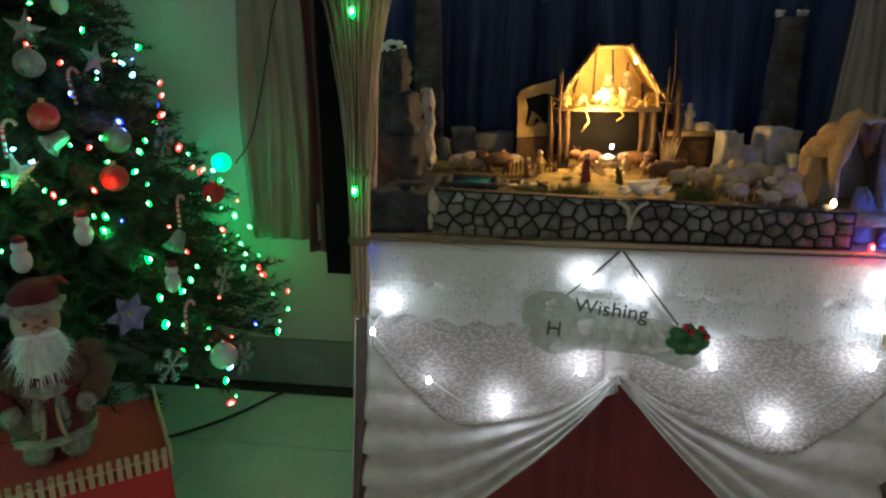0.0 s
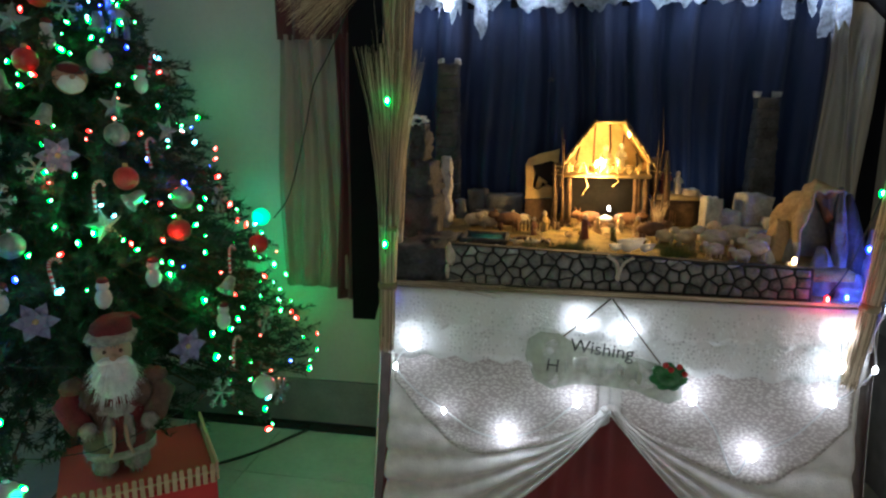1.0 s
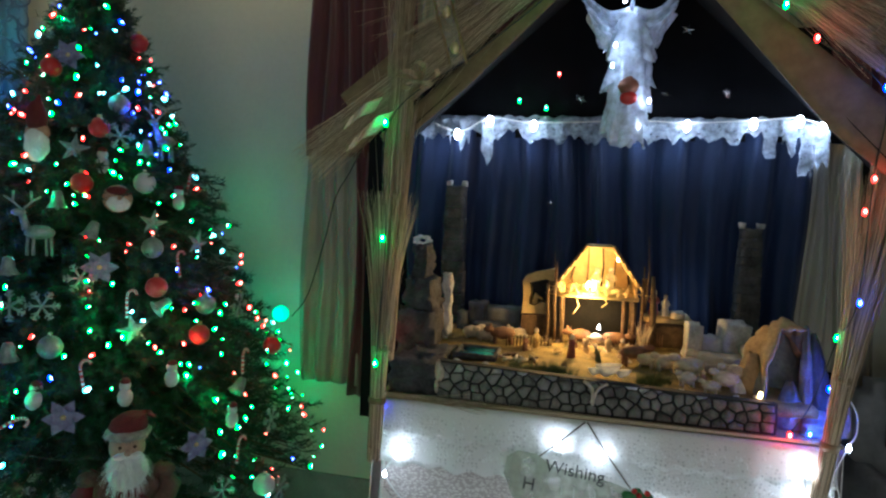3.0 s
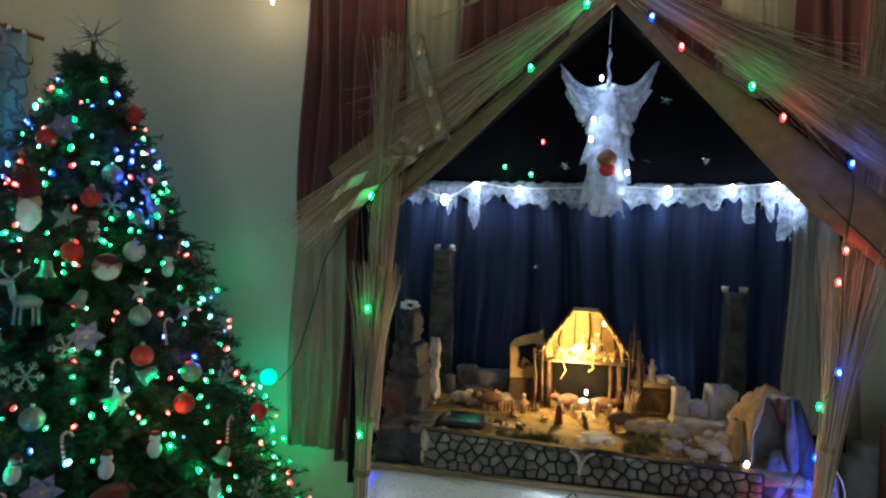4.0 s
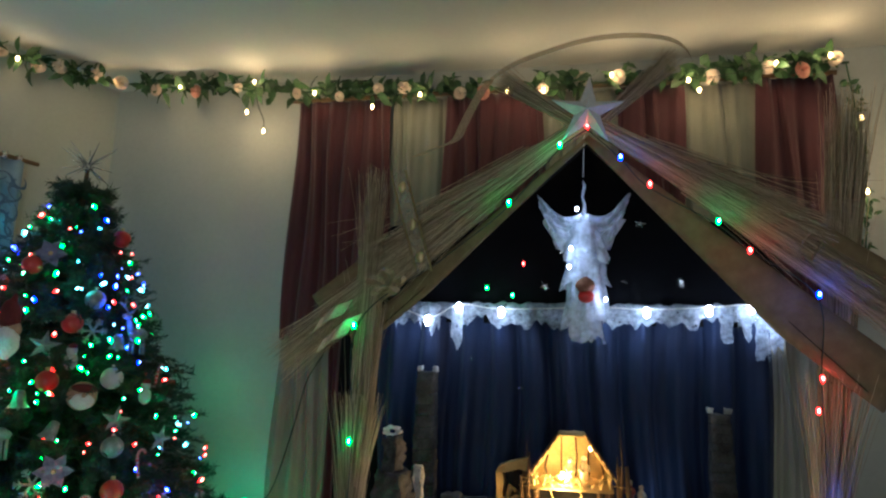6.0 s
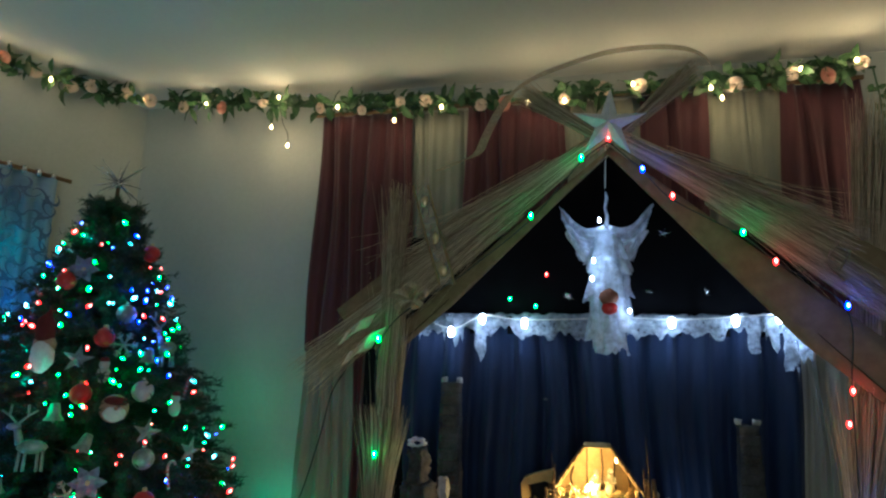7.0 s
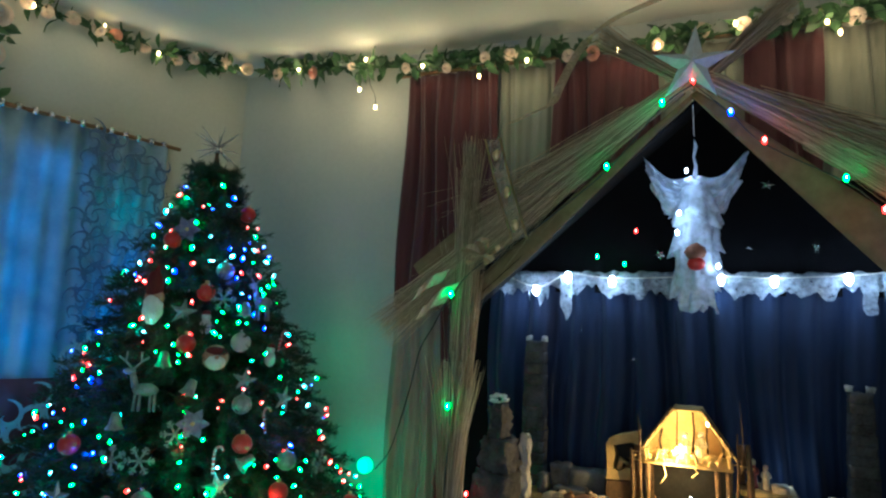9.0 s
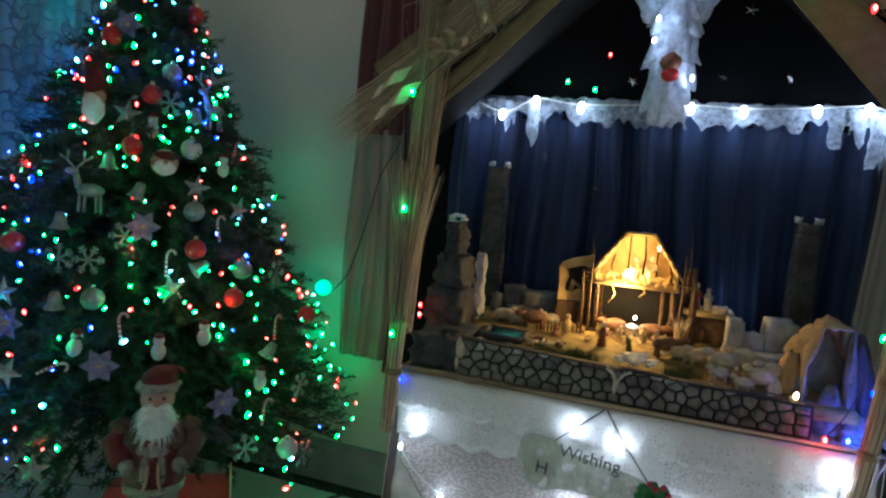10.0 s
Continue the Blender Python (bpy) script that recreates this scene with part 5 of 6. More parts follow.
add_ball(bm, (0.207, 1.812, 1.022), 0.018, (1.2, 0.8, 0.6), 2, rough=0.3)
part("white_cloth", bm, M_COTTON, manger)
fence_small = thing("fence_model", "row of tiny brown pickets before the stable", "fence model")
for k in range(13):
    bm = bmesh.new()
    add_tube(bm, [(-0.075 + 0.011 * k, 1.70 + 0.002 * k, 0.985), (-0.074 + 0.011 * k, 1.70 + 0.002 * k, 1.022 + 0.004 * math.sin(k * 2.1))], 0.0022, 6)
    part("picket", bm, M_BARK, fence_small)
logs = thing("log_pile", "scattered pale split logs beside the pond", "logs")
rnd = random.Random(8)
for k in range(14):
    x, y, a = rnd.uniform(-0.07, 0.03), rnd.uniform(1.50, 1.58), rnd.uniform(0, 3)
    bm = bmesh.new()
    add_tube(bm, [(x - 0.016 * math.cos(a), y - 0.016 * math.sin(a), 0.989), (x + 0.016 * math.cos(a), y + 0.016 * math.sin(a), 0.993)], 0.0045, 7)
    part("log", bm, M_WOOL if k % 2 else M_BARK, logs)
for k, (x, y, r) in enumerate(((0.30, 1.62, 0.012), (0.42, 1.36, 0.008), (0.385, 1.355, 0.006), (-0.13, 1.39, 0.012), (-0.18, 1.42, 0.014), (-0.10, 1.44, 0.009), (0.60, 1.37, 0.009), (0.55, 1.36, 0.007))):
    bm = bmesh.new()
    add_ball(bm, (x, y, 0.980 + r * 0.6), r, (1.2, 1, 0.8), 2, rough=0.3)
    tagged(mesh_object("pebble", bm, M_GREYROCK), "rounded grey pebble on the crib ground", "pebble", "pebbles")


# ---- lamps of the place, with added fills ----
FRINGE = [(-0.47, 1.76), (-0.33, 1.71), (-0.21, 1.76), (-0.05, 1.745), (0.31, 1.755), (0.47, 1.75), (0.68, 1.76), (0.82, 1.77), (0.89, 1.75)]
fringe_lights = thing("light_string", "string of cool white bulbs along the cotton fringe", "string lights")
for x, z in FRINGE:
    bulb(fringe_lights, (x, 1.985, z - 0.01), "white", 0.0135)
    point_lamp("fringe_bulb_light", (x, 1.985, z - 0.075), COOL, 0.070)
TABLE_LIGHTS = [(-0.30, 0.76), (-0.335, 0.70), (0.12, 0.84), (0.23, 0.82), (-0.21, 0.59), (-0.05, 0.53), (0.12, 0.64), (0.385, 0.67), (0.53, 0.54), (0.685, 0.69), (0.69, 0.85), (0.695, 0.775), (0.775, 0.915), (0.765, 0.772)]
table_lights = thing("light_string", "string of bright white bulbs looped over the drape", "string lights")
for k, (x, z) in enumerate(TABLE_LIGHTS):
    bulb(table_lights, (x, FRONT - 0.062, z), "white", 0.010 if k not in (1, 4, 12, 13) else 0.006)
    point_lamp("table_bulb_light", (x, FRONT - 0.105, z), COOL, 0.015 if k < 9 else 0.009 if k < 12 else 0.014)
point_lamp("loft_lamp", (0.175, 1.825, 1.195), (1.0, 0.62, 0.20), 3.8, 0.008)
point_lamp("loft_lamp", (0.262, 1.815, 1.285), (1.0, 0.66, 0.25), 0.25, 0.006)
# no bulb here: lamp added below the loft edge to brighten the yard
point_lamp("yard_fill", (0.16, 1.735, 1.135), (1.0, 0.58, 0.18), 3.0, 0.01)
point_lamp("manger_lamp", (0.215, 1.79, 1.055), (0.85, 0.92, 1.0), 0.05, 0.006)
point_lamp("terrace_lamp", (0.50, 1.97, 1.125), (0.70, 0.85, 1.0), 0.05, 0.006)
point_lamp("green_wall_lamp", (-1.125, 2.125, 0.935), (0.02, 1.0, 0.50), 0.32, 0.02)
# bulbless lamp added between fir and wall to spread the green
point_lamp("green_wall_fill", (-1.30, 2.04, 1.42), (0.03, 1.0, 0.38), 0.20, 0.02)
# unseen lamps without bulbs, put before the curtain for its blue-teal glow
for k in range(10):
    s, z = (0.55 if k % 2 else 0.92) + 0.04 * (k % 3), 2.12 - 0.115 * k
    point_lamp("curtain_glow_fill", tuple(corner_place(s, 0.15, z)), (0.03, 0.80, 0.65) if k in (1, 7) else (0.03, 0.40, 1.0), 0.17, 0.04)
# wires of the table lights
def wire_part(points, material, parent, r=0.0024, n=8):
    bm = bmesh.new()
    add_tube(bm, spline(points, n), r, 5)
    part("wire", bm, material, parent)


LY = FRONT - 0.058
wire_part([(-0.30, LY, 0.76), (-0.335, LY, 0.70), (-0.28, LY - 0.01, 0.64), (-0.21, LY, 0.59), (-0.13, LY - 0.01, 0.545), (-0.05, LY, 0.53), (0.04, LY - 0.01, 0.57), (0.12, LY, 0.64)], M_CLEARWIRE, table_lights)
wire_part([(0.385, LY, 0.67), (0.44, LY - 0.01, 0.60), (0.49, LY - 0.005, 0.49), (0.53, LY, 0.54), (0.61, LY - 0.01, 0.60), (0.685, LY, 0.69), (0.695, LY, 0.775), (0.69, LY, 0.85)], M_CLEARWIRE, table_lights)
wire_part([(0.74, LY - 0.02, 1.06), (0.785, LY, 1.0), (0.79, LY, 0.95), (0.775, LY, 0.915), (0.755, LY, 0.85), (0.765, LY, 0.772), (0.72, LY, 0.71), (0.685, LY, 0.69)], M_CLEARWIRE, table_lights)
wire_part([(0.185, LY + 0.02, 0.90), (0.15, LY, 0.865), (0.12, LY, 0.84), (0.08, LY, 0.79), (0.05, LY, 0.72)], M_CLEARWIRE, table_lights)
wire_part([(0.19, LY + 0.02, 0.90), (0.215, LY, 0.86), (0.23, LY, 0.82), (0.27, LY, 0.78), (0.30, LY, 0.75)], M_CLEARWIRE, table_lights)
fr = [(x, 2.005, z + 0.004) for x, z in FRINGE]
wire_part(fr, M_CLEARWIRE, fringe_lights)

# greeting plaque of clear plastic
plaque = thing("greeting_plaque", "clear plastic greeting plaque hung before the drape", "sign")
bm = bmesh.new()
outline = [(-0.185, 0.0), (-0.178, 0.045), (-0.150, 0.068), (-0.105, 0.070), (-0.060, 0.048), (0.0, 0.044), (0.08, 0.040), (0.125, 0.030), (0.150, 0.010), (0.175, -0.005), (0.178, -0.045), (0.150, -0.062), (0.115, -0.055), (0.07, -0.040), (0.0, -0.040), (-0.07, -0.048), (-0.12, -0.070), (-0.160, -0.055)]
PY = FRONT - 0.085
f = bm.faces.new([bm.verts.new((0.175 + x, PY - 0.02 * abs(math.cos(x * 6)), 0.745 - 0.09 * x + z)) for x, z in outline])
bmesh.ops.solidify(bm, geom=[f], thickness=0.006)
M_PLAQUE = gauze("milky_plastic", (0.56, 0.60, 0.50), 0.52, 25, 0.12)
plate = part("plate", bm, M_PLAQUE, plaque, smooth=False)


def lettering(text, at, size, material, parent, tilt=0.0):
    data = bpy.data.curves.new("lettering", "FONT")
    data.body, data.size, data.extrude, data.align_x = text, size, 0.0012, "CENTER"
    tmp = bpy.data.objects.new("lettering", data)
    scene.collection.objects.link(tmp)
    dep = bpy.context.evaluated_depsgraph_get()
    made = bpy.data.meshes.new_from_object(tmp.evaluated_get(dep))
    bpy.data.objects.remove(tmp)
    made.materials.clear()
    made.materials.append(material)
    ob = new("lettering", made)
    ob.parent = parent
    ob.matrix_basis = Matrix.Translation(at) @ Matrix.Rotation(radians(tilt), 4, "Y") @ Matrix.Rotation(radians(90), 4, "X")
    return ob


M_PALEINK = surface("pale_ink", (0.30, 0.32, 0.27), (0.52, 0.55, 0.48), 0.3, 30, 0.1)
lettering("Wishing", (0.165, PY - 0.026, 0.782), 0.044, M_INK, plate, 5)
lettering("H", (0.055, PY - 0.026, 0.735), 0.045, M_INK, plate, 5)
for k, x in enumerate((0.085, 0.135, 0.165, 0.215, 0.245)):
    bm = bmesh.new()
    add_box(bm, (x, PY - 0.027, 0.735 - 0.09 * (x - 0.1)), (x + 0.004, PY - 0.025, 0.760 - 0.09 * (x - 0.1)), 0)
    part("letter_bar", bm, M_PALEINK, plate)
M_HOLLY = surface("holly_green", (0.01, 0.08, 0.02), (0.04, 0.22, 0.06), 0.4, 30, 0.2)
for k in range(7):
    a = k * 0.9 - 2.9
    bm = bmesh.new()
    add_sheet(bm, lambda u, v: Vector((0.315 + 0.042 * u * math.cos(a) - 0.016 * (v - 0.5) * math.sin(a) * math.sin(math.pi * (0.1 + 0.8 * u)) * 2, PY - 0.034 - 0.008 * math.sin(3 * u), 0.745 + 0.034 * u * math.sin(a) + 0.016 * (v - 0.5) * math.cos(a) * math.sin(math.pi * (0.1 + 0.8 * u)) * 2)), 8, 4, thick=0.001)
    part("holly_leaf", bm, M_HOLLY, plaque)
for dx, dz in ((0.0, 0.02), (0.018, 0.028), (-0.012, 0.03), (0.03, 0.012)):
    bm = bmesh.new()
    add_ball(bm, (0.318 + dx, PY - 0.045, 0.745 + dz), 0.007, sub=2)
    part("berry", bm, M_BRIGHTRED, plaque)
bm = bmesh.new()
add_tube(bm, [(0.19, PY + 0.04, 0.90), (0.24, PY, 0.84), (0.30, PY - 0.01, 0.765)], 0.0018, 6)
add_tube(bm, [(0.185, PY + 0.04, 0.90), (0.13, PY, 0.86), (0.06, PY - 0.01, 0.80)], 0.0018, 6)
part("cord", bm, M_BARK, plaque)

# ---- flower garland ----
garland = thing("flower_garland", "green leaf garland with cream roses along the wall top", "garland")
G_LINE = [(1.25, 2.12, 2.72), (0.9, 2.12, 2.71), (0.5, 2.12, 2.695), (0.1, 2.12, 2.69), (-0.4, 2.12, 2.70), (-0.84, 2.12, 2.715), (-1.37, 2.12, 2.765), (-1.78, 2.06, 2.78), (-2.02, 1.86, 2.775), (-2.16, 1.58, 2.765), (-2.22, 1.36, 2.77), (-2.26, 1.12, 2.78), (-2.28, 0.98, 2.76)]
G_DOWN = [(-2.27, 1.10, 2.76), (-2.27, 1.10, 2.6), (-2.275, 1.09, 2.42), (-2.28, 1.09, 2.25), (-2.29, 1.08, 2.1)]
G_RIGHT = [(1.24, 2.12, 2.72), (1.26, 2.13, 2.55), (1.25, 2.13, 2.35), (1.27, 2.13, 2.15), (1.25, 2.13, 1.95), (1.27, 2.12, 1.75)]
rnd = random.Random(21)
bm = bmesh.new()
add_tube(bm, spline(G_LINE, 10), 0.005, 6)
add_tube(bm, spline(G_DOWN, 6), 0.004, 6)
add_tube(bm, spline(G_RIGHT, 6), 0.003, 6)
part("vine", bm, M_LEAF, garland)
bm = bmesh.new()


def add_leaf(bm, at, way, normal, length, width):
    way, normal = Vector(way).normalized(), Vector(normal).normalized()
    side = way.cross(normal).normalized()
    cols = []
    for t, w, lift in ((0, 0.08, 0), (0.3, 0.9, 0.10), (0.6, 0.8, 0.10), (1.0, 0.03, -0.05)):
        c = at + way * length * t + normal * length * lift
        cols.append((bm.verts.new(c + side * width * w / 2 + normal * width * 0.12), bm.verts.new(c), bm.verts.new(c - side * width * w / 2 + normal * width * 0.12)))
    for a, b in zip(cols, cols[1:]):
        bm.faces.new((a[0], b[0], b[1], a[1]))
        bm.faces.new((a[1], b[1], b[2], a[2]))


def leafy(points, each, spread, size):
    line = spline(points, 24)
    for a, b in zip(line, line[1:]):
        for _ in range(each if (b - a).length > 0.012 else 1):
            p = a.lerp(b, rnd.random())
            if noise.noise(p * 7) < -0.22:
                continue
            way = Vector((rnd.gauss(0, 1), rnd.gauss(0, 0.7), rnd.gauss(0.15, 1)))
            add_leaf(bm, p + Vector((rnd.gauss(0, spread), rnd.gauss(-0.01, spread), rnd.gauss(0, spread))), way, Vector((rnd.gauss(0, 0.6), -1, rnd.gauss(0.3, 0.6))), size * rnd.uniform(0.6, 1.3), size * rnd.uniform(0.4, 0.65))


leafy(G_LINE, 4, 0.014, 0.064)
leafy(G_DOWN, 3, 0.035, 0.075)
leafy(G_RIGHT, 1, 0.008, 0.035)
leaf_part = part("leaves", bm, M_LEAF, garland)
leaf_part["kind"] = "stuff"
rose = bmesh.new()
for ring, (count, r, up) in enumerate(((3, 0.010, 0.9), (5, 0.020, 0.55), (6, 0.029, 0.15))):
    for k in range(count):
        a0 = 2 * math.pi * k / count + ring * 0.5

        def petal(u, v):
            a = a0 + (u - 0.5) * 2.4 * math.pi / count * (0.5 + 0.5 * math.sin(math.pi * (0.2 + 0.6 * v)))
            q = r * (0.25 + 0.75 * v) + 0.004 * v * v
            return Vector((q * math.cos(a), -0.006 - 0.024 * up * v ** 0.8 + 0.005 * (1 - up) * v, q * math.sin(a)))
        add_sheet(rose, petal, 5, 4)
ROSES = [shared("rose", rose.copy(), [M_ROSE], True), shared("rose", rose, [M_PINK], True)]
line = spline(G_LINE, 30)
down_line = spline(G_DOWN, 12)
for k in range(30):
    p = line[min(len(line) - 1, int((k + 0.5 + rnd.uniform(-0.3, 0.3)) * len(line) / 30))]
    ob = new("rose", ROSES[1 if k % 7 == 1 else 0])
    ob.parent = garland
    yaw = 0 if p.x > -1.8 else 50
    ob.matrix_basis = Matrix.Translation(p + Vector((rnd.uniform(-0.01, 0.01), -0.025, rnd.uniform(-0.03, 0.012)))) @ pose(0, 0, 0, rnd.uniform(-5, 35), 0, yaw + rnd.uniform(-25, 25)) @ Matrix.Scale(rnd.uniform(0.65, 1.0), 4)
for k in range(4):
    p = down_line[8 + k * 11]
    ob = new("rose", ROSES[0])
    ob.parent = garland
    ob.matrix_basis = Matrix.Translation(p + Vector((0.04, -0.02, 0))) @ pose(0, 0, 0, 10, 0, 60) @ Matrix.Scale(1.5, 4)
warm_string = thing("light_string", "string of warm white bulbs wound through the garland", "string lights")
G_BULBS = [(-1.57, 2.08, 2.77), (-1.2, 2.09, 2.775), (-1.23, 2.10, 2.635), (-1.14, 2.10, 2.54), (-0.63, 2.08, 2.62), (-0.90, 2.08, 2.70), (-0.42, 2.08, 2.665), (-0.05, 2.08, 2.66), (0.10, 2.07, 2.65), (0.37, 2.07, 2.70), (0.66, 2.07, 2.66), (0.70, 2.08, 2.62), (0.98, 2.07, 2.71), (1.17, 2.07, 2.73), (-1.85, 1.98, 2.765), (-2.08, 1.70, 2.75), (-2.17, 1.48, 2.79), (-2.22, 1.20, 2.75), (-2.23, 1.13, 2.75), (-2.25, 1.06, 2.28), (-2.28, 1.10, 1.55), (-2.28, 1.08, 1.42), (1.26, 2.08, 2.48), (1.26, 2.09, 2.2)]
for k, p in enumerate(G_BULBS):
    bulb(warm_string, p, "warm", 0.0075)
    point_lamp("garland_bulb_light", (p[0] + (0.06 if p[0] < -2 else 0), p[1] - (0.05 if p[0] > -2 else 0.0), min(p[2], 2.74) + (0.0 if k % 2 else -0.03)), WARM, (0.30 if k < 14 else 0.12) if k < 19 else (0.08 if k < 22 else 0.45), 0.02)
bm = bmesh.new()
add_tube(bm, spline([(-1.2, 2.10, 2.76), (-1.18, 2.11, 2.66), (-1.15, 2.11, 2.60), (-1.14, 2.10, 2.545)]), 0.002, 5)
add_tube(bm, spline([p for p in G_BULBS[:1]] + [(-1.2, 2.09, 2.77), (-0.9, 2.09, 2.70), (-0.42, 2.09, 2.67), (0.10, 2.08, 2.66), (0.66, 2.08, 2.665), (1.17, 2.08, 2.73)]), 0.0015, 5)
part("wire", bm, M_WIRE, warm_string)

# ---- christmas tree ----
TREE, TIP, SLOPE = Vector((-1.5, 1.52, 0)), 2.17, 0.476
tree = thing("christmas_tree", "tall dark green artificial fir decorated with ornaments", "christmas tree")
bm = bmesh.new()
add_tube(bm, [TREE + Vector((0, 0, 0.02)), TREE + Vector((0, 0, 1.0)), TREE + Vector((0, 0, 2.20))], [0.035, 0.028, 0.006], 10)
part("trunk", bm, M_BARK, tree)
for k in range(3):
    a = k * 2.1 + 0.4
    bm = bmesh.new()
    add_tube(bm, [TREE + Vector((0, 0, 0.16)), TREE + Vector((0.24 * math.cos(a), 0.24 * math.sin(a), 0.012))], 0.012, 8)
    part("stand_leg", bm, M_WIRE, tree)
rnd = random.Random(3)
limbs = bmesh.new()
nv, nf = [], []
z = 0.43
while z < 2.12:
    r = SLOPE * (TIP - z) + 0.06 * min(1.0, (TIP - z) / 0.6)
    r = min(r, 0.79)
    count = int(12 + 34 * r)
    for k in range(count):
        a = 2 * math.pi * (k + rnd.random() * 0.8) / count
        reach = r * rnd.uniform(0.76, 0.97)
        out = Vector((math.cos(a), math.sin(a), 0))
        side = Vector((-out.y, out.x, 0))
        base = TREE + Vector((0, 0, z + 0.20 * r + rnd.uniform(-0.03, 0.03)))
        tip = TREE + out * reach + Vector((0, 0, z + rnd.uniform(-0.04, 0.05)))
        if tip.y > WALL_Y - 0.03 or tip.x < -2.02 - 0.3 * (WALL_Y - tip.y) + 0.05:
            tip = TREE + out * reach * 0.72 + Vector((0, 0, z))
        if z < 0.86 and (Vector((tip.x, tip.y)) - Vector((-0.96, 1.06))).length < 0.27:
            tip = TREE + out * reach * 0.70 + Vector((0, 0, z))
        bend = Vector((0, 0, 0.05 * r))
        path = [base, base.lerp(tip, 0.5) + bend, tip]
        add_tube(limbs, path, [0.006, 0.004, 0.0015], 4, caps=False)
        twigs = int(10 + 20 * r)
        for j in range(twigs):
            t = 0.22 + 0.78 * (j + rnd.random()) / twigs
            p = base.lerp(tip, t) + bend * 4 * t * (1 - t)
            way = (out * rnd.uniform(0.5, 1.0) + side * rnd.choice((-1, 1)) * rnd.uniform(0.3, 1.0) * (1.05 - 0.6 * t) + Vector((0, 0, rnd.uniform(-0.35, 0.35)))).normalized()
            length = rnd.uniform(0.05, 0.10) * (1.0 - 0.25 * t)
            s1 = way.orthogonal().normalized()
            s2 = way.cross(s1)
            for q in range(25):
                o = p + way * length * (q / 24)
                b = rnd.uniform(0, 6.2832)
                d = (way * 0.55 + math.cos(b) * s1 + math.sin(b) * s2).normalized() * rnd.uniform(0.020, 0.032)
                w = d.cross(way).normalized() * 0.0026
                i = len(nv)
                nv += [o - w, o + w, o + d]
                nf.append((i, i + 1, i + 2))
    z += 0.078
part("branchwork", limbs, M_BARK, tree)["kind"] = "stuff"
needles = flat_mesh("needles", nv, nf, M_NEEDLE, tree)
needles["kind"] = "stuff"


def on_tree(angle, z, out=0.02):
    r = min(SLOPE * (2.2 - z), 0.78) + out
    return TREE + Vector((r * math.cos(radians(angle)), r * math.sin(radians(angle)), z))


tree_lights = thing("light_string", "many green, blue and red bulbs wound round the fir", "string lights")
TREE_TINTS = {"green": ((0.02, 1.0, 0.26), 0.10), "blue": ((0.04, 0.10, 1.0), 0.17), "red": ((1.0, 0.06, 0.04), 0.11), "cyan": ((0.10, 0.95, 0.8), 0.06)}
rnd = random.Random(17)
taken = []
while len(taken) < 320:
    h = rnd.random()
    z = 0.46 + 1.70 * (1 - math.sqrt(1 - 0.99 * h))
    a = rnd.uniform(-150, 65)
    p = on_tree(a, z, rnd.uniform(-0.015, 0.04))
    if any((p - q).length < 0.028 for q in taken) or ((a > -8 or a < -105) and rnd.random() < 0.6) or (z < 0.90 and (Vector((p.x, p.y)) - Vector((-0.96, 1.06))).length < 0.23):
        continue
    taken.append(p)
    lit = len(taken) % (6 if z > 1.0 else 4) == 0
    x = rnd.random() + 0.12 * noise.noise(p * 6)
    shade = 0.20 if a < -80 else 0.0
    c = "blue" if x < 0.14 + 0.7 * shade else "red" if x < 0.36 + 0.5 * shade else "cyan" if x > 0.90 or (z > 1.7 and x > 0.75) else "green"
    bulb(tree_lights, p, c, rnd.choice((0.003, 0.004, 0.005, 0.006, 0.0075)), turn=40 + rnd.uniform(-70, 70))
    if lit:
        tint, watts = TREE_TINTS[c]
        point_lamp("tree_bulb_light", p + (p - TREE - Vector((0, 0, p.z))).normalized() * 0.030, tint, watts, 0.006)
for k in range(30):
    a, z = rnd.uniform(-150, 60), 2.16 - 0.55 * math.sqrt(rnd.random())
    c = rnd.choice(("green", "green", "blue", "cyan", "green", "red", "blue"))
    bulb(tree_lights, on_tree(a, z, rnd.uniform(0.005, 0.04)), c, rnd.choice((0.0045, 0.006, 0.0075)), turn=40 + rnd.uniform(-70, 70))
for turn in range(9):
    z0 = 0.5 + 0.18 * turn
    bm = bmesh.new()
    add_tube(bm, [on_tree(-150 + 8 * k, z0 + 0.006 * k + 0.02 * math.sin(k * 1.3), -0.01 + 0.015 * math.sin(k * 2.2)) for k in range(28)], 0.0015, 4)
    part("wire", bm, M_WIRE, tree_lights)
bm = bmesh.new()
for k in range(22):
    a = k * 2.4
    add_tube(bm, [TREE + Vector((0, 0, 2.20)), TREE + Vector((0.09 * math.cos(a) * (0.6 + 0.4 * (k % 3) / 2), 0.09 * math.sin(a), 2.21 + 0.07 * math.sin(k * 1.7)))], [0.004, 0.0012], 5)
add_ball(bm, TREE + Vector((0, 0, 2.19)), 0.016, sub=2)
tagged(mesh_object("tree_topper", bm, M_SILVER), "spiky silver starburst on the tree top", "tree topper")

# ornaments: built facing -y, hung on the tree
def place(data, name, label, category, angle, z, roll=0.0, scale=1.0, out=0.035):
    ob = tagged(new(name, data), label, category, "tree ornaments")
    ob.matrix_basis = Matrix.Translation(on_tree(angle, z, out)) @ pose(0, 0, 0, 0, roll, angle + 90) @ Matrix.Scale(scale * 0.84, 4)
    return ob


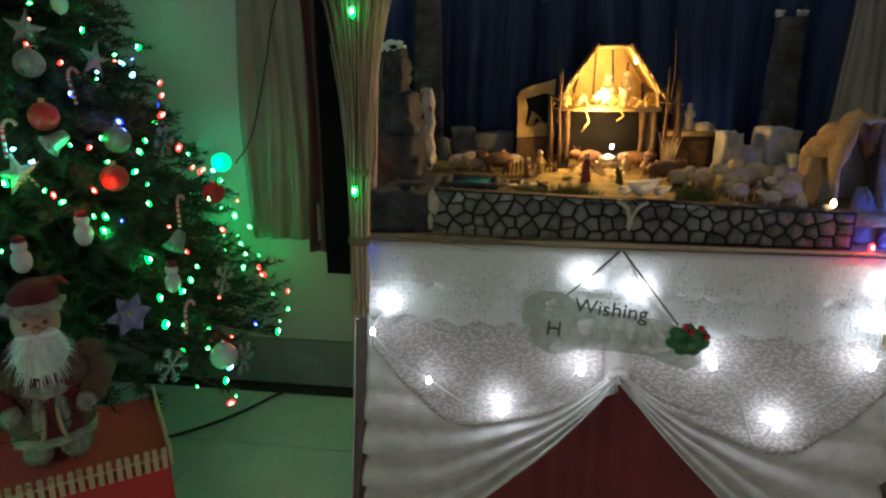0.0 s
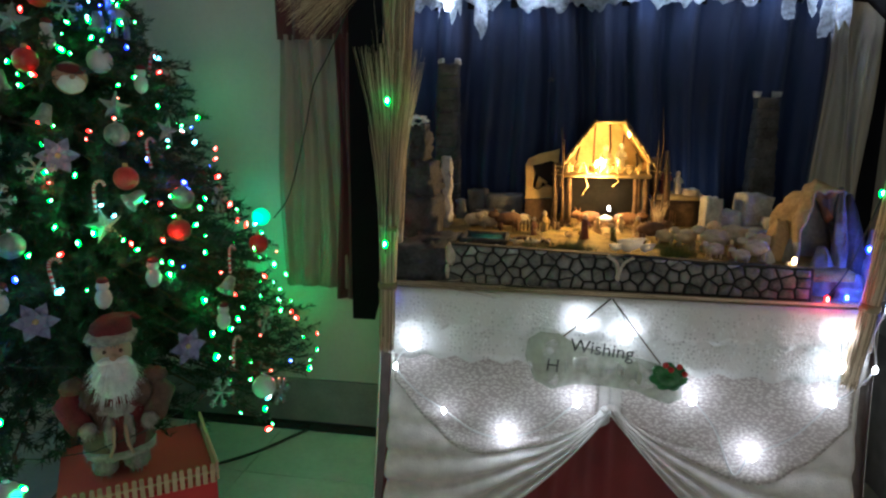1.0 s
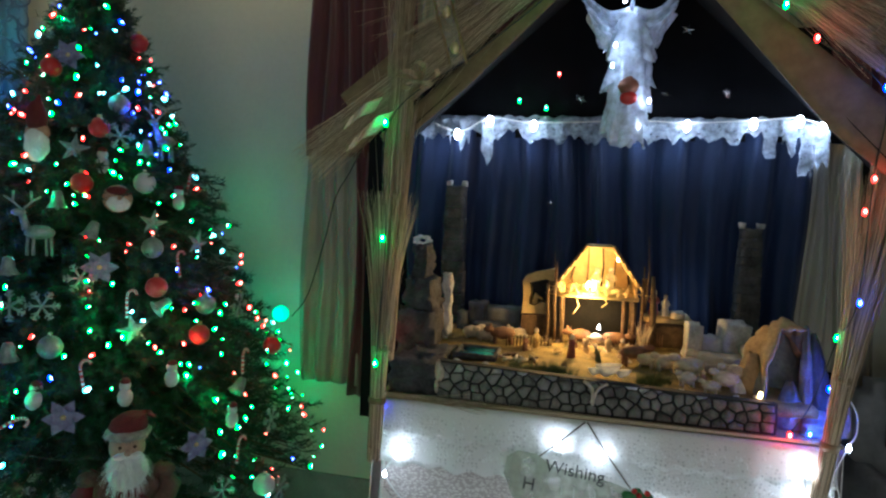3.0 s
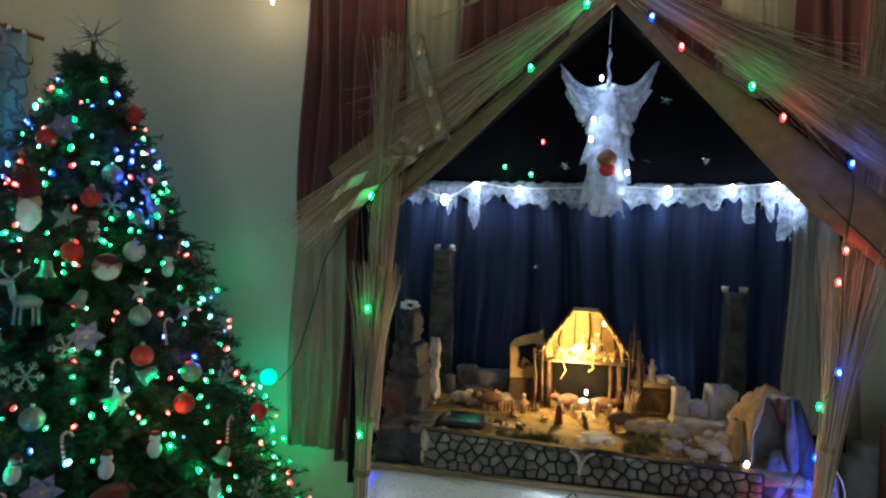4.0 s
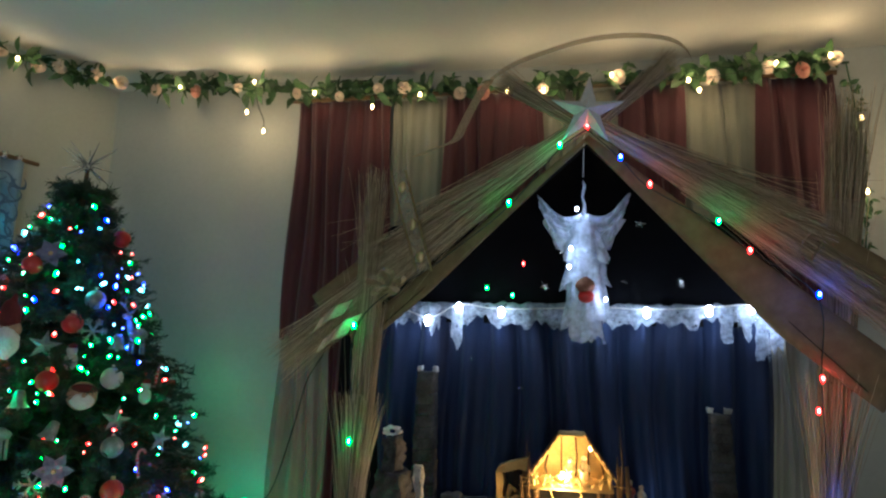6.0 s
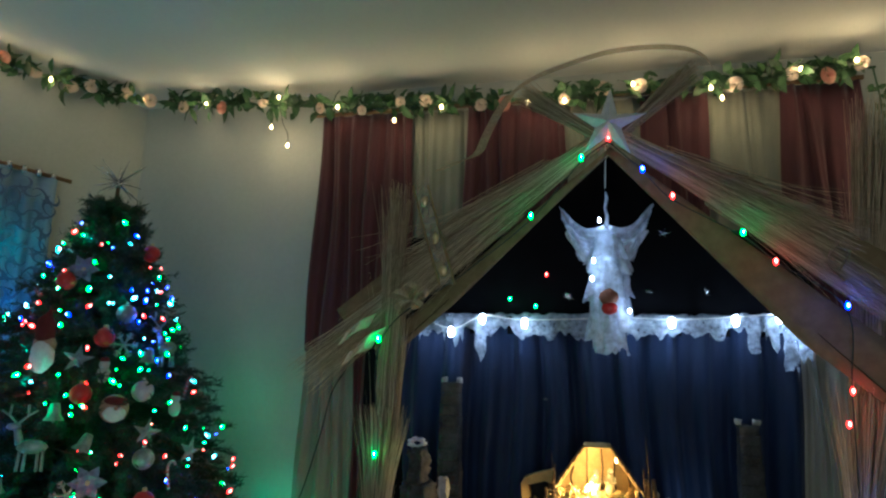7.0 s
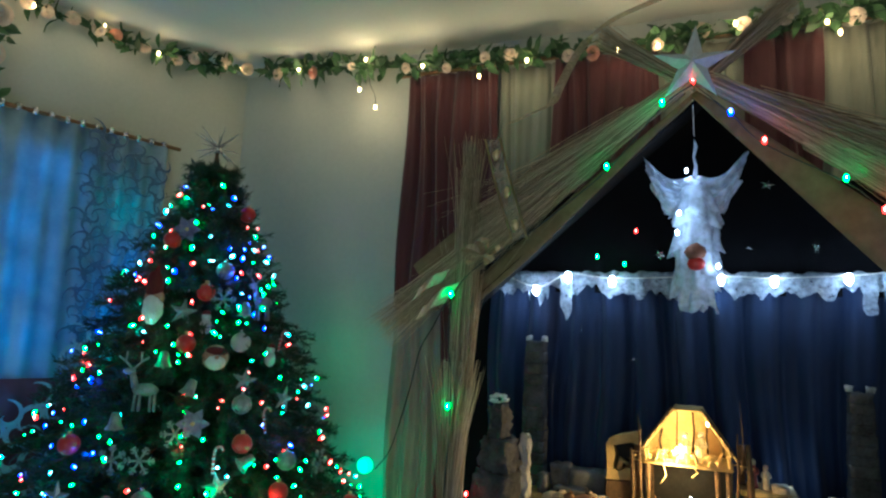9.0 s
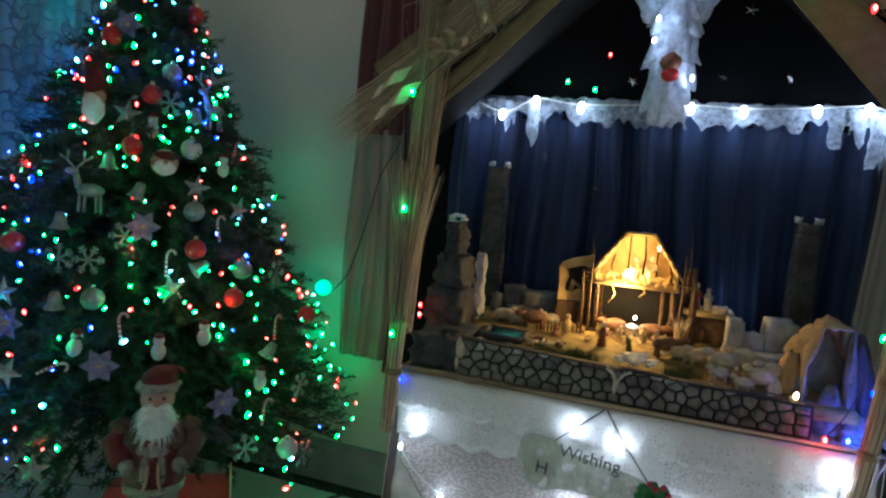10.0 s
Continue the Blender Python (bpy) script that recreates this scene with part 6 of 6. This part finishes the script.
M_PEARL = surface("pearl_white", (0.34, 0.34, 0.36), (0.52, 0.52, 0.54), 0.3, 10, 0.05)
M_FROST = surface("frosted_silver", (0.13, 0.16, 0.16), (0.34, 0.39, 0.39), 0.3, 40, 0.3, 200, metal=0.4)
bm = bmesh.new()
add_ball(bm, (0, 0, 0), 0.038, sub=3)
add_tube(bm, [(0, 0, 0.036), (0, 0, 0.048)], 0.008, 8, index=1)
BALL = shared("ball", bm, [M_PEARL, M_SILVER], True)
bm = bmesh.new()
add_ball(bm, (0, 0, 0), 0.036, sub=3, rough=0.03)
add_tube(bm, [(0, 0, 0.034), (0, 0, 0.046)], 0.008, 8, index=1)
CLEARBALL = shared("ball", bm, [M_FROST, M_SILVER], True)
bm = bmesh.new()
add_ball(bm, (0, 0, 0), 0.036, sub=3)
add_tube(bm, [(0, 0, 0.034), (0, 0, 0.046)], 0.008, 8, index=1)
REDBALL = shared("ball", bm, [M_BRIGHTRED, M_GOLD], True)
STAR5 = shared("star", star_mesh(0.055, 0.021, 0.010), [M_FROST])
bm = bmesh.new()
for k in range(6):
    a = k * math.pi / 3
    add_tube(bm, [(0, 0, 0), (0.05 * math.cos(a), 0, 0.05 * math.sin(a))], 0.004, 6)
    for t, l in ((0.55, 0.016), (0.8, 0.012)):
        for s in (-1, 1):
            p = Vector((0.05 * t * math.cos(a), 0, 0.05 * t * math.sin(a)))
            add_tube(bm, [p, p + Vector((l * math.cos(a + s * 0.9), 0, l * math.sin(a + s * 0.9)))], 0.003, 5)
FLAKE = shared("snowflake", bm, [M_FROST], True)
bm = bmesh.new()
cane = [(0, 0, -0.055), (0, 0, -0.02), (0, 0, 0.02), (0.004, 0, 0.04), (0.016, 0, 0.052), (0.030, 0, 0.048), (0.036, 0, 0.034)]
line = spline(cane, 4)
add_tube(bm, line, 0.0055, 8, caps=False)
bm.faces.ensure_lookup_table()
for k, face in enumerate(bm.faces):
    face.material_index = (k // 8) % 2
CANE = shared("candy_cane", bm, [M_PEARL, M_BRIGHTRED], True)
bm = bmesh.new()
for k in range(6):
    a = k * math.pi / 3
    d = Vector((math.cos(a), 0, math.sin(a)))
    add_leaf(bm, Vector((0, -0.004, 0)), d + Vector((0, -0.25, 0)), (0, -1, 0), 0.052, 0.034)
    d = Vector((math.cos(a + 0.5), 0, math.sin(a + 0.5)))
    add_leaf(bm, Vector((0, -0.010, 0)), d + Vector((0, -0.5, 0)), (0, -1, 0), 0.034, 0.024)
add_ball(bm, (0, -0.016, 0), 0.008, sub=1, index=1)
M_LILAC = surface("lilac_petal", (0.13, 0.13, 0.25), (0.28, 0.27, 0.42), 0.5, 30, 0.2)
FLOWER = shared("poinsettia", bm, [M_LILAC, M_GOLD])
bm = bmesh.new()
add_ball(bm, (0, 0, 0), 0.042, (1, 0.5, 1), 3, index=0)
add_ball(bm, (0, -0.012, -0.014), 0.034, (0.95, 0.5, 0.75), 3, index=1, rough=0.15)
add_ball(bm, (0, -0.010, 0.022), 0.032, (1.1, 0.6, 0.45), 3, index=2)
add_ball(bm, (0, -0.026, 0.002), 0.007, sub=2, index=0)
M_SKIN = surface("doll_face", (0.32, 0.18, 0.12), (0.46, 0.28, 0.20), 0.6, 30, 0.1)
M_BEARD = surface("white_fleece", (0.62, 0.62, 0.62), (0.85, 0.85, 0.84), 0.95, 40, 0.8, 160)
M_FELT = surface("dark_red_felt", (0.07, 0.006, 0.008), (0.16, 0.016, 0.018), 0.9, 30, 0.6, 260)
SANTAFACE = shared("face_bauble", bm, [M_SKIN, M_BEARD, M_FELT], True)
bm = bmesh.new()
add_ball(bm, (0, 0, 0.03), 0.035, (0.9, 0.6, 0.8), 3, index=0)
add_ball(bm, (0, -0.012, -0.005), 0.036, (0.9, 0.5, 1.3), 3, index=1, rough=0.2)
add_ball(bm, (0, 0.0, 0.065), 0.034, (0.8, 0.7, 1.5), 3, index=2)
add_tube(bm, [(0, 0, 0.09), (0.012, 0, 0.13)], [0.018, 0.003], 8, index=2)
GNOME = shared("gnome_bauble", bm, [M_SKIN, M_BEARD, M_FELT], True)
bm = bmesh.new()
add_ball(bm, (0, 0, -0.012), 0.020, (0.9, 0.8, 1.2), 2)
add_ball(bm, (0, 0, 0.016), 0.014, sub=2)
add_ball(bm, (0, -0.002, 0.028), 0.012, (1, 1, 0.7), 2, index=1)
SNOWMAN = shared("snowman", bm, [M_PEARL, M_FELT], True)
bm = bmesh.new()
add_ball(bm, (0, 0, 0.0), 0.026, (1.3, 0.5, 0.65), 2, rough=0.1)
for x in (-0.024, -0.012, 0.014, 0.024):
    add_tube(bm, [(x, 0, -0.005), (x * 1.1, 0, -0.055)], 0.004, 6)
add_tube(bm, [(-0.026, 0, 0.005), (-0.036, 0, 0.04)], [0.010, 0.007], 7)
add_ball(bm, (-0.044, 0, 0.045), 0.011, (1.5, 0.7, 0.8), 2)
for s in (-1, 1):
    add_tube(bm, [(-0.036, 0, 0.05), (-0.036 + s * 0.02, 0, 0.07), (-0.036 + s * 0.018, 0, 0.095)], 0.0028, 5)
    add_tube(bm, [(-0.036 + s * 0.02, 0, 0.07), (-0.036 + s * 0.038, 0, 0.082)], 0.0025, 5)
DEER = shared("reindeer", bm, [M_FROST], True)
bm = bmesh.new()
prof = [(0.03, 0.004), (0.028, 0.013), (0.012, 0.018), (-0.010, 0.021), (-0.024, 0.030), (-0.027, 0.032)]
rings = [[bm.verts.new((r * math.cos(q), r * math.sin(q), z)) for q in (2 * math.pi * k / 16 for k in range(16))] for z, r in prof]
for a, b in zip(rings, rings[1:]):
    for k in range(16):
        bm.faces.new((a[k], a[(k + 1) % 16], b[(k + 1) % 16], b[k]))
add_ball(bm, (0, 0, -0.028), 0.008, sub=1)
BELL = shared("bell", bm, [M_FROST], True)
KINDS = {
    "B": (BALL, "ornament_ball", "glossy white bauble hung on the fir", "bauble", 1.0),
    "C": (CLEARBALL, "ornament_ball", "frosted silver bauble hung on the fir", "bauble", 1.0),
    "R": (REDBALL, "ornament_ball", "glossy red bauble hung on the fir", "bauble", 1.0),
    "S": (STAR5, "ornament_star", "silver five-pointed star hung on the fir", "star ornament", 1.0),
    "F": (FLAKE, "ornament_snowflake", "frosted snowflake hung on the fir", "snowflake ornament", 1.0),
    "K": (CANE, "ornament_cane", "striped red and white candy cane on the fir", "candy cane", 0.85),
    "P": (FLOWER, "ornament_flower", "pale lilac fabric poinsettia on the fir", "flower ornament", 1.15),
    "A": (SANTAFACE, "face_bauble", "round bauble with a bearded felt face", "bauble", 1.15),
    "G": (GNOME, "ornament_gnome", "bearded felt head with a tall red hat", "hanging ornament", 1.25),
    "N": (SNOWMAN, "ornament_snowman", "tiny white snowman with a red cap", "snowman ornament", 1.3),
    "D": (DEER, "ornament_reindeer", "frosted silver reindeer hung on the fir", "reindeer ornament", 1.4),
    "L": (BELL, "ornament_bell", "small frosted silver bell on the fir", "bell ornament", 1.0),
}
HUNG = (("A", -39, 1.41, 5), ("B", -27, 1.46, 0), ("S", -27, 1.34, 10), ("C", -29, 1.27, 0), ("F", -60, 1.12, 0), ("S", -38, 1.05, -12), ("C", -57, 1.02, 0), ("D", -64, 1.31, 0), ("G", -72, 1.56, -4), ("K", -39, 1.12, 0), ("N", -59, 0.91, 10), ("N", -41, 0.90, 0), ("K", -50, 0.95, -8), ("P", -53, 0.86, 0))
HUNG += (("F", 0, 1.08, 0), ("B", -14, 0.59, 0), ("F", -10, 0.56, 12), ("S", -72, 0.83, 25), ("K", -63, 0.85, 60), ("L", -66, 1.01, 0), ("N", -44, 1.52, 0), ("D", -8, 1.60, 0), ("L", -29, 1.11, 60), ("P", -28, 0.75, 0), ("R", -78, 1.80, 0), ("R", 6, 1.93, 0), ("L", -22, 1.57, 0), ("K", -2, 1.47, 15))
HUNG += (("L", -71, 1.22, 0), ("F", -51, 1.19, 0), ("R", 10, 0.93, 0), ("N", -17, 0.79, 0), ("P", -75, 0.95, 0), ("K", -18, 0.70, 5), ("R", -84, 1.15, 0), ("P", -90, 0.70, 0), ("S", -62, 0.62, 0), ("B", -58, 0.52, 0), ("R", -45, 1.62, 0), ("P", -66, 1.84, 0), ("C", -33, 1.70, 0), ("R", -52, 1.45, 0), ("K", -8, 0.92, 0))
HUNG += (("L", -48, 1.32, 20), ("S", -56, 1.55, 8), ("F", -35, 1.60, 0), ("K", -21, 1.22, -10), ("C", -15, 1.10, 0), ("N", -30, 0.93, 0), ("F", -24, 0.62, 20), ("S", -10, 1.28, 15), ("R", -20, 1.02, 0), ("P", -46, 1.22, 0), ("L", -60, 1.40, 0), ("R", -30, 1.16, 0), ("F", -5, 0.74, 0), ("N", -12, 1.42, 0), ("S", -80, 1.02, 0), ("L", -12, 0.86, 40), ("F", -68, 1.12, 30))
for code, angle, z, roll in HUNG:
    data, name, label, category, size = KINDS[code]
    place(data, name, label, category, angle, z, roll, size)

# green bulb shining on the wall behind the fir; globe widened to hold its halo
green_lamp = thing("wall_bulb", "round green bulb glowing against the wall", "lamp")
bm = bmesh.new()
add_ball(bm, (-1.125, 2.185, 0.935), 0.036, sub=3)
part("globe", bm, glow("green_halo", (0.01, 0.72, 0.34), 1.0), green_lamp)

# ---- red box with a picket fence, and the doll on it ----
box = thing("gift_box", "red cloth-covered box with a picket edging", "box")
B0, B1 = Vector((-1.01, 0.88, 0)), Vector((-0.74, 1.09, 0))
edge = (B1 - B0).normalized()
back = Vector((-edge.y, edge.x, 0))
bm = bmesh.new()
corners = [B0, B1, B1 + back * 0.34 , B0 + back * 0.34]
low = [bm.verts.new(p + (p - (B0 + B1) / 2 - back * 0.17) * 0.06 + Vector((0, 0, 0.003))) for p in corners]
high = [bm.verts.new(p + Vector((0, 0, 0.45))) for p in corners]
for k in range(4):
    bm.faces.new((low[k], low[(k + 1) % 4], high[(k + 1) % 4], high[k]))
bm.faces.new(high)
bm.faces.new(low[::-1])
bmesh.ops.bevel(bm, geom=list(bm.edges), offset=0.006, segments=2, affect="EDGES")
part("box_body", bm, M_RED, box, smooth=False)
M_PICKET = surface("pale_wood", (0.36, 0.24, 0.13), (0.55, 0.40, 0.24), 0.7, 40, 0.3, 200, spread=0.2)
rail_bm = bmesh.new()
add_tube(rail_bm, [B0 + Vector((0, 0, 0.468)), B1 + Vector((0, 0, 0.468))], 0.003, 6)
part("fence_rail", rail_bm, M_PICKET, box)
picket = bmesh.new()
add_box(picket, (-0.0052, -0.003, 0), (0.0052, 0.003, 0.044), 0)
add_tube(picket, [(0, -0.003, 0.044), (0, 0.003, 0.044)], 0.0052, 10)
PICKET = shared("picket", picket, [M_PICKET])
yaw = math.degrees(math.atan2(edge.y, edge.x))
for k in range(20):
    ob = new("picket", PICKET)
    ob.parent = box
    ob.matrix_basis = Matrix.Translation(B0.lerp(B1, (k + 0.4) / 20) - back * 0.004 + Vector((0, 0, 0.443))) @ pose(0, 0, 0, 0, ((k * 7) % 5 - 2) * 0.8, yaw)
for k in range(16):
    ob = new("picket", PICKET)
    ob.parent = box
    ob.matrix_basis = Matrix.Translation(B1 + back * (0.012 + 0.02 * k) + Vector((0.004, 0, 0.443))) @ pose(0, 0, 0, 0, 0, yaw + 90)

doll = bmesh.new()
D_MATS = [M_FELT, M_SKIN, M_BEARD, surface("grey_fur", (0.16, 0.14, 0.12), (0.40, 0.36, 0.32), 0.95, 50, 0.9, 170), surface("brown_coat", (0.06, 0.032, 0.022), (0.14, 0.075, 0.05), 0.9, 40, 0.6, 200), M_BRIGHTRED]


def fur(bm, at, r, squash, index, count, length, seed):
    """Soft shape with a shaggy outline."""
    add_ball(bm, at, r, squash, 3, index=index, rough=0.16)
    rnd2 = random.Random(seed)
    for _ in range(count):
        d = Vector((rnd2.gauss(0, 1), rnd2.gauss(0, 1), rnd2.gauss(0, 1))).normalized()
        p = Vector(at) + Vector([c * s for c, s in zip(d * r * 0.97, squash)])
        e = p + (d * 0.7 + Vector((0, 0, -0.9))).normalized() * length
        w = d.cross(Vector((0.2, 0.1, 1))).normalized() * 0.0016
        vs = [bm.verts.new(q) for q in (p - w, p + w, e)]
        bm.faces.new(vs).material_index = index


body_prof = [(0.05, 0.060), (0.08, 0.076), (0.13, 0.080), (0.18, 0.076), (0.22, 0.066), (0.26, 0.045)]
rings = [[doll.verts.new((r * (1 + 0.05 * math.sin(5 * q + z * 40)) * math.cos(q), r * 0.8 * math.sin(q), z)) for q in (2 * math.pi * k / 24 for k in range(24))] for z, r in body_prof]
for a, b in zip(rings, rings[1:]):
    for k in range(24):
        doll.faces.new((a[k], a[(k + 1) % 24], b[(k + 1) % 24], b[k])).material_index = 0 if k in (17, 18, 19, 20) else 4
for s in (-1, 1):
    fur(doll, (s * 0.034, -0.005, 0.026), 0.030, (1, 1.25, 0.9), 3, 90, 0.012, 5 + s)
    add_tube(doll, [(s * 0.058, 0, 0.235), (s * 0.100, -0.015, 0.185), (s * 0.075, -0.060, 0.150)], [0.030, 0.032, 0.026], 12, index=0 if s < 0 else 4)
    fur(doll, (s * 0.064, -0.068, 0.145), 0.018, (1, 1, 1), 3, 90, 0.012, 15 + s)
    add_tube(doll, [(s * 0.012, -0.075, 0.145), (s * 0.015, -0.082, 0.10), (s * 0.024, -0.080, 0.075)], 0.004, 6, index=1)
fur(doll, (0, 0, 0.062), 0.080, (1, 0.85, 0.24), 3, 220, 0.014, 31)
for s in (-1, 1):
    fur(doll, (s * 0.052, -0.038, 0.205), 0.024, (1.0, 0.7, 1.4), 4, 120, 0.016, 51 + s)
    fur(doll, (s * 0.020, -0.060, 0.125), 0.016, (0.8, 0.6, 2.6), 3, 90, 0.012, 55 + s)
    fur(doll, (s * 0.085, -0.02, 0.235), 0.024, (1.2, 1.0, 0.8), 4, 60, 0.012, 58 + s)
fur(doll, (0.0, -0.02, 0.175), 0.055, (1.0, 0.9, 0.45), 3, 140, 0.014, 33)
add_ball(doll, (0, -0.008, 0.305), 0.045, (0.95, 0.92, 1.05), 3, index=1)
add_ball(doll, (0, -0.052, 0.302), 0.009, sub=2, index=1)
for s in (-1, 1):
    add_ball(doll, (s * 0.017, -0.047, 0.315), 0.0045, sub=2, index=4)
    add_ball(doll, (s * 0.016, -0.050, 0.292), 0.015, (1.4, 0.6, 0.5), 2, index=2, rough=0.2)
fur(doll, (0, -0.034, 0.248), 0.048, (1.0, 0.66, 1.25), 2, 520, 0.036, 41)
fur(doll, (0, -0.002, 0.340), 0.056, (1, 1, 0.36), 3, 260, 0.010, 43)
rings = [[doll.verts.new((r * math.cos(q) + dx, r * math.sin(q), z)) for q in (2 * math.pi * k / 20 for k in range(20))] for z, r, dx in ((0.342, 0.048, 0), (0.368, 0.044, 0.004), (0.385, 0.032, 0.014), (0.388, 0.016, 0.040), (0.372, 0.006, 0.062))]
for a, b in zip(rings, rings[1:]):
    for k in range(20):
        doll.faces.new((a[k], a[(k + 1) % 20], b[(k + 1) % 20], b[k])).material_index = 0
santa = tagged(mesh_object("santa_doll", doll, D_MATS), "bearded doll in a red hat and brown fur-trimmed coat", "doll")
santa.matrix_basis = pose(-0.985, 1.075, 0.455, 0, 0, 40) @ Matrix.Scale(1.02, 4)

# cable on the floor and up the wall
bm = bmesh.new()
add_tube(bm, spline([(-0.95, 2.18, 0.02), (-0.99, 2.16, 0.008), (-1.05, 2.05, 0.008), (-1.12, 1.95, 0.008), (-1.22, 1.85, 0.008), (-1.34, 1.76, 0.008)]), 0.006, 8)
tagged(mesh_object("cable", bm, M_INK), "black power cable lying on the tiled floor", "cable")
bm = bmesh.new()
add_tube(bm, spline([(-0.72, 2.10, 1.70), (-0.80, 2.11, 1.55), (-0.86, 2.12, 1.45), (-0.90, 2.12, 1.28), (-0.97, 2.12, 1.04), (-1.04, 2.12, 0.94)]), 0.003, 6)
tagged(mesh_object("cable", bm, M_WIRE), "thin dark cable slung along the wall", "cable")

# ---- armchair beside the table ----
armchair = thing("armchair", "grey armchair with dark piping and a brown cushion", "armchair")
M_GREYCLOTH = surface("grey_upholstery", (0.16, 0.16, 0.16), (0.26, 0.26, 0.26), 0.9, 20, 0.4, 250)
for nm, lo, hi, m in (("seat", (1.05, 1.45, 0.22), (1.75, 2.05, 0.44), M_GREYCLOTH), ("backrest", (1.05, 1.90, 0.44), (1.75, 2.10, 0.92), M_GREYCLOTH), ("armrest", (1.0, 1.45, 0.22), (1.14, 2.08, 0.66), M_GREYCLOTH), ("armrest", (1.66, 1.45, 0.22), (1.80, 2.08, 0.66), M_GREYCLOTH), ("cushion", (1.10, 1.78, 0.70), (1.55, 1.91, 1.06), surface("brown_cushion", (0.10, 0.03, 0.015), (0.20, 0.07, 0.035), 0.8, 20, 0.4))):
    bm = bmesh.new()
    add_box(bm, lo, hi, 0.045)
    part(nm, bm, m, armchair)
for x in (1.08, 1.72):
    for y in (1.52, 2.0):
        bm = bmesh.new()
        add_tube(bm, [(x, y, 0.0), (x, y, 0.24)], [0.018, 0.026], 10)
        part("leg", bm, M_WOOD, armchair)

# ---- floor tiles ----
tile = bmesh.new()
add_box(tile, (0.002, 0.002, -0.012), (0.598, 0.598, 0.0), 0.0015)
TILE = shared("tile", tile, [M_TILE])
for i in range(-5, 4):
    for j in range(-5, 4):
        ob = new("tile", TILE)
        ob.parent = floor
        ob.location = (0.6 * i + 0.12, 0.6 * j + 0.05, 0)
